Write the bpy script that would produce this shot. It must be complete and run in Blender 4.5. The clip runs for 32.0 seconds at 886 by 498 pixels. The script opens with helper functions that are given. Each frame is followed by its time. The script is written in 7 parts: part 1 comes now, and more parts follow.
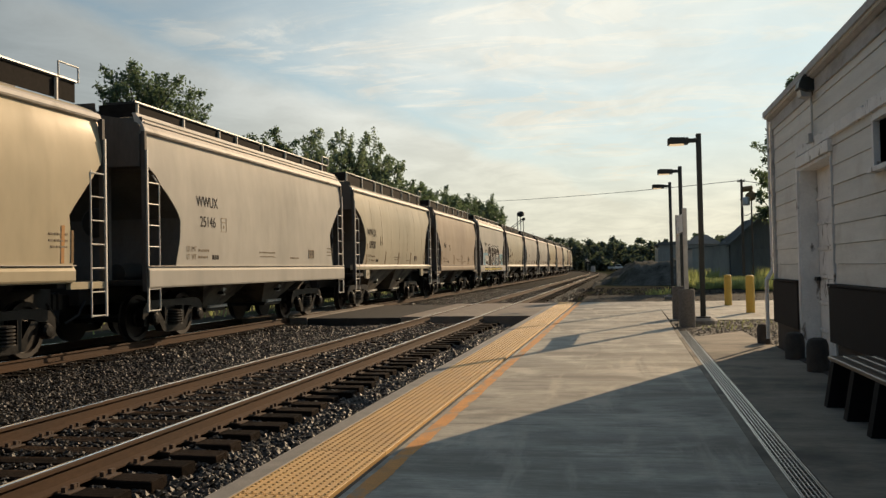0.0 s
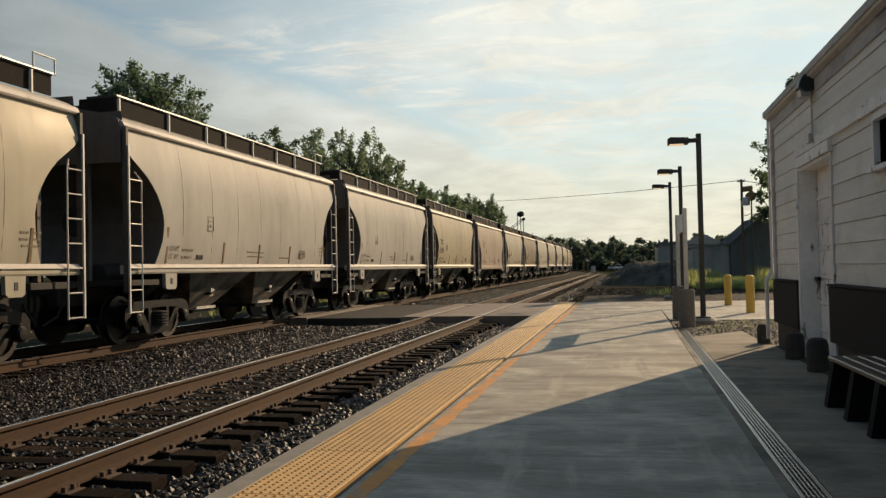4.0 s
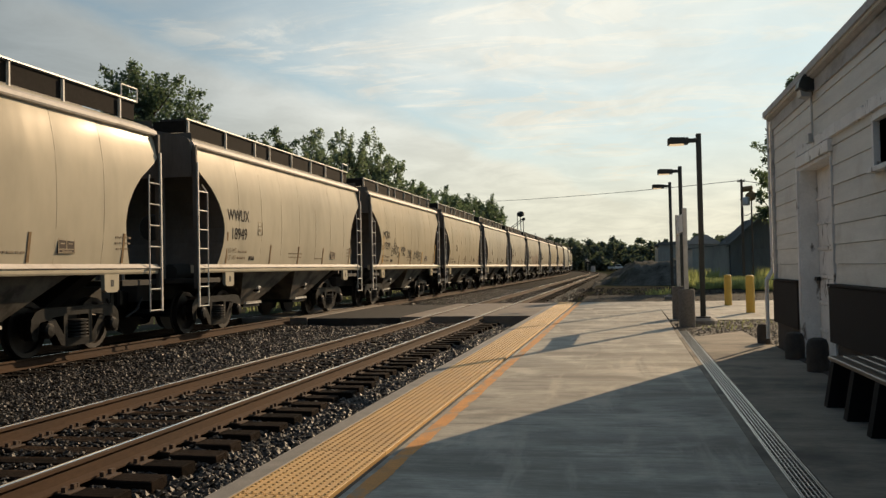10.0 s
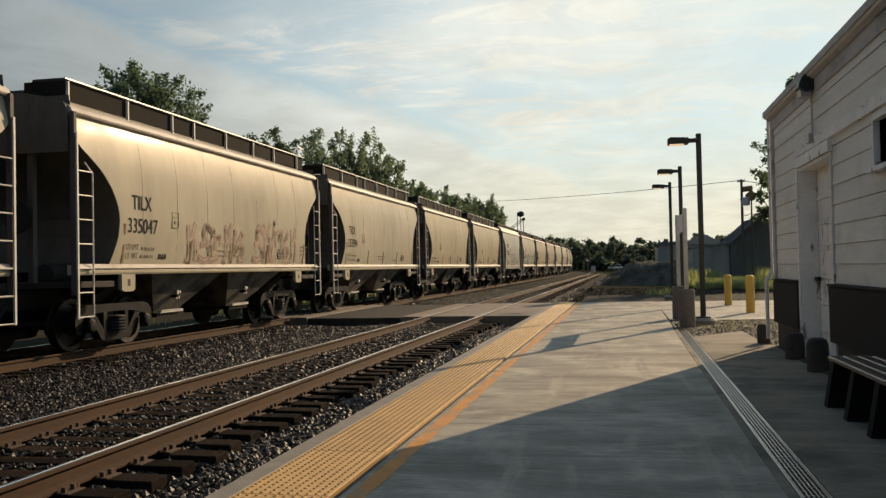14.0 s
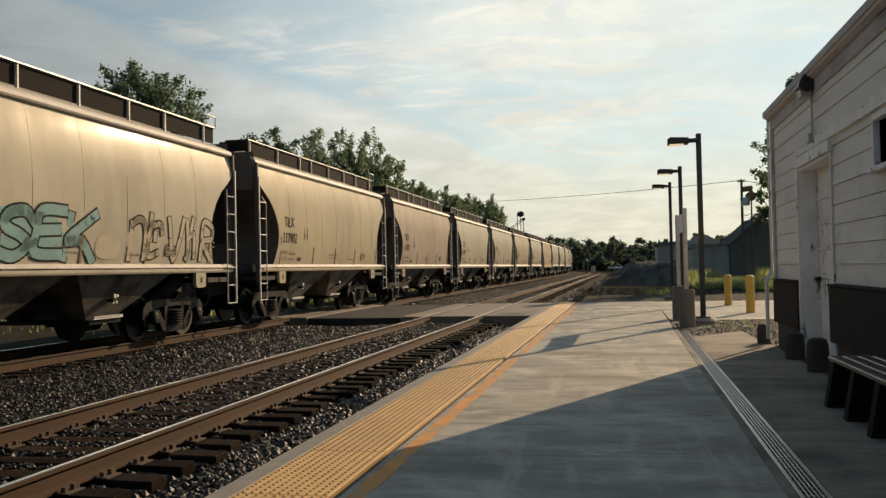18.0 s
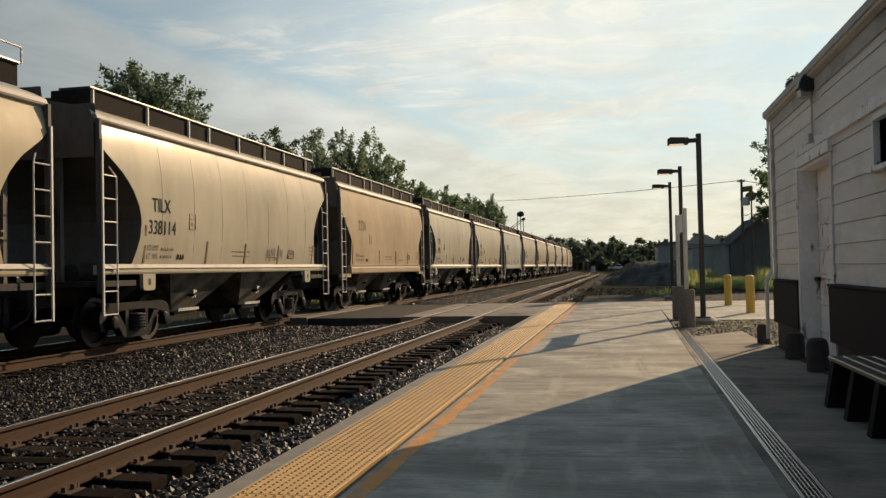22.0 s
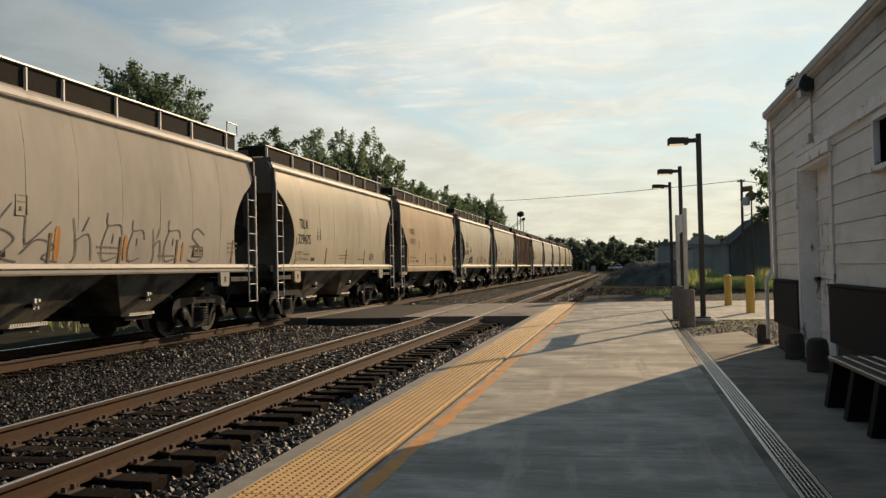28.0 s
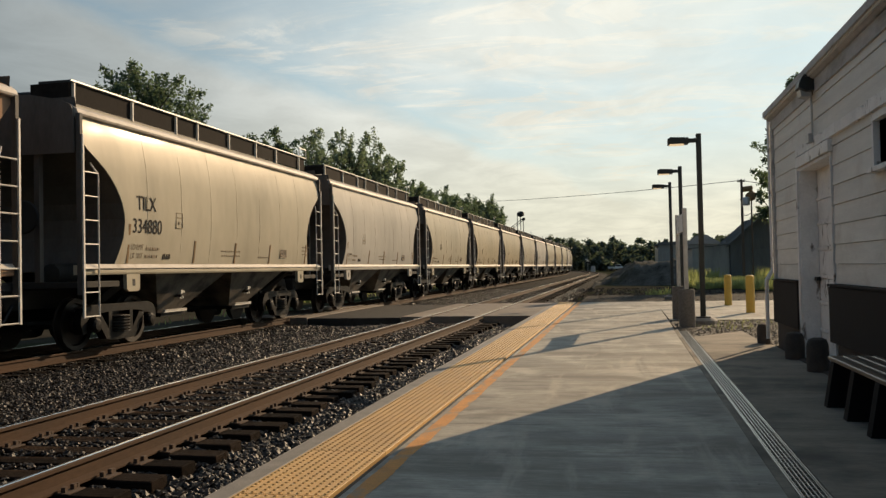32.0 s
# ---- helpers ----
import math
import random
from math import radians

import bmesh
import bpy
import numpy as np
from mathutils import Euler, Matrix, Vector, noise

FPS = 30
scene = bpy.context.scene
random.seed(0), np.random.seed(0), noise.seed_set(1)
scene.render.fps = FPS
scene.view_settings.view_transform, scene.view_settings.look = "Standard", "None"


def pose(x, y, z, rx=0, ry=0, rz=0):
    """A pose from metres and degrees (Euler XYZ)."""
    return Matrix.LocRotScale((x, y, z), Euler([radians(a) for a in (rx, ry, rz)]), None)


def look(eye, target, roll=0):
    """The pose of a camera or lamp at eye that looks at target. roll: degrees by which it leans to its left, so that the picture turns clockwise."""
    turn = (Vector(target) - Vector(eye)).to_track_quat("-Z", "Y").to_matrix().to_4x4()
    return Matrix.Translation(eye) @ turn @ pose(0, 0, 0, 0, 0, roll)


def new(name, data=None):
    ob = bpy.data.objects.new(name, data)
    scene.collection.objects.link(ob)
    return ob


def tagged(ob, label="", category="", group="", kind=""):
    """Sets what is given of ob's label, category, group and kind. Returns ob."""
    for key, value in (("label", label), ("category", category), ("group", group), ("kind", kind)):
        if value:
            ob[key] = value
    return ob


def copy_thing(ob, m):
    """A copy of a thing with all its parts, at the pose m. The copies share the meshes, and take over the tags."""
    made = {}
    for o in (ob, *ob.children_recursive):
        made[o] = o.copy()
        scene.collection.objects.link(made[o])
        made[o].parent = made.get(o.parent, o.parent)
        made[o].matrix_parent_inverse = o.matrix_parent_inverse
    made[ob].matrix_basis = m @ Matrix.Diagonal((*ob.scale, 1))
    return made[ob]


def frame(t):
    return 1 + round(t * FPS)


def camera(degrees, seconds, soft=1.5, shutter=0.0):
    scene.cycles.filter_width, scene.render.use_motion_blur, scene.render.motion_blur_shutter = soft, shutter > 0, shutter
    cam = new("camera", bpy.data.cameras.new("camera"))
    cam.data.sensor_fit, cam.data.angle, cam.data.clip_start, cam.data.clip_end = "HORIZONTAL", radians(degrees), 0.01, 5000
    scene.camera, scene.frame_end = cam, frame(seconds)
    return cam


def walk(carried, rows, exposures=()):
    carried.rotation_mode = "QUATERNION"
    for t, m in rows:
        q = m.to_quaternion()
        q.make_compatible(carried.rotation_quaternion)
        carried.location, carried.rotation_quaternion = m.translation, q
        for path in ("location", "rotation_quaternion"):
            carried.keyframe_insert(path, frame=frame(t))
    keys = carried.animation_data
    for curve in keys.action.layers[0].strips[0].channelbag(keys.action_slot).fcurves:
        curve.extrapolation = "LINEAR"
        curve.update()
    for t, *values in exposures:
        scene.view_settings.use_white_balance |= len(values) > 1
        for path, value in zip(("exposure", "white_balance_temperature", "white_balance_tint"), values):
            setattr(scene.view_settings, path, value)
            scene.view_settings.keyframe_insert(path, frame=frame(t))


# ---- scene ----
cam = camera(54.31, 32.0, soft=1.4)
CAM = pose(0, 0, 1.31, 91.308, 1.193, 11.761)
walk(cam, [(0, CAM), (32, CAM)])

# ---- sky, sun, exposure ----
SUN_AZ = (0.42, 0.907)          # towards the sun, over the ground
SUN_EL = radians(21.5)
world = bpy.data.worlds.new("sky")
scene.world = world
world.use_nodes = True


def sky_nodes():
    nt = world.node_tree
    N, K = nt.nodes, nt.links
    N.clear()
    out = N.new("ShaderNodeOutputWorld")
    bg = N.new("ShaderNodeBackground")
    sky = N.new("ShaderNodeTexSky")
    sky.sky_type = "NISHITA"
    sky.sun_disc = False
    sky.sun_elevation = SUN_EL
    sky.sun_rotation = math.atan2(SUN_AZ[0], SUN_AZ[1])
    sky.air_density, sky.dust_density, sky.ozone_density = 1.0, 0.42, 1.0
    tc = N.new("ShaderNodeTexCoord")
    sep = N.new("ShaderNodeSeparateXYZ")
    K.new(tc.outputs["Generated"], sep.inputs[0])

    def mth(op, a, b=None, clamp=False):
        n = N.new("ShaderNodeMath")
        n.operation = op
        n.use_clamp = clamp
        for i, v in enumerate((a, b)):
            if v is None:
                continue
            if isinstance(v, (int, float)):
                n.inputs[i].default_value = v
            else:
                K.new(v, n.inputs[i])
        return n.outputs[0]

    zz = mth("ADD", mth("MAXIMUM", sep.outputs[2], 0.0), 0.10)
    px = mth("DIVIDE", sep.outputs[0], zz)
    py = mth("DIVIDE", sep.outputs[1], zz)
    comb = N.new("ShaderNodeCombineXYZ")
    K.new(px, comb.inputs[0])
    K.new(py, comb.inputs[1])

    def clouds(rot, sx, sy, scale, detail, lo, hi, dist, rough=0.55, shift=(0, 0)):
        mp = N.new("ShaderNodeMapping")
        mp.inputs["Rotation"].default_value = (0, 0, radians(rot))
        mp.inputs["Scale"].default_value = (sx, sy, 1)
        mp.inputs["Location"].default_value = (shift[0], shift[1], 0)
        K.new(comb.outputs[0], mp.inputs[0])
        no = N.new("ShaderNodeTexNoise")
        no.inputs["Scale"].default_value = scale
        no.inputs["Detail"].default_value = detail
        no.inputs["Roughness"].default_value = rough
        no.inputs["Distortion"].default_value = dist
        K.new(mp.outputs[0], no.inputs[0])
        mr = N.new("ShaderNodeMapRange")
        mr.interpolation_type = "SMOOTHSTEP"
        mr.inputs[1].default_value, mr.inputs[2].default_value = lo, hi
        K.new(no.outputs[0], mr.inputs[0])
        return mr.outputs[0]

    # streaks run with the high wind; the veil's edge lies along a slanting line
    big = clouds(14, 0.75, 1.15, 0.95, 9, 0.36, 0.64, 0.7, 0.60, (2.3, 0.4))
    wisp = clouds(24, 0.9, 1.9, 2.2, 12, 0.47, 0.63, 0.9, 0.66, (4.1, 3.3))
    warp = mth("SUBTRACT", clouds(0, 1.0, 0.6, 1.4, 6, 0.0, 1.0, 0.2, 0.6, (8.0, 2.0)), 0.5)
    edge = mth("SUBTRACT", mth("MULTIPLY", mth("ADD", px, 1.26), 0.92), mth("MULTIPLY", mth("SUBTRACT", py, 2.59), 0.38))
    edge = mth("ADD", edge, mth("MULTIPLY", warp, 0.45))
    veil = N.new("ShaderNodeMapRange")
    veil.interpolation_type = "SMOOTHSTEP"
    veil.inputs[1].default_value, veil.inputs[2].default_value = -0.16, 0.22
    K.new(edge, veil.inputs[0])
    open_air = N.new("ShaderNodeMapRange")
    open_air.interpolation_type = "SMOOTHSTEP"
    open_air.inputs[1].default_value, open_air.inputs[2].default_value = -0.35, 0.75
    open_air.inputs[3].default_value, open_air.inputs[4].default_value = 1.0, 0.55
    K.new(px, open_air.inputs[0])
    streaks = mth("MULTIPLY", mth("ADD", mth("ADD", mth("MULTIPLY", big, 0.40), mth("MULTIPLY", wisp, 0.50)), 0.36, clamp=True), open_air.outputs[0])
    grey = mth("SUBTRACT", 0.93, mth("MULTIPLY", veil.outputs[0], 0.93))
    cover = mth("MAXIMUM", mth("MULTIPLY", streaks, veil.outputs[0]), grey)
    haze = N.new("ShaderNodeMapRange")
    haze.inputs[1].default_value, haze.inputs[2].default_value = 0.03, 0.225
    haze.inputs[3].default_value, haze.inputs[4].default_value = 0.97, 0.0
    haze.interpolation_type = "SMOOTHSTEP"
    K.new(sep.outputs[2], haze.inputs[0])
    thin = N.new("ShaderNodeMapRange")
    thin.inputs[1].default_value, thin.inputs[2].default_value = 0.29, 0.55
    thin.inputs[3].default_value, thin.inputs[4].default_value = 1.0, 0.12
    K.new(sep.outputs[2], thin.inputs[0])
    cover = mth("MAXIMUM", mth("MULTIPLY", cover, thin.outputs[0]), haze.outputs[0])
    # cloud light: warm towards the sun, grey away from it
    vec = N.new("ShaderNodeVectorMath")
    vec.operation = "DOT_PRODUCT"
    K.new(tc.outputs["Generated"], vec.inputs[0])
    vec.inputs[1].default_value = (SUN_AZ[0] * math.cos(SUN_EL), SUN_AZ[1] * math.cos(SUN_EL), math.sin(SUN_EL))
    ramp = N.new("ShaderNodeValToRGB")
    e = ramp.color_ramp.elements
    e[0].position, e[0].color = 0.0, (1.4, 1.7, 2.1, 1)
    e[1].position, e[1].color = 1.0, (11.0, 10.5, 8.9, 1)
    for at, c in ((0.45, (3.5, 3.9, 4.0, 1)), (0.60, (5.6, 5.9, 5.7, 1)), (0.74, (9.2, 9.3, 8.6, 1)), (0.90, (10.9, 10.7, 9.4, 1))):
        m = e.new(at)
        m.color = c
    K.new(vec.outputs["Value"], ramp.inputs[0])
    air = N.new("ShaderNodeMixRGB")
    air.blend_type = "MULTIPLY"
    air.inputs[0].default_value = 1.0
    air.inputs[2].default_value = (1.06, 1.14, 1.03, 1)
    K.new(sky.outputs[0], air.inputs[1])
    glow = N.new("ShaderNodeMapRange")
    glow.interpolation_type = "SMOOTHSTEP"
    glow.inputs[1].default_value, glow.inputs[2].default_value = 0.62, 0.96
    glow.inputs[4].default_value = 0.82
    K.new(vec.outputs["Value"], glow.inputs[0])
    pale = N.new("ShaderNodeMixRGB")
    pale.inputs[2].default_value = (7.5, 9.5, 10.0, 1)
    K.new(glow.outputs[0], pale.inputs[0])
    K.new(air.outputs[0], pale.inputs[1])
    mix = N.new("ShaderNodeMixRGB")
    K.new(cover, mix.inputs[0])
    K.new(pale.outputs[0], mix.inputs[1])
    relief = mth("ADD", mth("MULTIPLY", clouds(0, 1.1, 0.9, 2.3, 10, 0.30, 0.72, 0.5, 0.62, (5.5, 2.2)), 0.20), 0.87)
    lit = N.new("ShaderNodeVectorMath")
    lit.operation = "SCALE"
    K.new(ramp.outputs[0], lit.inputs[0])
    K.new(relief, lit.inputs["Scale"])
    warm = N.new("ShaderNodeMixRGB")
    warm.blend_type = "MULTIPLY"
    warm.inputs[2].default_value = (0.93, 0.90, 0.80, 1)
    K.new(haze.outputs[0], warm.inputs[0])
    K.new(lit.outputs[0], warm.inputs[1])
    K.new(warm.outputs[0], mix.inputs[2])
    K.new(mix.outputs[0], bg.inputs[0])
    bg.inputs[1].default_value = 0.085
    K.new(bg.outputs[0], out.inputs[0])


sky_nodes()
sun_data = bpy.data.lights.new("sun", "SUN")
sun_data.energy, sun_data.angle, sun_data.color = 5.0, radians(0.3), (1.0, 0.73, 0.45)
sun = new("sun", sun_data)
SUN_DIR = Vector((SUN_AZ[0] * math.cos(SUN_EL), SUN_AZ[1] * math.cos(SUN_EL), math.sin(SUN_EL)))
sun.matrix_world = look((40, 80, 60), Vector((40, 80, 60)) - SUN_DIR)
scene.view_settings.exposure = 0.0


# ---- materials ----
def material(name, base, rough=0.8, metal=0.0, var=0.25, scale=6.0, fine=60.0, bump=0.15, stretch=(1, 1, 1),
             stain=None, stain_at=(0.52, 0.72), stain_scale=1.5, stain_stretch=(1, 1, 1), random=0.0, spec=0.5, coord="Object", rough_var=0.12, island=0.0):
    """Base colour broken up at two scales, with stains of a second colour, fine relief and uneven gloss."""
    m = bpy.data.materials.new(name)
    m.use_nodes = True
    nt = m.node_tree
    N, K = nt.nodes, nt.links
    b = N["Principled BSDF"]
    b.inputs["Metallic"].default_value = metal
    b.inputs["Specular IOR Level"].default_value = spec
    tc = N.new("ShaderNodeTexCoord")

    def noise_of(sc, st, detail=5):
        mp = N.new("ShaderNodeMapping")
        mp.inputs["Scale"].default_value = st
        K.new(tc.outputs[coord], mp.inputs[0])
        no = N.new("ShaderNodeTexNoise")
        no.inputs["Scale"].default_value = sc
        no.inputs["Detail"].default_value = detail
        no.inputs["Roughness"].default_value = 0.6
        K.new(mp.outputs[0], no.inputs[0])
        return no.outputs[0]

    coarse, grain = noise_of(scale, stretch), noise_of(fine, stretch, 3)
    mul = N.new("ShaderNodeMath")
    mul.operation = "MULTIPLY_ADD"
    K.new(grain, mul.inputs[0])
    mul.inputs[1].default_value = 0.45
    K.new(coarse, mul.inputs[2])
    rng = N.new("ShaderNodeMapRange")
    rng.inputs[1].default_value, rng.inputs[2].default_value = 0.52, 0.93
    rng.inputs[3].default_value, rng.inputs[4].default_value = 1 - var, 1 + var
    K.new(mul.outputs[0], rng.inputs[0])
    val = rng.outputs[0]
    if random or island:
        info = N.new("ShaderNodeNewGeometry" if island else "ShaderNodeObjectInfo")
        r2 = N.new("ShaderNodeMapRange")
        r2.inputs[3].default_value, r2.inputs[4].default_value = 1 - max(random, island), 1 + max(random, island)
        K.new(info.outputs["Random Per Island" if island else "Random"], r2.inputs[0])
        mm = N.new("ShaderNodeMath")
        mm.operation = "MULTIPLY"
        K.new(val, mm.inputs[0])
        K.new(r2.outputs[0], mm.inputs[1])
        val = mm.outputs[0]
    hsv = N.new("ShaderNodeHueSaturation")
    hsv.inputs["Color"].default_value = (*base, 1)
    K.new(val, hsv.inputs["Value"])
    col = hsv.outputs[0]
    if stain:
        s = noise_of(stain_scale, stain_stretch, 7)
        sr = N.new("ShaderNodeMapRange")
        sr.interpolation_type = "SMOOTHSTEP"
        sr.inputs[1].default_value, sr.inputs[2].default_value = stain_at
        K.new(s, sr.inputs[0])
        mx = N.new("ShaderNodeMixRGB")
        K.new(sr.outputs[0], mx.inputs[0])
        K.new(col, mx.inputs[1])
        mx.inputs[2].default_value = (*stain, 1)
        col = mx.outputs[0]
    K.new(col, b.inputs["Base Color"])
    rr = N.new("ShaderNodeMapRange")
    rr.inputs[3].default_value, rr.inputs[4].default_value = max(rough - rough_var, 0.03), min(rough + rough_var, 1)
    K.new(coarse, rr.inputs[0])
    K.new(rr.outputs[0], b.inputs["Roughness"])
    if bump:
        bp = N.new("ShaderNodeBump")
        bp.inputs["Strength"].default_value = bump
        bp.inputs["Distance"].default_value = 0.02
        K.new(mul.outputs[0], bp.inputs["Height"])
        K.new(bp.outputs[0], b.inputs["Normal"])
    return m


def blotch(m, colour, at, scale, stretch, detail=6, amount=1.0, shift=(0, 0, 0)):
    """Adds another layer of stains over a material."""
    nt = m.node_tree
    N, K = nt.nodes, nt.links
    b = N["Principled BSDF"]
    src = b.inputs["Base Color"].links[0].from_socket
    tc = N.new("ShaderNodeTexCoord")
    mp = N.new("ShaderNodeMapping")
    mp.inputs["Scale"].default_value = stretch
    mp.inputs["Location"].default_value = shift
    K.new(tc.outputs["Object"], mp.inputs[0])
    no = N.new("ShaderNodeTexNoise")
    no.inputs["Scale"].default_value = scale
    no.inputs["Detail"].default_value = detail
    no.inputs["Roughness"].default_value = 0.62
    no.inputs["Distortion"].default_value = 0.4
    K.new(mp.outputs[0], no.inputs[0])
    mr = N.new("ShaderNodeMapRange")
    mr.interpolation_type = "SMOOTHSTEP"
    mr.inputs[1].default_value, mr.inputs[2].default_value = at
    mr.inputs[4].default_value = amount
    K.new(no.outputs[0], mr.inputs[0])
    mx = N.new("ShaderNodeMixRGB")
    K.new(mr.outputs[0], mx.inputs[0])
    K.new(src, mx.inputs[1])
    mx.inputs[2].default_value = (*colour, 1)
    K.new(mx.outputs[0], b.inputs["Base Color"])


def paint(name, base, rust=(0.30, 0.17, 0.08), amount=0.70, rough=0.40):
    """Weathered car paint: streaks running down, dented plates."""
    m = material(name, base, rough, 0, 0.12, 0.5, 2.6, 0.0, (1, 0.9, 0.45), rust, (amount - 0.05, amount + 0.30), 1.3, (1, 0.9, 0.22), spec=0.040, rough_var=0.05)
    nt = m.node_tree
    N, K = nt.nodes, nt.links
    b = N["Principled BSDF"]
    b.inputs["Coat Weight"].default_value = 0.032 if rough < 0.5 else 0.0
    b.inputs["Coat Roughness"].default_value = 0.17
    # gold tint puts the low sun's warm glint into the paint's sheen
    b.inputs["Specular Tint"].default_value = (1.0, 0.70, 0.36, 1)
    tc = N.new("ShaderNodeTexCoord")
    mp = N.new("ShaderNodeMapping")
    mp.inputs["Scale"].default_value = (0.3, 0.62, 0.22)
    K.new(tc.outputs["Object"], mp.inputs[0])
    no = N.new("ShaderNodeTexNoise")
    no.inputs["Scale"].default_value = 1.3
    no.inputs["Detail"].default_value = 2.5
    K.new(mp.outputs[0], no.inputs[0])
    bp = N.new("ShaderNodeBump")
    bp.inputs["Strength"].default_value = 0.42
    bp.inputs["Distance"].default_value = 0.14
    K.new(no.outputs[0], bp.inputs["Height"])
    K.new(bp.outputs[0], b.inputs["Normal"])
    return m


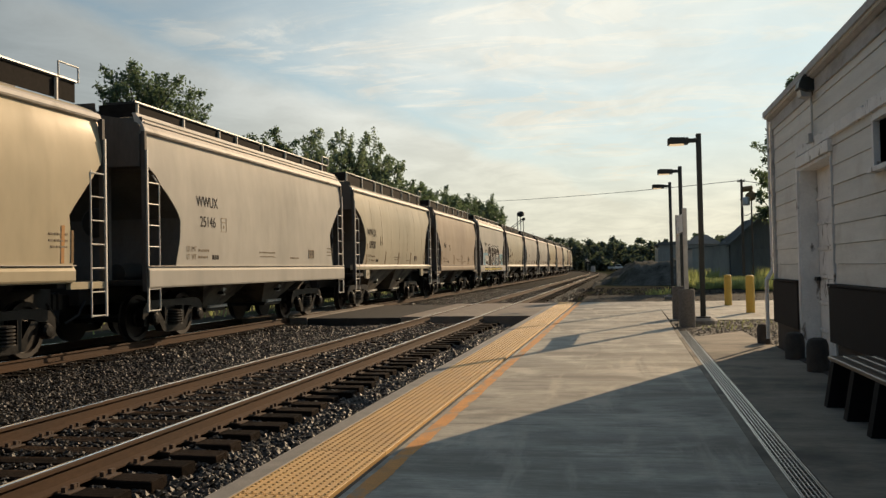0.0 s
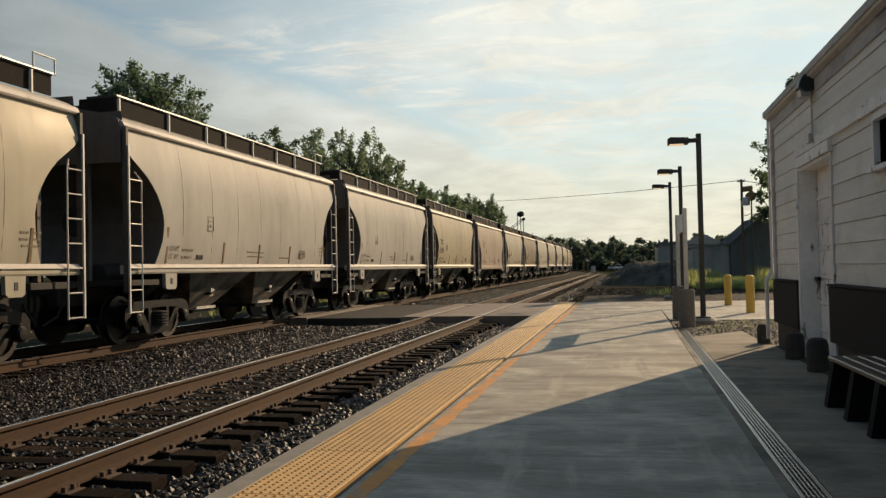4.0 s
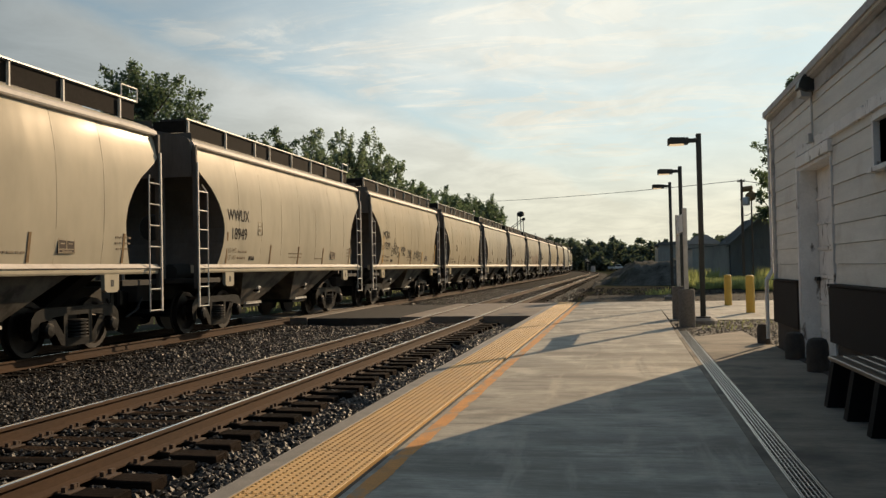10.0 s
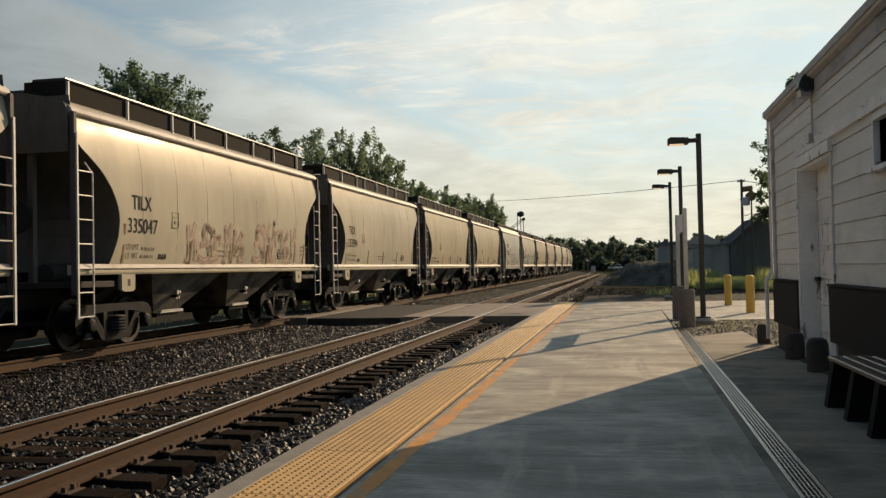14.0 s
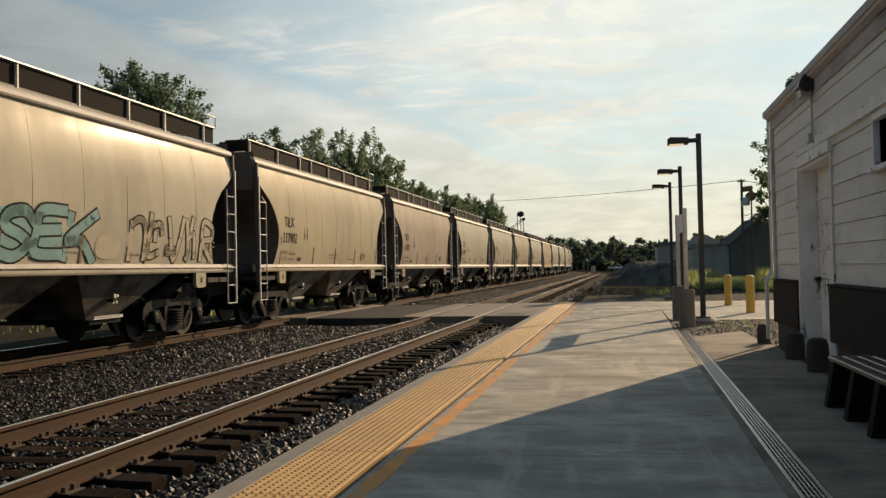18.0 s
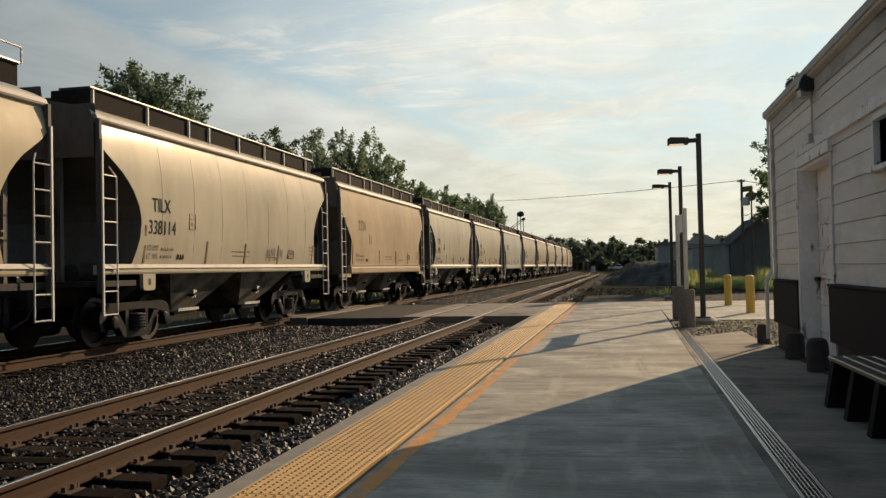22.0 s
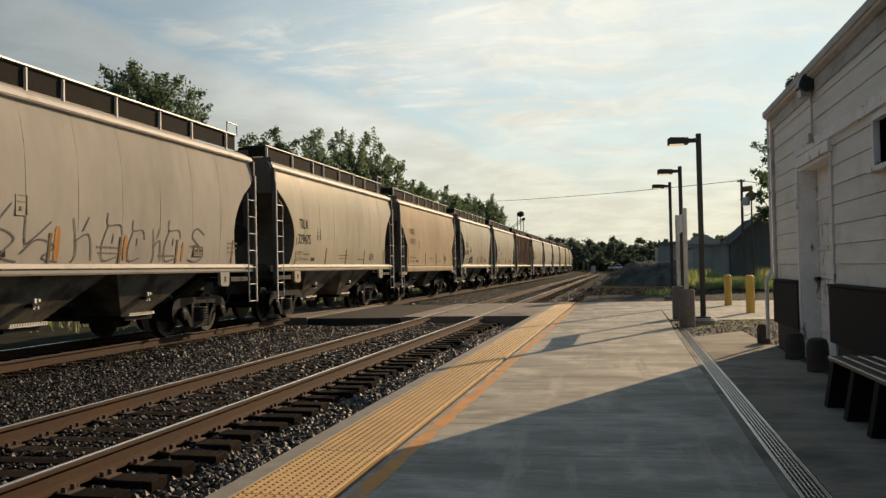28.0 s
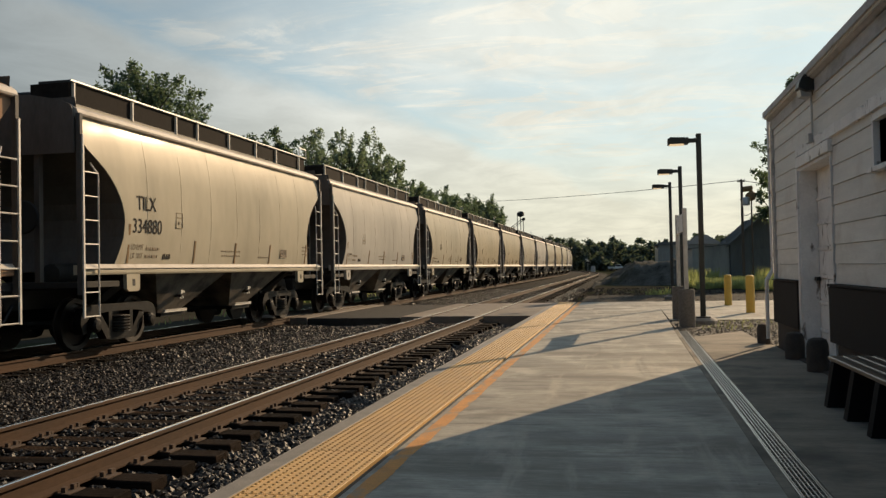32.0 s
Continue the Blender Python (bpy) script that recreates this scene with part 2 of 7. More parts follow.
M = {
    "concrete": material("concrete", (0.352, 0.330, 0.285), 0.78, spec=0.16, var=0.24, scale=1.7, fine=26, bump=0.14, stretch=(0.6, 1.7, 1), stain=(0.215, 0.200, 0.172), stain_at=(0.42, 0.66), stain_scale=0.8, stain_stretch=(0.5, 1.5, 1)),
    "concrete_old": material("old_brown_concrete", (0.262, 0.226, 0.184), 0.85, spec=0.12, var=0.25, scale=1.5, fine=24, bump=0.14, stretch=(0.5, 1.6, 1), stain=(0.12, 0.108, 0.092), stain_at=(0.42, 0.66), stain_scale=0.9),
    "backing": material("wall_backing", (0.035, 0.030, 0.026), 0.95, spec=0.05, var=0.3, bump=0.1),
    "old_trim": material("weathered_grey_trim", (0.47, 0.465, 0.45), 0.8, var=0.2, scale=2.5, fine=25, bump=0.15, stretch=(1, 0.4, 1), stain=(0.27, 0.255, 0.235), stain_at=(0.50, 0.72), stain_scale=2.5, stain_stretch=(1, 0.5, 1.5)),
    "black_matt": material("black_matt_paint", (0.008, 0.008, 0.009), 0.8, spec=0.12, var=0.3, bump=0.05),
    "kerb": material("kerb_concrete", (0.21, 0.195, 0.175), 0.85, var=0.2, scale=5, fine=60, bump=0.2),
    "tactile": material("tactile_yellow", (0.60, 0.365, 0.130), 0.6, var=0.10, scale=3, fine=40, bump=0.05, stain=(0.36, 0.22, 0.08), stain_at=(0.6, 0.85), stain_scale=2.0, random=0.05),
    "joint": material("joint_filler", (0.03, 0.028, 0.026), 0.9),
    "line": material("painted_line", (0.56, 0.25, 0.06), 0.8, var=0.22, scale=4, fine=50, bump=0.1, stain=(0.33, 0.25, 0.17), stain_at=(0.50, 0.64), stain_scale=3.0, stain_stretch=(1.6, 0.7, 1)),
    "ballast": material("ballast_bed", (0.016, 0.014, 0.012), 1.0, spec=0.05, var=0.5, scale=14, fine=90, bump=0.8),
    "stone": material("ballast_stone", (0.030, 0.0238, 0.0192), 0.52, var=0.35, scale=3, fine=40, bump=0.3, island=0.92, spec=0.33),
    "rail_side": material("rail_rust", (0.066, 0.037, 0.021), 0.8, spec=0.2, var=0.25, scale=3, fine=50, bump=0.15, stretch=(1, 0.3, 1)),
    "rail_top": material("rail_head_steel", (0.95, 0.92, 0.87), 0.10, 1.0, var=0.08, scale=3, fine=40, bump=0.0, stretch=(6, 0.1, 1)),
    "tie": material("tie_timber", (0.017, 0.0118, 0.0088), 0.95, spec=0.05, var=0.6, scale=5, fine=45, bump=1.0, stretch=(0.2, 3.5, 3.5), random=0.55, stain=(0.045, 0.026, 0.015), stain_at=(0.58, 0.72), stain_scale=2.0, stain_stretch=(0.3, 2, 2)),
    "plate": material("tie_plate_rust", (0.075, 0.045, 0.028), 0.8, var=0.3),
    "panel": material("crossing_panel", (0.18, 0.145, 0.115), 0.85, var=0.2, scale=2.5, fine=40, bump=0.15, random=0.1),
    "asphalt": material("asphalt", (0.045, 0.041, 0.038), 0.95, spec=0.15, var=0.3, scale=3, fine=80, bump=0.3),
    "ground": material("ground_earth", (0.055, 0.050, 0.040), 1.0, spec=0.0, var=0.4, scale=0.12, fine=2.0, bump=0.4, stain=(0.035, 0.050, 0.015), stain_at=(0.45, 0.6), stain_scale=0.05),
    "gravel": material("gravel", (0.075, 0.066, 0.054), 0.95, var=0.55, scale=9, fine=45, bump=0.9),
    "grass": material("grass_blades", (0.26, 0.29, 0.125), 0.7, var=0.35, scale=2, fine=20, bump=0.0, spec=0.2),
    "steel_grate": material("grate_steel", (0.40, 0.39, 0.37), 0.36, 1.0, var=0.2, scale=4, fine=40, bump=0.05),
    "siding": material("siding_paint", (0.735, 0.712, 0.655), 0.7, var=0.10, scale=3, fine=30, bump=0.10, stretch=(1, 0.3, 3), stain=(0.54, 0.49, 0.43), stain_at=(0.52, 0.80), stain_scale=1.2, random=0.04),
    "trim": material("trim_white_paint", (0.82, 0.80, 0.77), 0.65, var=0.12, scale=4, fine=35, bump=0.15, stain=(0.22, 0.19, 0.16), stain_at=(0.58, 0.66), stain_scale=6, stain_stretch=(1, 0.8, 0.5)),
    "skirt": material("skirting_brown", (0.020, 0.015, 0.014), 0.85, spec=0.2, var=0.25, scale=3, fine=40, bump=0.15),
    "base": material("base_concrete", (0.060, 0.050, 0.043), 0.9, var=0.3, scale=4, fine=40, bump=0.3),
    "dark_metal": material("bronze_dark_metal", (0.018, 0.021, 0.020), 0.5, 0.0, var=0.15, bump=0.02),
    "black_iron": material("black_iron", (0.018, 0.017, 0.017), 0.5, 0.2, var=0.2, bump=0.05),
    "bench_wood": material("bench_slat", (0.075, 0.052, 0.038), 0.38, var=0.25, scale=4, fine=40, bump=0.1, stretch=(3, 0.3, 1)),
    "galv": material("galvanised", (0.50, 0.49, 0.47), 0.5, 0.7, var=0.15, bump=0.05),
    "yellow": material("bollard_yellow", (0.72, 0.44, 0.07), 0.5, var=0.1, scale=3, fine=30, bump=0.05, stain=(0.35, 0.22, 0.07), stain_at=(0.62, 0.8), stain_scale=4),
    "aggregate": material("exposed_aggregate", (0.150, 0.137, 0.122), 0.9, var=0.28, scale=30, fine=120, bump=0.5),
    "pole_wood": material("pole_timber", (0.13, 0.10, 0.075), 0.85, var=0.3, scale=2, fine=25, bump=0.3, stretch=(4, 4, 0.3)),
    "barn": material("barn_metal", (0.15, 0.158, 0.155), 0.7, 0.0, var=0.2, scale=1.2, fine=8, bump=0.0, stretch=(1, 1, 0.2), stain=(0.16, 0.11, 0.08), stain_at=(0.6, 0.75), stain_scale=0.5),
    "barn_roof": material("barn_roof_metal", (0.17, 0.18, 0.18), 1.0, 0.0, spec=0.0, var=0.15, scale=0.8, fine=8, bump=0.0),
    "bark": material("bark", (0.075, 0.055, 0.040), 0.9, var=0.3, scale=6, fine=40, bump=0.6, stretch=(3, 3, 0.4)),
    "glass": material("window_glass", (0.02, 0.022, 0.025), 0.06, 0.0, var=0.05, bump=0.0, rough_var=0.02),
    "wheel": material("wheel_steel", (0.026, 0.021, 0.018), 0.5, 0.6, var=0.3, scale=4, fine=40, bump=0.1),
    "truck": material("truck_cast_steel", (0.0075, 0.0062, 0.0055), 0.42, 0.0, spec=0.18, var=0.4, scale=7, fine=22, bump=0.25, stain=(0.032, 0.026, 0.02), stain_at=(0.58, 0.8), stain_scale=3),
    "under": material("underframe_grime", (0.024, 0.021, 0.018), 0.85, var=0.35, scale=2.5, fine=25, bump=0.2),
    # car ends and their posts: pale paint, with deep shade put into the colour
    "end": material("end_shade_tone", (0.095, 0.083, 0.073), 0.75, var=0.25, scale=1.5, fine=20, bump=0.1, stretch=(1, 1, 0.3)),
    "ladder": material("ladder_paint", (0.62, 0.59, 0.54), 0.5, var=0.15, scale=3, fine=30, bump=0.05),
    "letter": material("stencil_black", (0.035, 0.029, 0.025), 0.8, var=0.1, bump=0.0, spec=0.08),
    "letter_faint": material("stencil_faded", (0.25, 0.205, 0.15), 0.85, spec=0.1, var=0.2, bump=0.0),
    "rust_patch": material("rust_patch", (0.42, 0.20, 0.06), 0.8, var=0.25, bump=0.05),
}
blotch(M["concrete"], (0.60, 0.56, 0.48), (0.47, 0.72), 0.9, (0.9, 1.0, 1), 10, 0.85, (7, 3, 0))
blotch(M["concrete"], (0.12, 0.122, 0.118), (0.54, 0.70), 2.0, (0.5, 1.6, 1), 9, 0.6, (1, 9, 0))
blotch(M["concrete"], (0.20, 0.185, 0.165), (0.56, 0.66), 1.2, (0.25, 3.2, 1), 8, 0.6, (4, 4, 0))
blotch(M["concrete"], (0.085, 0.08, 0.075), (0.70, 0.74), 9.0, (1.0, 1.0, 1), 3, 0.7)
blotch(M["concrete"], (0.17, 0.162, 0.15), (0.50, 0.60), 26.0, (0.14, 1.0, 1), 4, 0.24, (2, 5, 0))
blotch(M["concrete"], (0.58, 0.54, 0.46), (0.56, 0.64), 34.0, (0.12, 1.0, 1), 4, 0.18, (9, 1, 0))
blotch(M["concrete"], (0.16, 0.15, 0.135), (0.58, 0.70), 1.1, (2.6, 0.16, 1), 7, 0.40, (3, 8, 0))
blotch(M["concrete_old"], (0.10, 0.09, 0.08), (0.50, 0.62), 24.0, (0.16, 1.0, 1), 3, 0.20)
blotch(M["concrete"], (0.60, 0.53, 0.44), (0.52, 0.66), 1.3, (2.2, 0.35, 1), 8, 0.35, (6, 2, 0))
blotch(M["concrete"], (0.13, 0.12, 0.11), (0.66, 0.70), 60.0, (1, 1, 1), 2, 0.5)
blotch(M["siding"], (0.44, 0.40, 0.35), (0.62, 0.78), 4.0, (1, 0.5, 1.4), 8, 0.6)
blotch(M["tactile"], (0.20, 0.14, 0.075), (0.60, 0.80), 5.0, (1, 0.6, 1), 8, 0.5)
# leaf greens are lightened and greyed, so the colour carries the distant haze
for n, c in (("leaf_a", (0.142, 0.185, 0.148)), ("leaf_b", (0.185, 0.225, 0.190)), ("leaf_c", (0.118, 0.155, 0.128)), ("leaf_far", (0.120, 0.145, 0.130))):
    M[n] = material(n, c, 0.6, var=0.35, scale=0.6, fine=4, bump=0.0, spec=0.2, island=0.1 if n == "leaf_far" else 0.3)
    nt = M[n].node_tree
    tl = nt.nodes.new("ShaderNodeBsdfTranslucent")
    tl.inputs[0].default_value = (c[0] * 1.25, c[1] * 1.35, c[2] * 0.8, 1)
    mx = nt.nodes.new("ShaderNodeMixShader")
    mx.inputs[0].default_value = 0.35 if n == "leaf_far" else 0.5
    nt.links.new(nt.nodes["Principled BSDF"].outputs[0], mx.inputs[1])
    nt.links.new(tl.outputs[0], mx.inputs[2])
    nt.links.new(mx.outputs[0], nt.nodes["Material Output"].inputs[0])
PAINTS = {
    "cream": paint("paint_cream", (0.445, 0.382, 0.270)),
    "ivory": paint("paint_ivory", (0.455, 0.410, 0.318)),
    "grey": paint("paint_pale_grey", (0.435, 0.412, 0.370), amount=0.74, rough=0.5),
    "white": paint("paint_grey_white", (0.415, 0.402, 0.345)),
    "dull": paint("paint_dull_grey", (0.405, 0.372, 0.328), amount=0.78, rough=0.85),
    "tan": paint("paint_tan", (0.415, 0.325, 0.222), (0.42, 0.25, 0.11), 0.60, 0.55),
    "taupe": paint("paint_taupe", (0.285, 0.230, 0.175), (0.42, 0.28, 0.14), 0.66, 0.5),
    "rose": paint("paint_faded_buff", (0.390, 0.322, 0.255), (0.36, 0.22, 0.13), 0.66, 0.5),
    "rust": paint("paint_rusty_brown", (0.40, 0.275, 0.185), (0.27, 0.115, 0.06), 0.46, 0.65),
}


# ---- mesh helpers ----
class Geo:
    """Collects the faces of one mesh."""

    def __init__(self):
        self.v, self.f, self.m = [], [], []

    def add(self, verts, faces, mat=0):
        k = len(self.v)
        self.v += [tuple(p) for p in verts]
        self.f += [tuple(i + k for i in q) for q in faces]
        self.m += [mat] * len(faces)
        return self

    def box(self, x0, x1, y0, y1, z0, z1, c=0.0, mat=0):
        """A box; c chamfers its upright and top edges."""
        if c <= 0:
            vs = [(x, y, z) for z in (z0, z1) for x, y in ((x0, y0), (x1, y0), (x1, y1), (x0, y1))]
            fs = [(3, 2, 1, 0), (4, 5, 6, 7)] + [(i, (i + 1) % 4, (i + 1) % 4 + 4, i + 4) for i in range(4)]
            return self.add(vs, fs, mat)
        o = [(x0 + c, y0), (x1 - c, y0), (x1, y0 + c), (x1, y1 - c), (x1 - c, y1), (x0 + c, y1), (x0, y1 - c), (x0, y0 + c)]
        n = [(x0 + 2 * c, y0 + c), (x1 - 2 * c, y0 + c), (x1 - c, y0 + 2 * c), (x1 - c, y1 - 2 * c), (x1 - 2 * c, y1 - c), (x0 + 2 * c, y1 - c), (x0 + c, y1 - 2 * c), (x0 + c, y0 + 2 * c)]
        vs = [(x, y, z0) for x, y in o] + [(x, y, z1 - c) for x, y in o] + [(x, y, z1) for x, y in n]
        fs = [tuple(range(7, -1, -1)), tuple(range(16, 24))]
        for r in (0, 8):
            fs += [(r + i, r + (i + 1) % 8, r + 8 + (i + 1) % 8, r + 8 + i) for i in range(8)]
        return self.add(vs, fs, mat)

    def tube(self, p0, p1, r0, r1=None, n=8, mat=0, caps=True):
        p0, p1 = Vector(p0), Vector(p1)
        r1 = r0 if r1 is None else r1
        d = (p1 - p0).normalized()
        a = d.orthogonal().normalized()
        b = d.cross(a)
        vs = []
        for p, r in ((p0, r0), (p1, r1)):
            vs += [p + r * (math.cos(t) * a + math.sin(t) * b) for t in (2 * math.pi * i / n for i in range(n))]
        fs = [(i, (i + 1) % n, n + (i + 1) % n, n + i) for i in range(n)]
        if caps:
            fs += [tuple(range(n - 1, -1, -1)), tuple(range(n, 2 * n))]
        return self.add(vs, fs, mat)

    def pipe(self, pts, r, n=6, mat=0):
        for a, b in zip(pts, pts[1:]):
            self.tube(a, b, r, r, n, mat)
        return self

    def lathe(self, prof, n=16, at=(0, 0, 0), axis="z", mat=0):
        """prof: (radius, height) from bottom to top, closed at both ends."""
        vs = []
        for r, h in prof:
            for i in range(n):
                t = 2 * math.pi * i / n
                c, s = r * math.cos(t), r * math.sin(t)
                q = {"z": (c, s, h), "x": (h, c, s), "y": (s, h, c)}[axis]
                vs.append(tuple(q[j] + at[j] for j in range(3)))
        fs = [(k * n + i, k * n + (i + 1) % n, (k + 1) * n + (i + 1) % n, (k + 1) * n + i) for k in range(len(prof) - 1) for i in range(n)]
        fs += [tuple(range(n - 1, -1, -1)), tuple(range((len(prof) - 1) * n, len(prof) * n))]
        return self.add(vs, fs, mat)

    def sweep(self, prof, path, mat=0, close=True):
        """prof: (side, up) loop, carried along path rows (point, side vector); up is z."""
        n = len(prof)
        vs = [(p[0] + a * s[0], p[1] + a * s[1], p[2] + b) for p, s in path for a, b in prof]
        e = n if close else n - 1
        fs = [(k * n + i, k * n + (i + 1) % n, (k + 1) * n + (i + 1) % n, (k + 1) * n + i) for k in range(len(path) - 1) for i in range(e)]
        if close:
            fs += [tuple(range(n - 1, -1, -1)), tuple(range((len(path) - 1) * n, len(path) * n))]
        return self.add(vs, fs, mat)

    def prism(self, poly, axis, a, b, mat=0):
        """poly in the plane across axis (x: (y, z); y: (x, z); z: (x, y)), from a to b along it."""
        def at(q, h):
            return {"x": (h, q[0], q[1]), "y": (q[0], h, q[1]), "z": (q[0], q[1], h)}[axis]
        n = len(poly)
        vs = [at(q, a) for q in poly] + [at(q, b) for q in poly]
        fs = [(i, (i + 1) % n, n + (i + 1) % n, n + i) for i in range(n)] + [tuple(range(n - 1, -1, -1)), tuple(range(n, 2 * n))]
        return self.add(vs, fs, mat)

    def mesh(self, name, mats, smooth=False, fix=True):
        me = bpy.data.meshes.new(name)
        me.from_pydata(self.v, [], self.f)
        for m in (mats if isinstance(mats, (list, tuple)) else [mats]):
            me.materials.append(m)
        if any(self.m):
            me.polygons.foreach_set("material_index", self.m)
        if fix:
            bm = bmesh.new()
            bm.from_mesh(me)
            bmesh.ops.recalc_face_normals(bm, faces=bm.faces)
            bm.to_mesh(me)
            bm.free()
        if smooth:
            me.polygons.foreach_set("use_smooth", [True] * len(me.polygons))
            me.set_sharp_from_angle(angle=radians(smooth if smooth is not True else 35))
        me.update()
        return me


def part(name, geo, mat, parent, label="", smooth=False, fix=True):
    me = geo if isinstance(geo, bpy.types.Mesh) else geo.mesh(name, mat, smooth, fix)
    ob = new(name, me)
    ob.parent = parent
    if label:
        ob["label"] = label
    return ob


def thing(name, label, category, m=None, group="", kind=""):
    ob = new(name)
    ob.empty_display_size = 0.2
    if m is not None:
        ob.matrix_world = m
    return tagged(ob, label, category, group, kind)


def solid(name, geo, mat, label, category, kind="", group="", smooth=False, fix=True):
    return tagged(new(name, geo.mesh(name, mat, smooth, fix)), label, category, group, kind)


def text_mesh(name, body, size, mat, extrude=0.001, bold=0.006):
    cu = bpy.data.curves.new(name, "FONT")
    cu.body, cu.size, cu.extrude, cu.offset = body, size, extrude, bold
    cu.align_x = "CENTER"
    ob = bpy.data.objects.new(name, cu)
    scene.collection.objects.link(ob)
    bpy.context.view_layer.update()
    me = bpy.data.meshes.new_from_object(ob.evaluated_get(bpy.context.evaluated_depsgraph_get()))
    bpy.data.objects.remove(ob)
    bpy.data.curves.remove(cu)
    me.name = name
    me.materials.clear()
    me.materials.append(mat)
    return me


# ---- the line of the tracks ----
BEND, RADIUS, TURN = 130.0, 800.0, radians(15)
NEAR, FAR = -4.63, -10.25          # centre lines of the two tracks
GAUGE = 0.7525


def track(s, off):
    """Point and heading (radians to the left) of the line that runs at off beside the origin, s metres on."""
    if s <= BEND:
        return off, s, 0.0
    # centre of the bend lies to the left, at (-RADIUS, BEND)
    a = min((s - BEND) / RADIUS, TURN)
    r = RADIUS + off
    x, y = -RADIUS + r * math.cos(a), BEND + r * math.sin(a)
    over = s - BEND - RADIUS * TURN
    if over > 0:
        x, y = x - over * math.sin(a), y + over * math.cos(a)
    return x, y, a


def along(off, z, stops):
    rows = []
    for s in stops:
        x, y, a = track(s, off)
        rows.append(((x, y, z), (math.cos(a), math.sin(a))))
    return rows


STOPS = [-60, -20, 0, 20, 60, 100, 130] + [130 + 12 * i for i in range(1, 19)] + [420, 520, 640]


# ---- ground, ballast, tracks ----
def lerp_table(tab, x):
    for (a, p), (b, q) in zip(tab, tab[1:]):
        if x <= b:
            return p + (q - p) * max(0.0, min(1.0, (x - a) / (b - a)))
    return tab[-1][1]


def build_ground():
    xs = [-2500, -900, -300, -120, -60, -40, -30, -22, -18, -15, -13, -2.3, -1.9, 6, 12, 20, 30, 45, 70, 120, 300, 900, 2500]
    ys = [-2500, -600, -100, -30, 0, 20, 31.8, 33, 36, 40, 46, 54, 64, 78, 95, 120, 150, 190, 240, 320, 500, 1000, 3500]
    height = [(-2500, -0.4), (-13, -0.5), (-2.3, -0.5), (-1.9, -0.14), (2500, -0.10)]
    g = Geo()
    w = len(xs)
    g.v = [(x, y, lerp_table(height, x) + (0.0 if y < 40 or abs(x) < 14 else 0.12 * noise.noise((x * 0.05, y * 0.05, 0)))) for y in ys for x in xs]
    g.f = [(j * w + i, j * w + i + 1, (j + 1) * w + i + 1, (j + 1) * w + i) for j in range(len(ys) - 1) for i in range(w - 1)]
    g.m = [0] * len(g.f)
    solid("ground", g, M["ground"], "flat earth and rough grass reaching to the horizon", "ground", "structure")


build_ground()


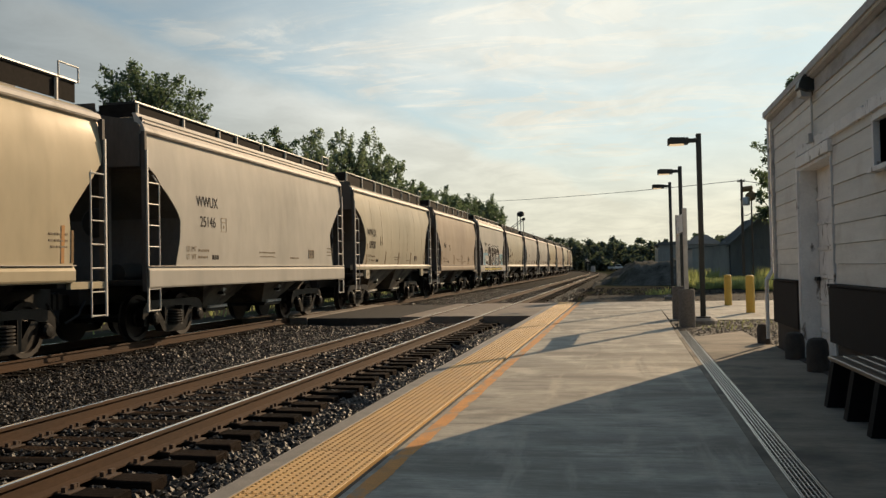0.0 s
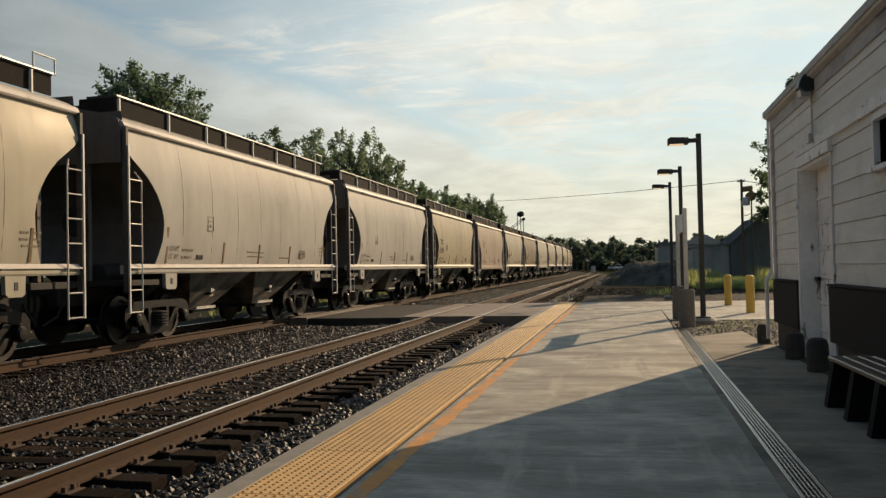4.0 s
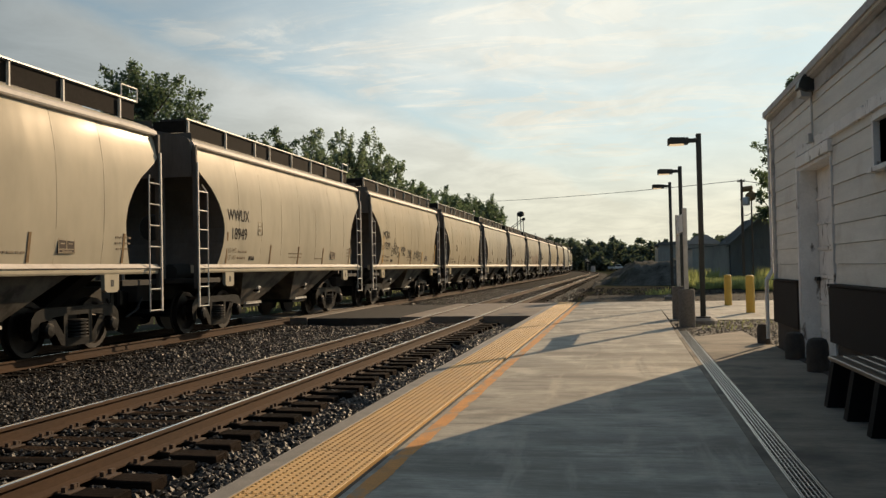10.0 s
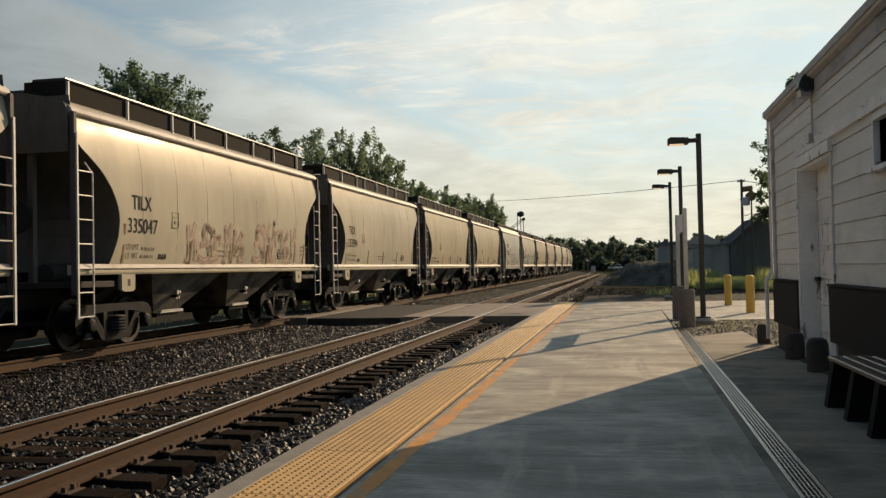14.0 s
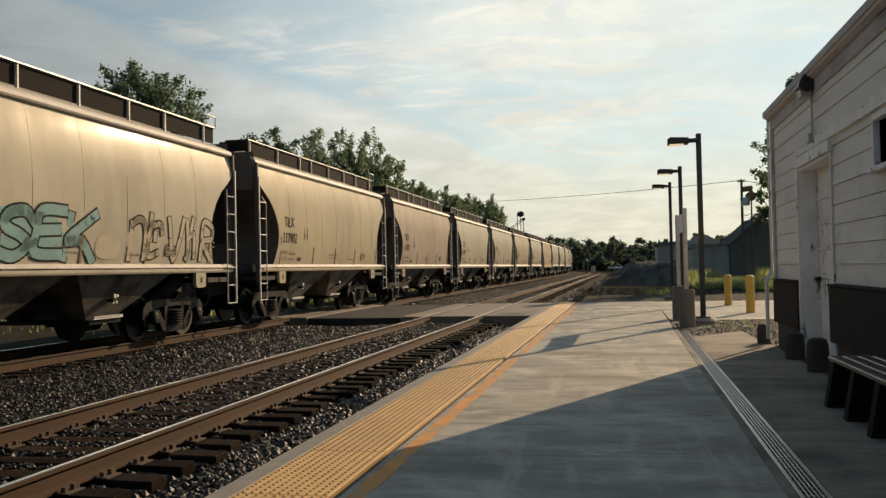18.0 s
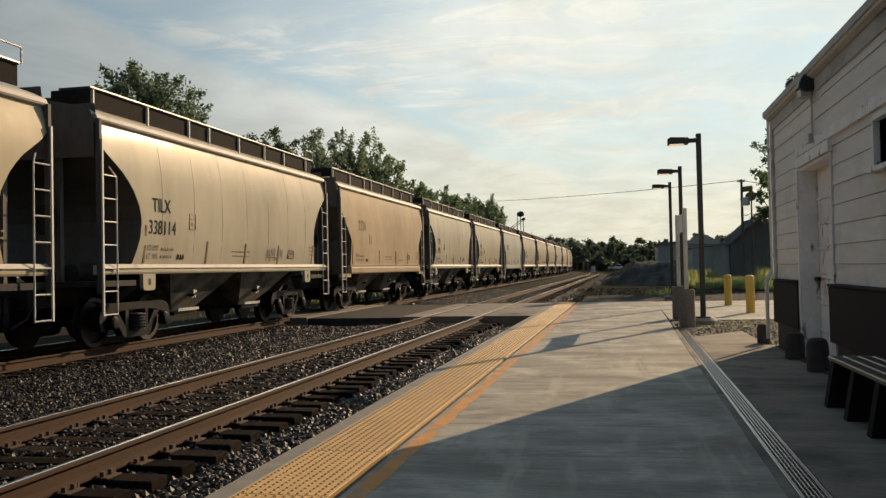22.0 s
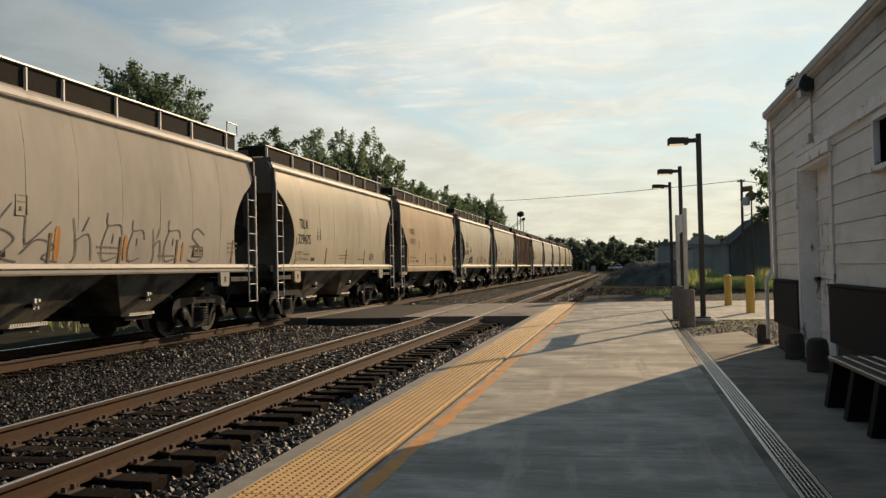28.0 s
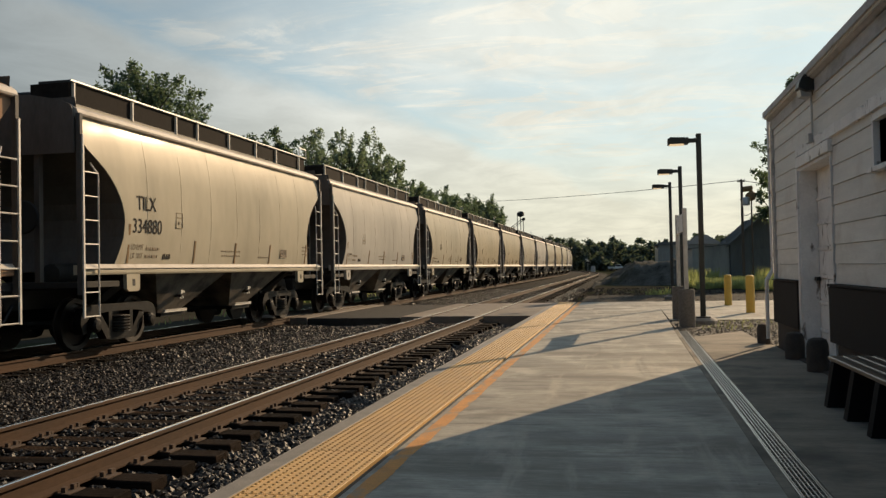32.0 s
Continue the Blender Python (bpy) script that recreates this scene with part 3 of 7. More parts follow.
def build_ballast():
    prof = [(-8.6, -0.5), (-7.7, -0.22), (-6.7, -0.20), (-4.6, -0.20), (-3.2, -0.27), (-1.6, -0.22), (-0.9, -0.22), (0.9, -0.225), (1.05, -0.250), (1.6, -0.285), (2.25, -0.325)]
    g = Geo()
    g.sweep(prof, along(NEAR, 0, STOPS), close=False)
    solid("ballast_bed", g, M["ballast"], "bed of dark crushed stone ballast under both tracks", "ballast", "structure", fix=False)
    rng = np.random.default_rng(4)
    ico = np.array([(0, 0, 1), (0.9, 0, 0.1), (0.2, 0.85, 0), (-0.8, 0.3, 0.05), (-0.3, -0.85, 0.1), (0.55, -0.7, -0.2), (0, 0, -0.8)])
    tri = np.array([(0, 1, 2), (0, 2, 3), (0, 3, 4), (0, 4, 5), (0, 5, 1), (6, 2, 1), (6, 3, 2), (6, 4, 3), (6, 5, 4), (6, 1, 5)])

    def stones(n, y0, y1, x0, x1, size, name):
        x = rng.uniform(x0, x1, n)
        y = y0 + (y1 - y0) * rng.uniform(0, 1, n) ** 1.25
        keep = np.ones(n, bool)
        keep &= ~((np.abs(x - NEAR + GAUGE) < 0.085) | (np.abs(x - NEAR - GAUGE) < 0.085) | (np.abs(x - FAR - GAUGE) < 0.085))
        keep &= ~((y > 23.2) & (y < 31.8))
        tie = (np.abs(((y - TIE_0) / TIE_STEP + 0.5) % 1.0 - 0.5) * TIE_STEP < 0.125) & (np.abs(x - NEAR) < 1.32)
        keep &= ~(tie & (rng.uniform(0, 1, n) < 0.93))
        x, y = x[keep], y[keep]
        n = len(x)
        zs = np.interp(x - NEAR, [p[0] for p in prof], [p[1] for p in prof])
        zs = zs + 0.03 * (np.abs(x - NEAR) < 0.66)
        s = size * rng.uniform(0.6, 1.35, n)
        ang = rng.uniform(0, 6.283, n)
        tip = rng.uniform(-0.9, 0.9, (n, 1))
        base = ico[None] * rng.uniform(0.65, 1.25, (n, 7, 1)) * s[:, None, None]
        c, q = np.cos(ang)[:, None], np.sin(ang)[:, None]
        X = base[..., 0] * c - base[..., 1] * q
        Y = base[..., 0] * q + base[..., 1] * c
        Z = base[..., 2] * 0.55 + X * tip * 0.8
        V = np.stack([X + x[:, None], Y + y[:, None], Z + zs[:, None] + s[:, None] * rng.uniform(-0.2, 0.8, (n, 1))], -1).reshape(-1, 3)
        F = (tri[None] + 7 * np.arange(n)[:, None, None]).reshape(-1, 3)
        me = bpy.data.meshes.new(name)
        me.vertices.add(len(V))
        me.vertices.foreach_set("co", V.ravel())
        me.loops.add(F.size)
        me.loops.foreach_set("vertex_index", F.ravel().astype(np.int32))
        me.polygons.add(len(F))
        me.polygons.foreach_set("loop_start", np.arange(0, F.size, 3, dtype=np.int32))
        me.update(calc_edges=True)
        me.shade_flat()
        me.materials.append(M["stone"])
        tagged(new(name, me), "loose dark grey crushed stones lying on the ballast", "stones", "", "stuff")

    stones(70000, 4.0, 23.2, -9.6, -2.46, 0.027, "ballast_stones")
    stones(9000, 4.0, 16.0, -3.75, -2.46, 0.034, "ballast_stones")
    stones(14000, 4.0, -8.0, -9.6, -2.46, 0.032, "ballast_stones")
    stones(30000, 14.0, 60.0, -9.6, -2.46, 0.040, "ballast_stones")


TIE_0, TIE_STEP = 7.557 - 0.4456 * 12, 0.4456
build_ballast()

RAIL_SIDE = [(-0.07, -0.165), (0.07, -0.165), (0.07, -0.150), (0.012, -0.130), (0.010, -0.045), (0.036, -0.035), (0.036, -0.012), (0.024, -0.004), (-0.024, -0.004), (-0.036, -0.012), (-0.036, -0.035), (-0.010, -0.045), (-0.012, -0.130), (-0.07, -0.150)]
RAIL_HEAD = [(-0.026, -0.010), (0.026, -0.010), (0.024, -0.0055), (0.018, -0.0022), (0.010, -0.0006), (0.0, 0.0), (-0.010, -0.0006), (-0.018, -0.0022), (-0.024, -0.0055)]


def build_track(name, centre, label):
    tr = thing(name, label, "railway track", kind="structure")
    for side in (-1, 1):
        off = centre + side * GAUGE
        rail = part("rail", Geo().sweep(RAIL_SIDE, along(off, 0, STOPS)), M["rail_side"], tr, "rust-brown rail web and foot")
        part("rail_head", Geo().sweep(RAIL_HEAD, along(off, 0, STOPS)), M["rail_top"], rail, "polished steel rail head", smooth=60)
    return tr


near_track = build_track("near_track", NEAR, "empty track with rusty rails on dark timber ties")
far_track = build_track("far_track", FAR, "track with rusty rails under the passing train")


def build_ties():
    mesh = Geo().box(-1.30, 1.30, -0.115, 0.115, -0.36, -0.172, 0.008).mesh("tie", M["tie"])
    g = Geo()
    for side in (-1, 1):
        x = side * GAUGE
        g.box(x - 0.17, x + 0.17, -0.095, 0.095, -0.172, -0.163)
        for dx in (-0.105, 0.105):
            for dy in (-0.05, 0.05):
                g.box(x + dx - 0.016, x + dx + 0.016, dy - 0.016, dy + 0.016, -0.163, -0.128)
        g.box(x - 0.085, x + 0.085, 0.125, 0.15, -0.20, -0.145)
    plates = g.mesh("tie_plates", M["plate"])
    rng = random.Random(5)
    i = 0
    far = Geo()
    for j in range(1, 60):
        y = TIE_0 - j * TIE_STEP
        far.box(NEAR - 1.3, NEAR + 1.3, y - 0.115, y + 0.115, -0.36, -0.175)
    while True:
        y = TIE_0 + i * TIE_STEP
        i += 1
        if y > 124:
            break
        if 23.4 < y < 31.6 or y < 2:
            continue
        if y < 75:
            ob = part("tie", mesh, None, near_track)
            ob.matrix_basis = pose(NEAR + rng.uniform(-0.06, 0.06), y + rng.uniform(-0.012, 0.012), rng.uniform(-0.012, 0.004), 0, 0, rng.uniform(-0.6, 0.6))
            if y < 42:
                pl = part("tie_plates", plates, None, near_track)
                pl.matrix_basis = pose(NEAR, y, 0)
        else:
            far.box(NEAR - 1.3, NEAR + 1.3, y - 0.115, y + 0.115, -0.36, -0.175)
    tagged(part("far_ties", far, M["tie"], near_track), kind="stuff")
    far = Geo()
    for i in range(-60, 260):
        y = TIE_0 + i * TIE_STEP
        if not 23.4 < y < 31.6:
            far.box(FAR - 1.3, FAR + 1.3, y - 0.115, y + 0.115, -0.36, -0.175)
    tagged(part("far_ties", far, M["tie"], far_track), kind="stuff")


def build_crossing():
    """Walkway panels laid over the tracks at the platform's end."""
    cr = thing("crossing", "pedestrian crossing of weathered panels laid over the tracks", "crossing", kind="structure")
    y0, y1 = 23.4, 31.6
    n = 4
    step = (y1 - y0) / n

    def strip(x0, x1, mat, name):
        me = Geo().box(0, x1 - x0, 0, step - 0.02, -0.30, -0.006, 0.012).mesh(name, mat)
        for i in range(n):
            ob = part(name, me, None, cr)
            ob.location = (x0, y0 + i * step, 0)

    strip(NEAR + GAUGE + 0.10, -2.44, M["panel"], "panel")
    strip(NEAR - GAUGE + 0.12, NEAR + GAUGE - 0.12, M["panel"], "panel")
    strip(NEAR - GAUGE - 0.72, NEAR - GAUGE - 0.10, M["panel"], "panel")
    strip(FAR + GAUGE + 0.10, FAR + GAUGE + 0.62, M["panel"], "panel")
    strip(FAR - GAUGE + 0.12, FAR + GAUGE - 0.12, M["panel"], "panel")
    part("asphalt_fill", Geo().box(FAR + GAUGE + 0.64, NEAR - GAUGE - 0.74, y0, y1, -0.35, -0.03, 0.02), M["asphalt"], cr, "dark asphalt between the tracks")


# ---- platform ----
def build_platform():
    pf = thing("platform", "broom-finished concrete station platform with a yellow edge", "platform", kind="structure")
    # slabs between the edge strip and the drain
    ys = [-4.97, -1.6, 2.8, 7.2, 11.6, 16.0, 20.4, 24.8, 31.5]
    def slab(x0, x1, a, b, skew0=0.0, skew1=0.0, z=0.0, mat="concrete"):
        """A slab whose long edges may follow the slightly skewed drain."""
        c = 0.004
        lo = [(x0 + skew0 * a + 0.003, a + 0.003), (x1 + skew1 * a - 0.003, a + 0.003), (x1 + skew1 * b - 0.003, b - 0.003), (x0 + skew0 * b + 0.003, b - 0.003)]
        hi = [(lo[0][0] + c, lo[0][1] + c), (lo[1][0] - c, lo[1][1] + c), (lo[2][0] - c, lo[2][1] - c), (lo[3][0] + c, lo[3][1] - c)]
        g = Geo()
        g.v = [(x, y, -0.25) for x, y in lo] + [(x, y, z - c) for x, y in lo] + [(x, y, z) for x, y in hi]
        g.f = [(3, 2, 1, 0), (8, 9, 10, 11)] + [(r + i, r + (i + 1) % 4, r + 4 + (i + 1) % 4, r + 4 + i) for r in (0, 4) for i in range(4)]
        g.m = [0] * len(g.f)
        part("slab", g, M[mat], pf)

    for a, b in zip(ys, ys[1:]):
        slab(-1.650, 0.855, a, b, 0.0, 0.0075)
    for a, b in zip(ys[:5], ys[1:6]):
        slab(1.072, 2.30, a, min(b, 14.5), 0.0075, mat="concrete_old")
    pad = [(1.185, 14.503), (2.20, 14.503), (2.20, 17.38), (1.195, 16.05)]
    part("slab", Geo().prism(pad, "z", -0.25, 0.0), M["concrete_old"], pf)
    part("slab", Geo().box(1.06, 6.5, 21.0, 31.5, -0.25, -0.008, 0.004), M["concrete"], pf)
    part("kerb", Geo().box(-2.44, -2.278, -4.97, 31.5, -0.42, 0.003, 0.012), M["kerb"], pf, "pale concrete kerb along the track")
    part("joint", Geo().box(-1.700, -1.652, -4.97, 31.5, -0.25, -0.022), M["joint"], pf, "dark joint filler beside the tactile strip")
    g = Geo()
    rr = random.Random(8)
    e0, e1 = -1.600, -1.470
    for i in range(730):
        y = -4.97 + i * 0.05
        e0 += 0.35 * (-1.600 - e0) + rr.uniform(-0.003, 0.003)
        e1 += 0.25 * (-1.480 + 0.008 * math.sin(y * 0.9) - e1) + rr.uniform(-0.005, 0.005)
        g.v += [(e0, y, 0.002), (e1, y, 0.002)]
        if i:
            g.f.append((2 * i - 2, 2 * i - 1, 2 * i + 1, 2 * i))
            g.m.append(0)
    part("painted_line", g, M["line"], pf, "worn orange painted line")
    # tactile tiles with rows of domes
    g = Geo()
    ln, wd = 1.21, 0.572
    g.box(0, wd, 0, ln, -0.04, 0.004, 0.002)
    for i in range(10):
        for j in range(20):
            x, y = 0.029 + i * 0.0571, 0.030 + j * 0.0605
            r0, r1 = 0.0145, 0.0085
            o = [(x + r0 * math.cos(k), y + 1.2 * r0 * math.sin(k), 0.004) for k in (0, 1.047, 2.094, 3.142, 4.189, 5.236)]
            t = [(x + r1 * math.cos(k), y + 1.2 * r1 * math.sin(k), 0.0115) for k in (0, 1.047, 2.094, 3.142, 4.189, 5.236)]
            g.add(o + t, [(k, (k + 1) % 6, (k + 1) % 6 + 6, k + 6) for k in range(6)] + [(6, 7, 8, 9, 10, 11)])
    me = g.mesh("tactile_tile", M["tactile"])
    y = -4.96
    while y < 31.0:
        ob = part("tactile_tile", me, None, pf)
        ob.location = (-2.275, y, 0)
        y += 1.22
    # gravel beds between the drain's end, the building and the far walk
    part("gravel_bed", Geo().prism([(1.03, 17.81), (1.195, 17.81), (1.195, 16.06), (2.203, 17.39), (2.203, 17.81), (6.5, 17.81), (6.5, 20.99), (1.03, 20.99)], "z", -0.25, -0.02), M["gravel"], pf, "loose gravel bed")
    part("gravel_bed", Geo().box(2.205, 6.5, 14.52, 17.80, -0.25, -0.02), M["gravel"], pf, "loose gravel bed")


def build_drain():
    dr = thing("drain", "long steel slot drain grate set in the platform", "drain grate", pose(-0.045, 0, 0, 0, 0, -0.43), kind="structure")
    part("kerb_strip", Geo().box(0.872, 0.936, -4.97, 17.8, -0.2, 0.004, 0.004), M["concrete_old"], dr, "dark patched concrete strip")
    part("channel", Geo().box(0.937, 1.114, -4.97, 17.8, -0.14, -0.055), M["joint"], dr, "dark drain channel")
    for x in (0.940, 1.098):
        part("edge", Geo().box(x, x + 0.012, -4.97, 17.8, -0.06, 0.002), M["steel_grate"], dr)
    bars = [0.960 + i * 0.0262 for i in range(6)]
    me = Geo()
    for x in bars:
        me.box(x - 0.0040, x + 0.0040, 0, 0.49, -0.035, 0.001)
    for y in np.arange(0.02, 0.49, 0.09):
        me.box(0.953, 1.097, y - 0.004, y + 0.004, -0.035, -0.004)
    mm = me.mesh("grate", M["steel_grate"])
    y = -4.5
    while y < 17.4:
        ob = part("grate", mm, None, dr)
        ob.location = (0, y, 0)
        y += 0.5


build_crossing()
build_platform()
build_drain()


# ---- station building ----
WX = 2.38          # face of the wall


def torn_board(x0, x1, y0, y1, z0, z1):
    """A board whose upper edge has split and flaked away unevenly."""
    g = Geo()
    n = int((y1 - y0) / 0.16)
    for i in range(n + 1):
        y = y0 + (y1 - y0) * i / n
        t = z1 + 0.016 * noise.noise((y * 2.1, 0, 4)) + 0.014 * noise.noise((y * 7.0, 3, 1))
        if i % 11 == 4:
            t -= 0.03
        b = z0 + 0.006 * noise.noise((y * 3.0, 7, 2))
        g.v += [(x0, y, b), (x0, y, t), (x1, y, t), (x1, y, b)]
    g.f = [(4 * i + k, 4 * i + (k + 1) % 4, 4 * i + 4 + (k + 1) % 4, 4 * i + 4 + k) for i in range(n) for k in range(4)] + [(3, 2, 1, 0), tuple(4 * n + k for k in range(4))]
    g.m = [0] * len(g.f)
    return g


def build_building():
    b = thing("station_building", "old station freight house with weathered pale lap siding", "building")
    y0, y1, top = -4.0, 14.40, 3.60
    d0, d1, dz = 10.55, 12.36, 2.56       # door opening
    w0, w1, wz0, wz1 = 7.2, 8.78, 2.18, 2.62  # high window
    back = 9.0
    # core walls, with the door and window openings left free
    core = Geo()
    core.box(WX + 0.02, WX + 0.22, y0, w0, 0.0, top)
    core.box(WX + 0.02, WX + 0.22, w0, w1, 0.0, wz0)
    core.box(WX + 0.02, WX + 0.22, w0, w1, wz1, top)
    core.box(WX + 0.02, WX + 0.22, w1, d0, 0.0, top)
    core.box(WX + 0.02, WX + 0.22, d0, d1, dz, top)
    core.box(WX + 0.02, WX + 0.22, d1, y1 - 0.02, 0.0, top)
    core.box(WX + 0.22, back, y1 - 0.22, y1 - 0.02, 0.0, top)
    core.box(WX + 0.22, back, y0, y0 + 0.2, 0.0, top)
    core.box(back, back + 0.2, y0, y1, 0.0, top)
    wall = part("wall", core, M["backing"], b, "dark timber wall behind the siding")
    # lap boards
    z = 1.05
    reveal = 0.2235
    while z < top - 0.05:
        h = min(reveal, top - z)
        spans = [(y0, y1)]

        def cut(spans, a, c):
            out = []
            for p, q in spans:
                if c <= p or a >= q:
                    out.append((p, q))
                else:
                    out += [s for s in ((p, a), (c, q)) if s[1] - s[0] > 0.02]
            return out
        if z < dz:
            spans = cut(spans, d0 - 0.02, d1 + 0.02)
        if z + h > wz0 + 0.02 and z < wz1 - 0.02:
            spans = cut(spans, w0 - 0.06, w1 + 0.06)
        for p, q in spans:
            cuts = [p] + [c for c in (-0.8, 2.3, 5.4) if p < c < q] + [q]
            for u, w in zip(cuts, cuts[1:]):
                g = Geo().prism([(WX + 0.018, z), (WX - 0.016, z), (WX - 0.004, z + h - 0.005), (WX + 0.018, z + h - 0.005)], "y", u + 0.002, w - 0.002)
                part("siding_board", g, M["siding"], wall)
        z += reveal
    # far end gable boards
    z = 0.98
    while z < top:
        part("siding_board", Geo().prism([(y1 - 0.02, z), (y1 + 0.022, z), (y1 + 0.004, z + reveal + 0.012), (y1 - 0.02, z + reveal + 0.012)], "x", WX, back), M["siding"], wall)
        z += reveal
    # trim: corner boards, belt course, frieze
    part("corner_board", Geo().box(WX - 0.045, WX + 0.10, y1 - 0.11, y1 + 0.045, 0.98, top, 0.006), M["old_trim"], b, "weathered white corner board")
    part("belt_board", torn_board(WX - 0.05, WX + 0.01, y0, 12.46, 2.715, 2.835), M["trim"], b, "peeling white belt board")
    part("door_head", Geo().box(WX - 0.062, WX + 0.01, d0 - 0.02, d1 + 0.05, 2.565, 2.700, 0.006), M["trim"], b, "peeling white board over the door")
    part("frieze", Geo().box(WX - 0.035, WX + 0.01, y0, y1 - 0.115, 3.38, top, 0.006), M["old_trim"], b, "weathered grey frieze board")
    # roof with eaves and gutter edge
    roof = Geo()
    mid = (WX + back) / 2
    roof.prism([(WX - 0.12, top + 0.02), (mid, top + 1.9), (back + 0.3, top + 0.08), (back + 0.3, top + 0.16), (mid, top + 2.0), (WX - 0.12, top + 0.10)], "y", y0 - 0.3, y1 + 0.08)
    part("roof", roof, M["asphalt"], b, "dark shingled roof")
    part("fascia", Geo().box(WX - 0.142, WX - 0.118, y0 - 0.3, y1 + 0.08, top - 0.004, top + 0.085, 0.006), M["old_trim"], b, "grey weathered fascia board")
    part("crown_moulding", Geo().prism([(WX - 0.116, top + 0.010), (WX - 0.116, top - 0.012), (WX - 0.060, top - 0.060), (WX - 0.036, top - 0.060), (WX - 0.036, top - 0.033)], "y", y0 - 0.3, y1 + 0.06), M["old_trim"], b)
    part("top_plate", Geo().box(WX + 0.02, WX + 0.22, y0, y1 - 0.02, top + 0.001, top + 0.088), M["backing"], b)
    part("eave_return", Geo().box(WX - 0.117, WX + 0.018, y1 - 0.02, y1 + 0.046, top + 0.0, top + 0.05), M["old_trim"], b)
    part("soffit", Geo().box(WX - 0.117, WX - 0.038, y0 - 0.3, y1 + 0.07, top - 0.03, top - 0.002), M["siding"], b)
    gable = Geo().add([(WX, y1, top), (back, y1, top), (mid, y1, top + 1.88), (WX, y1 - 0.15, top), (back, y1 - 0.15, top), (mid, y1 - 0.15, top + 1.88)], [(0, 1, 2), (5, 4, 3), (0, 3, 4, 1), (1, 4, 5, 2), (2, 5, 3, 0)])
    part("gable", gable, M["siding"], b)
    # downspout at the far corner
    ds = Geo()
    ds.pipe([(WX - 0.055, y1 + 0.082, top - 0.02), (WX - 0.055, y1 + 0.082, 1.18), (WX - 0.16, y1 + 0.02, 1.02), (WX - 0.16, y1 + 0.02, 0.10)], 0.030, 8)
    part("downspout", ds, M["trim"], b, "white metal downspout")
    # dark skirting panels and concrete footing
    for a, c in ((d1 + 0.10, y1 - 0.02), (y0, d0 + 0.08)):
        part("skirting_panel", Geo().box(WX - 0.075, WX + 0.018, a, c, 0.38, 1.02, 0.012), M["skirt"], b, "dark brown skirting panel")
        part("skirting_cap", Geo().box(WX - 0.09, WX + 0.018, a - 0.01, c + 0.01, 1.021, 1.045, 0.005), M["skirt"], b)
    for a, c in ((d1 + 0.02, y1), (y0, d0 - 0.02)):
        part("footing", Geo().box(WX - 0.012, WX + 0.018, a, c, -0.1, 0.375, 0.004), M["base"], b, "stained concrete footing")
    # recessed door
    dr = part("door", Geo().box(WX + 0.195, WX + 0.235, d0, d1, 0.02, dz), M["trim"], b, "white panelled freight door")
    for a, c in ((0.06, 0.37), (0.43, 0.73), (0.80, 1.07), (1.14, 1.44), (1.51, 1.78), (1.83, 2.11), (2.16, 2.48)):
        part("door_panel", Geo().box(WX + 0.183, WX + 0.194, d0 + 0.12, d1 - 0.10, a, c, 0.005), M["trim"], dr)
    for zz in (0.40, 0.765, 1.105, 1.475, 1.805, 2.135):
        part("door_rail", Geo().box(WX + 0.172, WX + 0.1945, d0 + 0.02, d1 - 0.02, zz - 0.022, zz + 0.022, 0.004), M["trim"], dr)
    part("door_handle", Geo().box(WX + 0.12, WX + 0.171, d1 - 0.20, d1 - 0.06, 1.05, 1.10, 0.006), M["black_iron"], dr, "black iron latch")
    for a, c in ((d1 - 0.035, d1 - 0.002), (d0 + 0.002, d0 + 0.035)):
        part("jamb", Geo().box(WX - 0.03, WX + 0.19, a, c, 0.0, dz - 0.002), M["trim"], b, "peeling white door jamb")
    part("casing", Geo().box(WX - 0.055, WX - 0.026, d1 + 0.002, d1 + 0.09, 0.0, 2.545, 0.005), M["trim"], b, "peeling white door casing")
    part("lintel", Geo().box(WX - 0.03, WX + 0.19, d0 + 0.036, d1 - 0.036, dz - 0.04, dz - 0.003), M["trim"], b)
    part("sill", Geo().box(WX - 0.12, WX + 0.23, d0 - 0.05, d1 + 0.05, -0.1, 0.018, 0.01), M["base"], b)
    # high window
    win = part("window", Geo().box(WX + 0.07, WX + 0.075, w0, w1, wz0, wz1), M["glass"], b, "dark narrow window under the belt board")
    for a, c, e, f in ((w0 - 0.06, w0, wz0, wz1), (w1, w1 + 0.06, wz0, wz1), (w0 - 0.06, w1 + 0.06, wz1, wz1 + 0.002 + 0.06)):
        part("window_frame", Geo().box(WX - 0.04, WX + 0.09, a, c, e, min(f, 2.69), 0.004), M["trim"], win)
    part("window_sill", Geo().box(WX - 0.09, WX + 0.09, w0 - 0.08, w1 + 0.08, wz0 - 0.05, wz0 - 0.002, 0.006), M["trim"], win)
    # flood lamp on the frieze, conduit and box
    fl = part("flood_lamp", Geo().prism([(WX - 0.036, 3.40), (WX - 0.036, 3.60), (WX - 0.09, 3.625), (WX - 0.15, 3.60), (WX - 0.20, 3.53), (WX - 0.215, 3.45), (WX - 0.13, 3.40)], "y", 11.22, 11.46), M["dark_metal"], b, "dark hooded wall lamp", smooth=35)
    part("lamp_lens", Geo().prism([(WX - 0.05, 3.398), (WX - 0.125, 3.398), (WX - 0.19, 3.43), (WX - 0.17, 3.35), (WX - 0.06, 3.33)], "y", 11.30, 11.50), M["galv"], fl)
    part("conduit", Geo().tube((WX - 0.045, 11.36, 2.88), (WX - 0.045, 11.36, 3.41), 0.013), M["galv"], b)
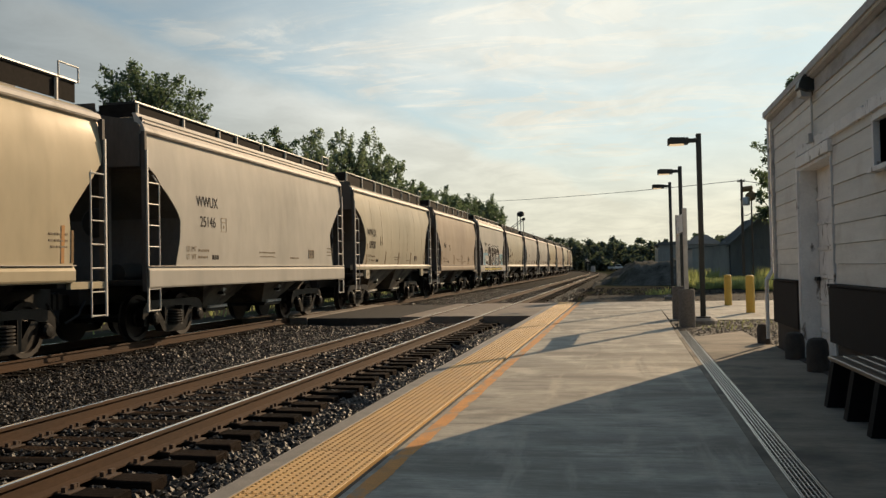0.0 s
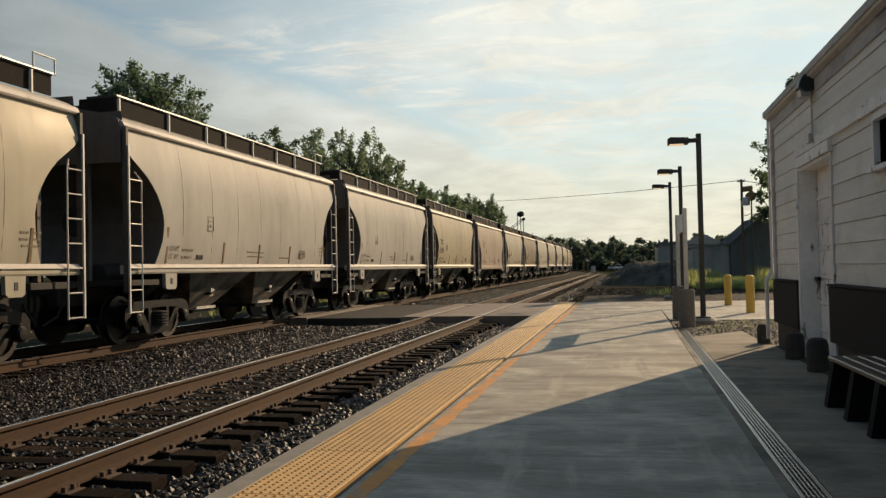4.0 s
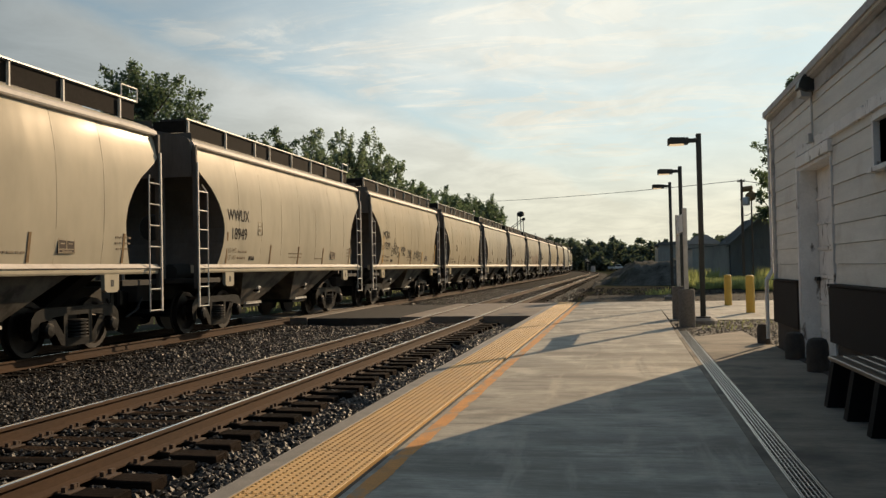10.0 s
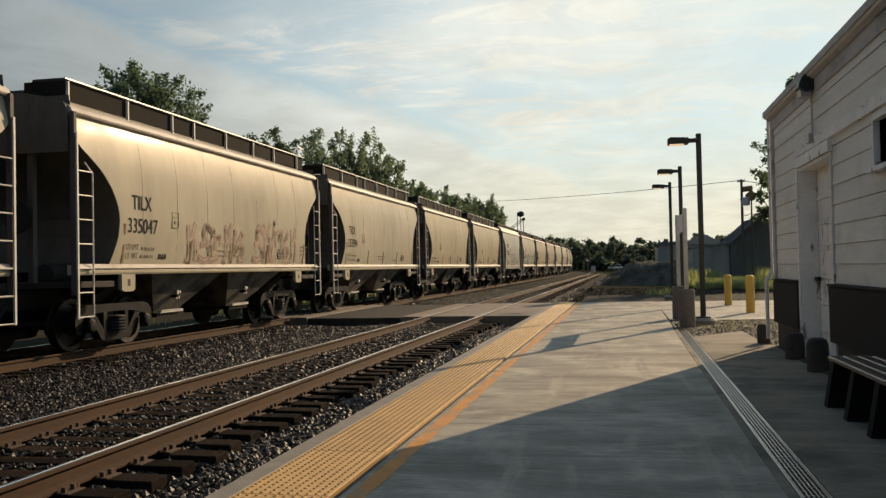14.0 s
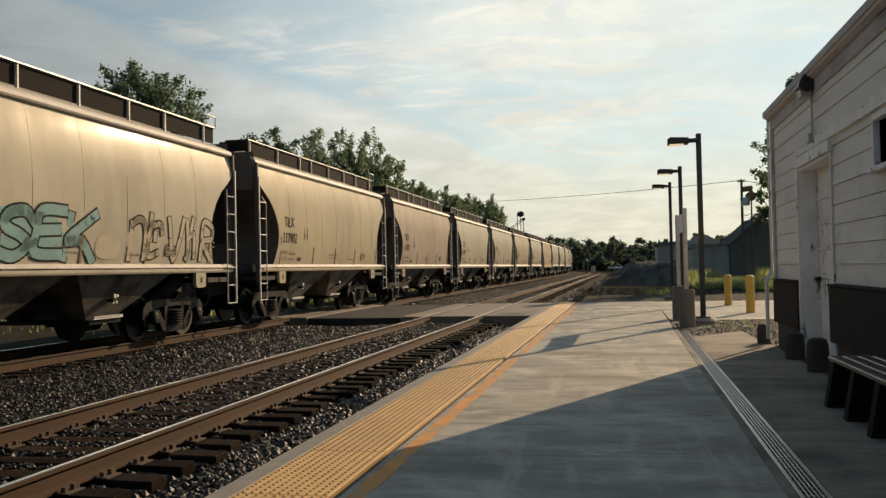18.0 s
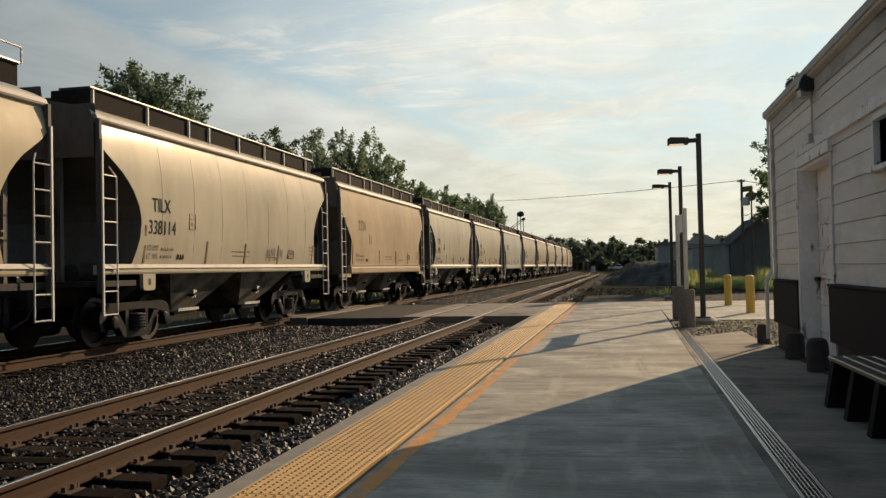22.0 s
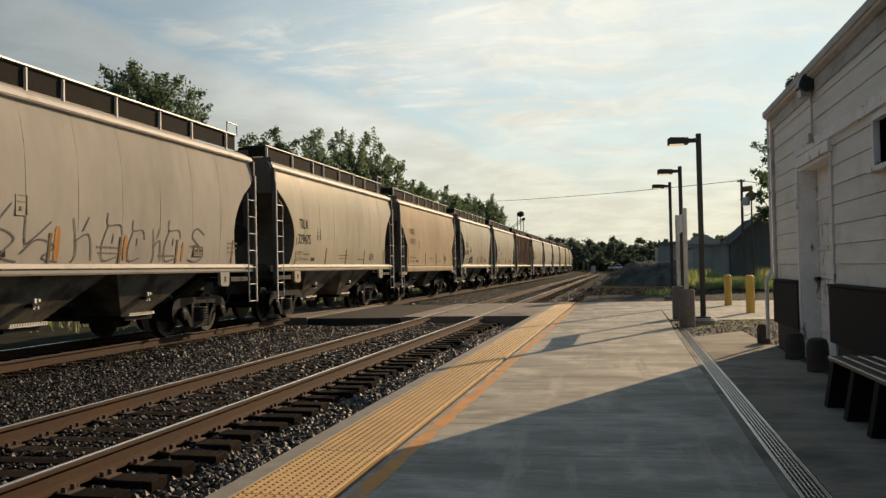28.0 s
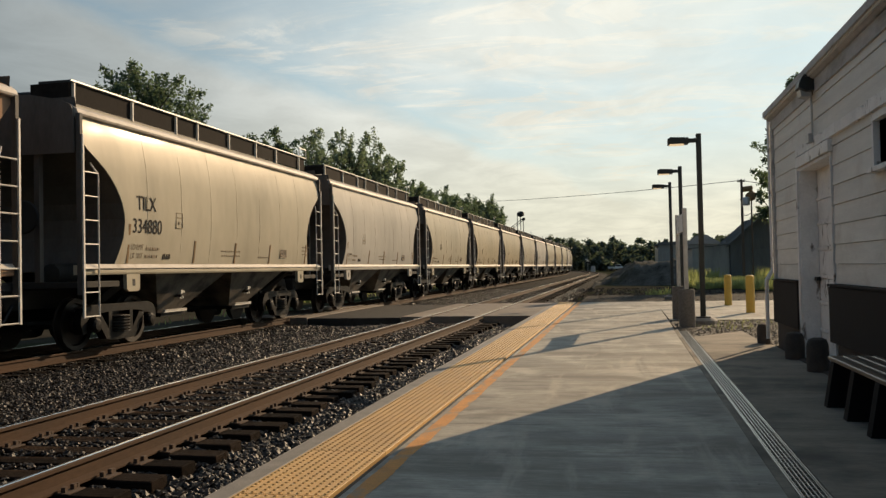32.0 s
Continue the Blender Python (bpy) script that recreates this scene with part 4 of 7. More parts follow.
    part("junction_box", Geo().box(WX - 0.11, WX - 0.052, 11.28, 11.44, 2.77, 2.88, 0.008), M["galv"], b)
    return b


build_building()


def wheel_guard(x, y, r, h):
    prof = [(r, -0.05), (r * 1.02, h * 0.55), (r * 0.98, h * 0.8), (r * 0.8, h * 0.95), (r * 0.4, h), (0.01, h * 1.005)]
    ob = solid("stub_post", Geo().lathe(prof, 18), M["base"], "squat rounded dark concrete post by the wall", "post", group="stub posts along the wall", smooth=40)
    ob.location = (x, y, 0)


for x, y, r, h in ((2.235, 12.35, 0.125, 0.36), (2.235, 10.95, 0.125, 0.40), (2.20, 14.75, 0.10, 0.32)):
    wheel_guard(x, y, r, h)


def build_bench():
    b = thing("bench", "dark slatted bench with black cast supports beside the wall", "bench", pose(0, 0, 0))
    for x in (1.82, 1.945, 2.07):
        part("slat", Geo().box(x, x + 0.11, 4.6, 8.50, 0.405, 0.44, 0.008), M["bench_wood"], b, "dark brown seat slat")
    for y in (8.32, 7.62, 6.92, 6.2, 5.4):
        leg = Geo().prism([(1.75, 0.0), (1.95, 0.0), (2.07, 0.14), (2.13, 0.0), (2.23, 0.0), (2.21, 0.402), (1.82, 0.402)], "y", y - 0.06, y + 0.06)
        part("leg", leg, M["black_matt"], b, "black tapered support")
    part("rear_beam", Geo().box(2.19, 2.24, 4.6, 8.50, 0.405, 0.44, 0.008), M["bench_wood"], b)


build_bench()


# ---- lamps, bollards, signs, pole ----
def street_lamp(x, y, h, base=0.22):
    l = thing("street_lamp", "dark bronze square lamp post with a flat shoebox head", "street lamp", pose(x, y, 0), "lamp posts along the platform")
    part("footing", Geo().lathe([(0.31, -0.2), (0.31, 0.055), (0.27, 0.085), (0.21, 0.118), (0.01, 0.121)], 8), M["kerb"], l, "round concrete footing", 40)
    part("base_plate", Geo().box(-0.15, 0.15, -0.15, 0.15, 0.121, 0.15, 0.01), M["dark_metal"], l)
    part("post", Geo().box(-0.055, 0.055, -0.055, 0.055, 0.15, h, 0.01), M["dark_metal"], l)
    part("arm", Geo().box(-0.24, -0.056, -0.035, 0.035, h - 0.19, h - 0.10, 0.006), M["dark_metal"], l)
    hd = part("head", Geo().prism([(-0.66, h - 0.22), (-0.22, h - 0.22), (-0.22, h - 0.09), (-0.60, h - 0.07), (-0.66, h - 0.10)], "y", -0.15, 0.15), M["dark_metal"], l)
    part("lens", Geo().box(-0.62, -0.32, -0.12, 0.12, h - 0.235, h - 0.221, 0.003), M["lens"], hd, "glowing lamp lens")


mt = bpy.data.materials.new("lamp_lens_glow")
mt.use_nodes = True
mt.node_tree.nodes["Principled BSDF"].inputs["Base Color"].default_value = (0.7, 0.6, 0.45, 1)
mt.node_tree.nodes["Principled BSDF"].inputs["Emission Color"].default_value = (1.0, 0.72, 0.42, 1)
mt.node_tree.nodes["Principled BSDF"].inputs["Emission Strength"].default_value = 0.7
M["lens"] = mt
for x, y, h in ((1.70, 19.74, 4.17), (1.76, 27.0, 4.26), (1.84, 34.2, 4.45)):
    street_lamp(x, y, h)


def bollard(x, y, h, r=0.112):
    prof = [(r, -0.2), (r, h - 0.06), (r * 0.9, h - 0.03), (r * 0.6, h - 0.008), (0.01, h)]
    ob = solid("bollard", Geo().lathe(prof, 20), M["yellow"], "yellow painted steel safety bollard", "bollard", group="yellow bollards", smooth=40)
    ob.location = (x, y, 0)


bollard(3.26, 23.9, 0.98)
bollard(3.18, 28.1, 0.95)


def platform_sign():
    s = thing("platform_sign", "long station name sign on two pale posts in concrete piers", "sign")
    for y in (18.87, 21.4):
        pier = part("pier", Geo().lathe([(0.165, -0.15), (0.165, 0.74), (0.155, 0.77), (0.01, 0.775)], 24, (1.30, y, 0)), M["aggregate"], s, "round exposed-aggregate concrete pier", smooth=40)
        part("post", Geo().box(1.255, 1.345, y - 0.045, y + 0.045, 0.776, 2.48, 0.008), M["galv"], s, "pale steel post")
    part("panel", Geo().box(1.28, 1.32, 18.92, 21.35, 2.02, 2.40, 0.004), M["trim"], s, "pale sign panel seen edge on")


platform_sign()


def utility_pole(x, y, h):
    p = thing("utility_pole", "weathered timber utility pole with a grey transformer", "utility pole", pose(x, y, 0))
    part("pole", Geo().tube((0, 0, -0.5), (0, 0, h), 0.10, 0.075, 12), M["pole_wood"], p)
    part("crossarm", Geo().box(-0.26, 0.24, -0.05, 0.05, h - 0.16, h - 0.09), M["pole_wood"], p)
    for dx in (-0.2, 0.0, 0.18):
        part("insulator", Geo().lathe([(0.03, h - 0.09), (0.045, h - 0.04), (0.03, h + 0.02), (0.01, h + 0.03)], 8, (dx, 0, 0)), M["galv"], p)
    tr = part("transformer", Geo().lathe([(0.20, h - 1.72), (0.235, h - 1.68), (0.235, h - 1.24), (0.20, h - 1.19), (0.02, h - 1.17)], 14, (0.22, -0.30, 0)), M["galv"], p, "pale grey transformer can", smooth=40)
    part("bushing", Geo().tube((0.22, -0.30, h - 1.17), (0.22, -0.30, h - 1.02), 0.03, 0.03, 6), M["black_iron"], tr)
    part("bracket", Geo().box(-0.14, 0.14, -0.22, -0.09, h - 1.34, h - 1.28), M["black_iron"], p)
    return p


utility_pole(7.70, 59.0, 6.72)


M["ochre"] = material("ochre_rust", (0.30, 0.20, 0.10), 0.8, var=0.3, bump=0.1)


def warning_siren(x, y):
    p = thing("warning_siren", "weathered ochre warning siren on a timber post", "siren", pose(x, y, 0))
    part("post", Geo().tube((0, 0, -0.3), (0, 0, 5.36), 0.055, 0.05, 8), M["pole_wood"], p)
    part("motor_housing", Geo().lathe([(0.11, 5.34), (0.25, 5.43), (0.32, 5.64), (0.29, 5.82), (0.15, 5.93), (0.10, 6.02)], 16), M["ochre"], p, "round siren motor housing", smooth=40)
    g = Geo().lathe([(0.10, 0.21), (0.185, 0.165), (0.185, -0.43), (0.165, -0.45), (0.145, -0.41), (0.035, -0.14)], 14, (0, 0, 0), "x")
    g.v = [(a - 0.11, b, c + 6.14 + 0.10 * a) for a, b, c in g.v]
    part("horn", g, M["ochre"], p, "short drum-shaped siren horn", smooth=40)
    part("conduit", Geo().pipe([(-0.07, -0.04, 4.5), (-0.35, -0.04, 4.38), (-0.72, 0.0, 4.5)], 0.018), M["black_iron"], p)


warning_siren(8.34, 59.4)


def wires():
    g = Geo()
    a, b = Vector((7.70, 59.0, 6.66)), Vector((-34.0, 118.0, 10.9))
    pts = []
    for i in range(25):
        f = i / 24
        q = a.lerp(b, f)
        q.z -= 4 * 0.6 * f * (1 - f)
        pts.append(q)
    g.pipe(pts, 0.020, 5)
    c = Vector((11.2, 60.5, 6.4))
    g.pipe([a, a.lerp(c, 0.5) - Vector((0, 0, 0.15)), c], 0.02, 5)
    solid("overhead_wire", g, M["black_iron"], "thin black overhead wire crossing above the tracks", "wire")


wires()


def signal_mast(x, y, h):
    s = thing("signal_mast", "railway signal mast with a lattice stay and round head", "railway signal", pose(x, y, 0))
    for dx, top in ((-0.48, h - 0.9), (0.12, h - 0.9), (0.62, h - 1.5)):
        part("leg", Geo().tube((dx, 0, -0.5), (dx, 0, top), 0.075, 0.065, 8), M["dark_metal"], s)
    for dz in (0.0, 0.42):
        part("stay", Geo().tube((-2.6, 0, h - 4.0 + dz), (0.6, 0, h - 1.75 + dz), 0.06, 0.06, 6), M["dark_metal"], s)
    part("head", Geo().lathe([(0.2, h - 1.05), (0.62, h - 0.85), (0.68, h - 0.4), (0.5, h - 0.1), (0.01, h)], 16, (0.15, 0, 0)), M["black_iron"], s, "black round signal head", smooth=40)
    part("hood", Geo().box(-0.55, -0.3, -0.2, 0.2, h - 0.85, h - 0.45, 0.04), M["black_iron"], s)
    part("lower_head", Geo().box(0.42, 0.95, -0.25, 0.25, h - 1.75, h - 1.25, 0.05), M["black_iron"], s)


signal_mast(-18.5, 160.0, 11.7)


# ---- barn and yard beyond the platform ----
def build_barn():
    b = thing("barn", "old metal-clad barn with a steep grey gable roof", "barn")
    x0, x1, y0, y1, e, r = 7.48, 11.78, 64.0, 72.6, 2.62, 4.50
    mid = (x0 + x1) / 2
    part("wall", Geo().box(x0, x1, y0, y1, -0.3, e), M["barn"], b)
    for i in range(14):
        x = x0 + 0.10 + i * 0.31
        zt = e + (r - e) * (1 - abs(x - mid) / (mid - x0)) - 0.06
        part("batten", Geo().box(x, x + 0.05, y0 - 0.03, y0 - 0.002, -0.2, zt), M["barn"], b)
    part("gable", Geo().prism([(x0, e), (x1, e), (mid, r)], "y", y0, y0 + 0.2), M["barn"], b)
    for s, a in ((-1, x0), (1, x1)):
        roof = part("roof_slope", Geo().prism([(a + s * 0.22, e - 0.19), (mid, r), (mid, r + 0.10), (a + s * 0.22, e - 0.09)], "y", y0 - 0.25, y1 + 0.2), M["barn_roof"], b, "pale grey metal roof slope")
        for i in range(9):
            y = y0 - 0.2 + i * 1.06
            part("roof_seam", Geo().prism([(a + s * 0.22, e - 0.085), (mid, r + 0.105), (mid, r + 0.135), (a + s * 0.22, e - 0.055)], "y", y, y + 0.06), M["barn_roof"], roof)
    part("door", Geo().box(8.9, 10.1, y0 - 0.06, y0 - 0.032, -0.1, 2.2, 0.01), M["barn"], b, "plain sheet-metal barn door")
    s = thing("shed", "long low pale metal shed joined to the barn", "shed")
    part("wall", Geo().prism([(4.9, -0.3), (7.44, -0.3), (7.44, 2.60), (4.9, 2.36)], "y", 64.3, 72.0), M["shed"], s)
    for i in range(9):
        x = 5.0 + i * 0.29
        part("batten", Geo().box(x, x + 0.035, 64.275, 64.298, -0.2, 2.34 + (x - 4.9) * 0.094), M["shed"], s)
    part("roof", Geo().prism([(4.8, 2.355), (7.44, 2.605), (7.44, 2.66), (4.8, 2.41)], "y", 64.2, 72.2), M["barn_roof"], s)
    o = thing("outbuilding", "low hazy outbuilding with a hipped grey roof", "outbuilding")
    part("wall", Geo().box(3.3, 9.0, 84.0, 92.0, -0.3, 3.1), M["shed"], o)
    part("roof", Geo().add([(5.9, 83.8, 3.1), (9.1, 83.8, 3.1), (9.1, 92.2, 3.1), (5.9, 92.2, 3.1), (7.2, 86.5, 4.05), (8.0, 86.5, 4.05), (8.0, 90, 4.05), (7.2, 90, 4.05)], [(3, 2, 1, 0), (4, 5, 6, 7), (0, 1, 5, 4), (1, 2, 6, 5), (2, 3, 7, 6), (3, 0, 4, 7)]), M["barn_roof"], o)
    part("lean_to_roof", Geo().prism([(3.1, 3.1), (5.88, 3.1), (5.88, 3.45), (3.4, 3.38)], "y", 83.8, 92.0), M["barn_roof"], o)


M["shed"] = material("shed_pale_metal", (0.36, 0.37, 0.35), 0.7, var=0.2, scale=1.2, fine=8, bump=0.0, stretch=(1, 1, 0.2), stain=(0.24, 0.19, 0.15), stain_at=(0.58, 0.78), stain_scale=0.5)
build_barn()


def build_yard():
    # rising heap of dark earth beside the line
    g = Geo()
    nx, ny = 60, 40
    for j in range(ny + 1):
        for i in range(nx + 1):
            u, v = i / nx, j / ny
            x, y = -2.2 + 7.2 * u, 59 + 24 * v + 4 * (1 - u)
            edge = min(1, 7 * (1 - u)) ** 0.7 * min(1, 9 * v) * min(1, 5 * (1 - v))
            z = -0.3 + edge * (0.10 + 1.55 * min(1, u / 0.42) ** 1.1 + 0.42 * noise.noise((x * 0.6, y * 0.16, 2)) + 0.30 * noise.noise((x * 1.7, y * 0.7, 5)) + 0.12 * noise.noise((x * 4.5, y * 2.0, 9)))
            g.v.append((x, y, z))
    g.f = [(j * (nx + 1) + i, j * (nx + 1) + i + 1, (j + 1) * (nx + 1) + i + 1, (j + 1) * (nx + 1) + i) for j in range(ny) for i in range(nx)]
    g.m = [0] * len(g.f)
    solid("earth_mound", g, M["heap"], "long rising heap of dark earth beside the line", "earth heap", smooth=60)
    solid("yard_lot", Geo().box(-1.6, 14.0, 31.6, 40.0, -0.3, -0.06), M["lot"], "dark gravel lot beyond the platform", "gravel lot", "structure")


def crossing_signal(x, y):
    t = thing("crossing_signal", "far road crossing signal with crossed boards", "crossing signal", pose(x, y, -0.3))
    part("mast", Geo().tube((0, 0, -0.3), (0, 0, 3.6), 0.07, 0.07, 8), M["galv"], t)
    part("light_box", Geo().box(-0.75, 0.75, -0.1, 0.1, 2.3, 2.75, 0.04), M["black_iron"], t)
    for a in (-1, 1):
        part("crossbuck_board", Geo().prism([(-0.65, 2.95 - a * 0.42), (-0.55, 3.12 - a * 0.42), (0.65, 3.05 + a * 0.42), (0.55, 2.88 + a * 0.42)], "y", -0.12 - 0.03 * a, -0.10 - 0.03 * a), M["trim"], t)
    part("cabinet", Geo().box(0.9, 2.0, -0.4, 0.4, -0.2, 1.5, 0.04), M["galv"], t)


def far_pickup(x, y):
    t = thing("pickup_truck", "pale pickup truck parked by the far road", "vehicle", pose(x, y, -0.1))
    part("body", Geo().prism([(-2.6, 0.45), (2.6, 0.45), (2.6, 0.95), (0.9, 1.0), (-2.6, 1.0)], "y", -0.85, 0.85), M["trim"], t)
    part("cab", Geo().prism([(-0.6, 1.0), (1.3, 1.0), (0.8, 1.6), (-0.5, 1.6)], "y", -0.75, 0.75), M["trim"], t)
    part("window", Geo().prism([(-0.45, 1.05), (1.1, 1.05), (0.75, 1.5), (-0.42, 1.5)], "y", -0.77, -0.752), M["glass"], t)
    for a in (-1.6, 1.6):
        for b in (-0.75, 0.75):
            part("wheel", Geo().lathe([(0.36, -0.1), (0.36, 0.1), (0.2, 0.11), (0.01, 0.1)], 14, (a, b, 0.36), "y"), M["black_iron"], t)


nt = M["grass"].node_tree
tl = nt.nodes.new("ShaderNodeBsdfTranslucent")
tl.inputs[0].default_value = (0.40, 0.44, 0.17, 1)
mx = nt.nodes.new("ShaderNodeMixShader")
mx.inputs[0].default_value = 0.5
nt.links.new(nt.nodes["Principled BSDF"].outputs[0], mx.inputs[1])
nt.links.new(tl.outputs[0], mx.inputs[2])
nt.links.new(mx.outputs[0], nt.nodes["Material Output"].inputs[0])
M["lot"] = material("lot_gravel", (0.055, 0.050, 0.043), 1.0, spec=0.05, var=0.5, scale=2.5, fine=30, bump=0.6)
M["heap"] = material("dark_earth", (0.115, 0.110, 0.098), 1.0, spec=0.0, var=0.6, scale=0.9, fine=9, bump=0.6, stain=(0.060, 0.062, 0.045), stain_at=(0.5, 0.65), stain_scale=0.5)
build_yard()
crossing_signal(-9.4, 240.0)
far_pickup(-1.4, 242.0)


def grass_patch(name, n, x0, x1, y0, y1, h, label, z=-0.1):
    rng = np.random.default_rng(n)
    x, y = rng.uniform(x0, x1, n), rng.uniform(y0, y1, n)
    keep = np.array([noise.noise((float(p) * 0.35, float(q) * 0.12, n * 0.01)) > -0.12 for p, q in zip(x, y)])
    x, y = x[keep], y[keep]
    n = len(x)
    a, hh = rng.uniform(0, 6.283, n), h * rng.uniform(0.25, 1.2, n) ** 1.3
    w = (0.025 + 0.02 * rng.uniform(0, 1, n)) * min(1.0, h / 0.3)
    dx, dy = np.cos(a), np.sin(a)
    lean = rng.uniform(-0.4, 0.4, (2, n)) * hh
    V = np.stack([np.stack([x - dx * w, y - dy * w, 0 * x + z], -1), np.stack([x + dx * w, y + dy * w, 0 * x + z], -1), np.stack([x + lean[0], y + lean[1], hh + z], -1)], 1).reshape(-1, 3)
    g = Geo()
    g.v = [tuple(q) for q in V.tolist()]
    g.f = [(3 * i, 3 * i + 1, 3 * i + 2) for i in range(n)]
    g.m = [0] * n
    solid(name, g, M["grass"], label, "grass", "stuff", fix=False)


grass_patch("grass", 9000, 4.0, 11.5, 57.0, 63.6, 0.95, "tall weeds along the foot of the barn")
grass_patch("grass", 30000, 4.0, 11.5, 44.0, 62.0, 0.50, "tall sunlit green grass in front of the barn")
def rubble():
    rng = np.random.default_rng(9)
    g = Geo()
    for i in range(2600):
        x, y = rng.uniform(-2.6, 6.0), 31.8 + 22 * rng.uniform(0, 1) ** 1.6
        r = 0.02 + 0.05 * rng.uniform(0, 1) ** 3
        a = rng.uniform(0, 6.283)
        vs = [(x + r * math.cos(a + k * 1.571) * rng.uniform(0.7, 1.3), y + r * math.sin(a + k * 1.571) * rng.uniform(0.7, 1.3), -0.12) for k in range(4)]
        g.add(vs + [(x + r * 0.2, y, -0.06 + r * rng.uniform(0.3, 0.9))], [(0, 1, 4), (1, 2, 4), (2, 3, 4), (3, 0, 4)])
    solid("rubble", g, M["stone"], "scattered dark stones on the gravel lot", "stones", "stuff", fix=False)


rubble()


def bed_gravel():
    rng = np.random.default_rng(19)
    g = Geo()
    for i in range(7500):
        x, y = rng.uniform(1.06, 6.4), rng.uniform(14.6, 20.95)
        if x < 2.25 and y < 17.45 and not (x > 1.22 and y > 16.12 + 1.33 * (x - 1.195)):
            continue
        r = 0.012 + 0.022 * rng.uniform(0, 1) ** 2
        a = rng.uniform(0, 6.283)
        vs = [(x + r * math.cos(a + k * 1.571) * rng.uniform(0.7, 1.3), y + r * math.sin(a + k * 1.571) * rng.uniform(0.7, 1.3), -0.025) for k in range(4)]
        g.add(vs + [(x + r * 0.2, y, -0.02 + r * rng.uniform(0.5, 1.1))], [(0, 1, 4), (1, 2, 4), (2, 3, 4), (3, 0, 4)])
    solid("bed_gravel", g, M["pebble"], "loose brownish gravel lying in the beds", "gravel", "stuff", fix=False)


M["pebble"] = material("pebble", (0.15, 0.13, 0.105), 0.85, var=0.3, scale=3, fine=40, bump=0.1, island=0.6, spec=0.2)
bed_gravel()
grass_patch("weeds", 600, 1.2, 5.5, 17.9, 20.9, 0.075, "sparse green weeds in the gravel bed", -0.03)
grass_patch("grass", 900, 1.0, 2.7, 40.2, 43.0, 0.3, "small tuft of lit grass by the lot")
grass_patch("grass", 3000, -30, -16.0, 8.0, 90.0, 0.35, "rough grass along the far side of the tracks", -0.5)


# ---- trees ----
def leaf_mesh(name, p, a, b, s):
    """One small quad a leaf, at the points p, spread along a and b."""
    n = len(p)
    V = np.stack([p - a * s, p - b * s * 0.55, p + a * s, p + b * s * 0.55], 1).reshape(-1, 3)
    me = bpy.data.meshes.new(name)
    me.vertices.add(len(V))
    me.vertices.foreach_set("co", V.ravel())
    me.loops.add(4 * n)
    me.loops.foreach_set("vertex_index", np.arange(4 * n, dtype=np.int32))
    me.polygons.add(n)
    me.polygons.foreach_set("loop_start", np.arange(0, 4 * n, 4, dtype=np.int32))
    me.update(calc_edges=True)
    return me


def leaf_cloud(rng, blobs, per, size):
    """Leaves crowded round the blobs' shells."""
    vs, va, vb, ss = [], [], [], []
    for c, r in blobs:
        n = int(per * r * r)
        d = rng.normal(size=(n, 3))
        d /= np.linalg.norm(d, axis=1)[:, None]
        vs.append(np.array(c) + d * (r * np.abs(rng.normal(0.55, 0.36, (n, 1)))) * np.array([1, 1, 0.85]))
        a = rng.normal(size=(n, 3))
        a /= np.linalg.norm(a, axis=1)[:, None]
        b = np.cross(a, rng.normal(size=(n, 3)))
        va.append(a)
        vb.append(b / np.linalg.norm(b, axis=1)[:, None])
        ss.append(size * rng.uniform(0.6, 1.4, (n, 1)))
    return leaf_mesh("crown", *(np.concatenate(q) for q in (vs, va, vb, ss)))


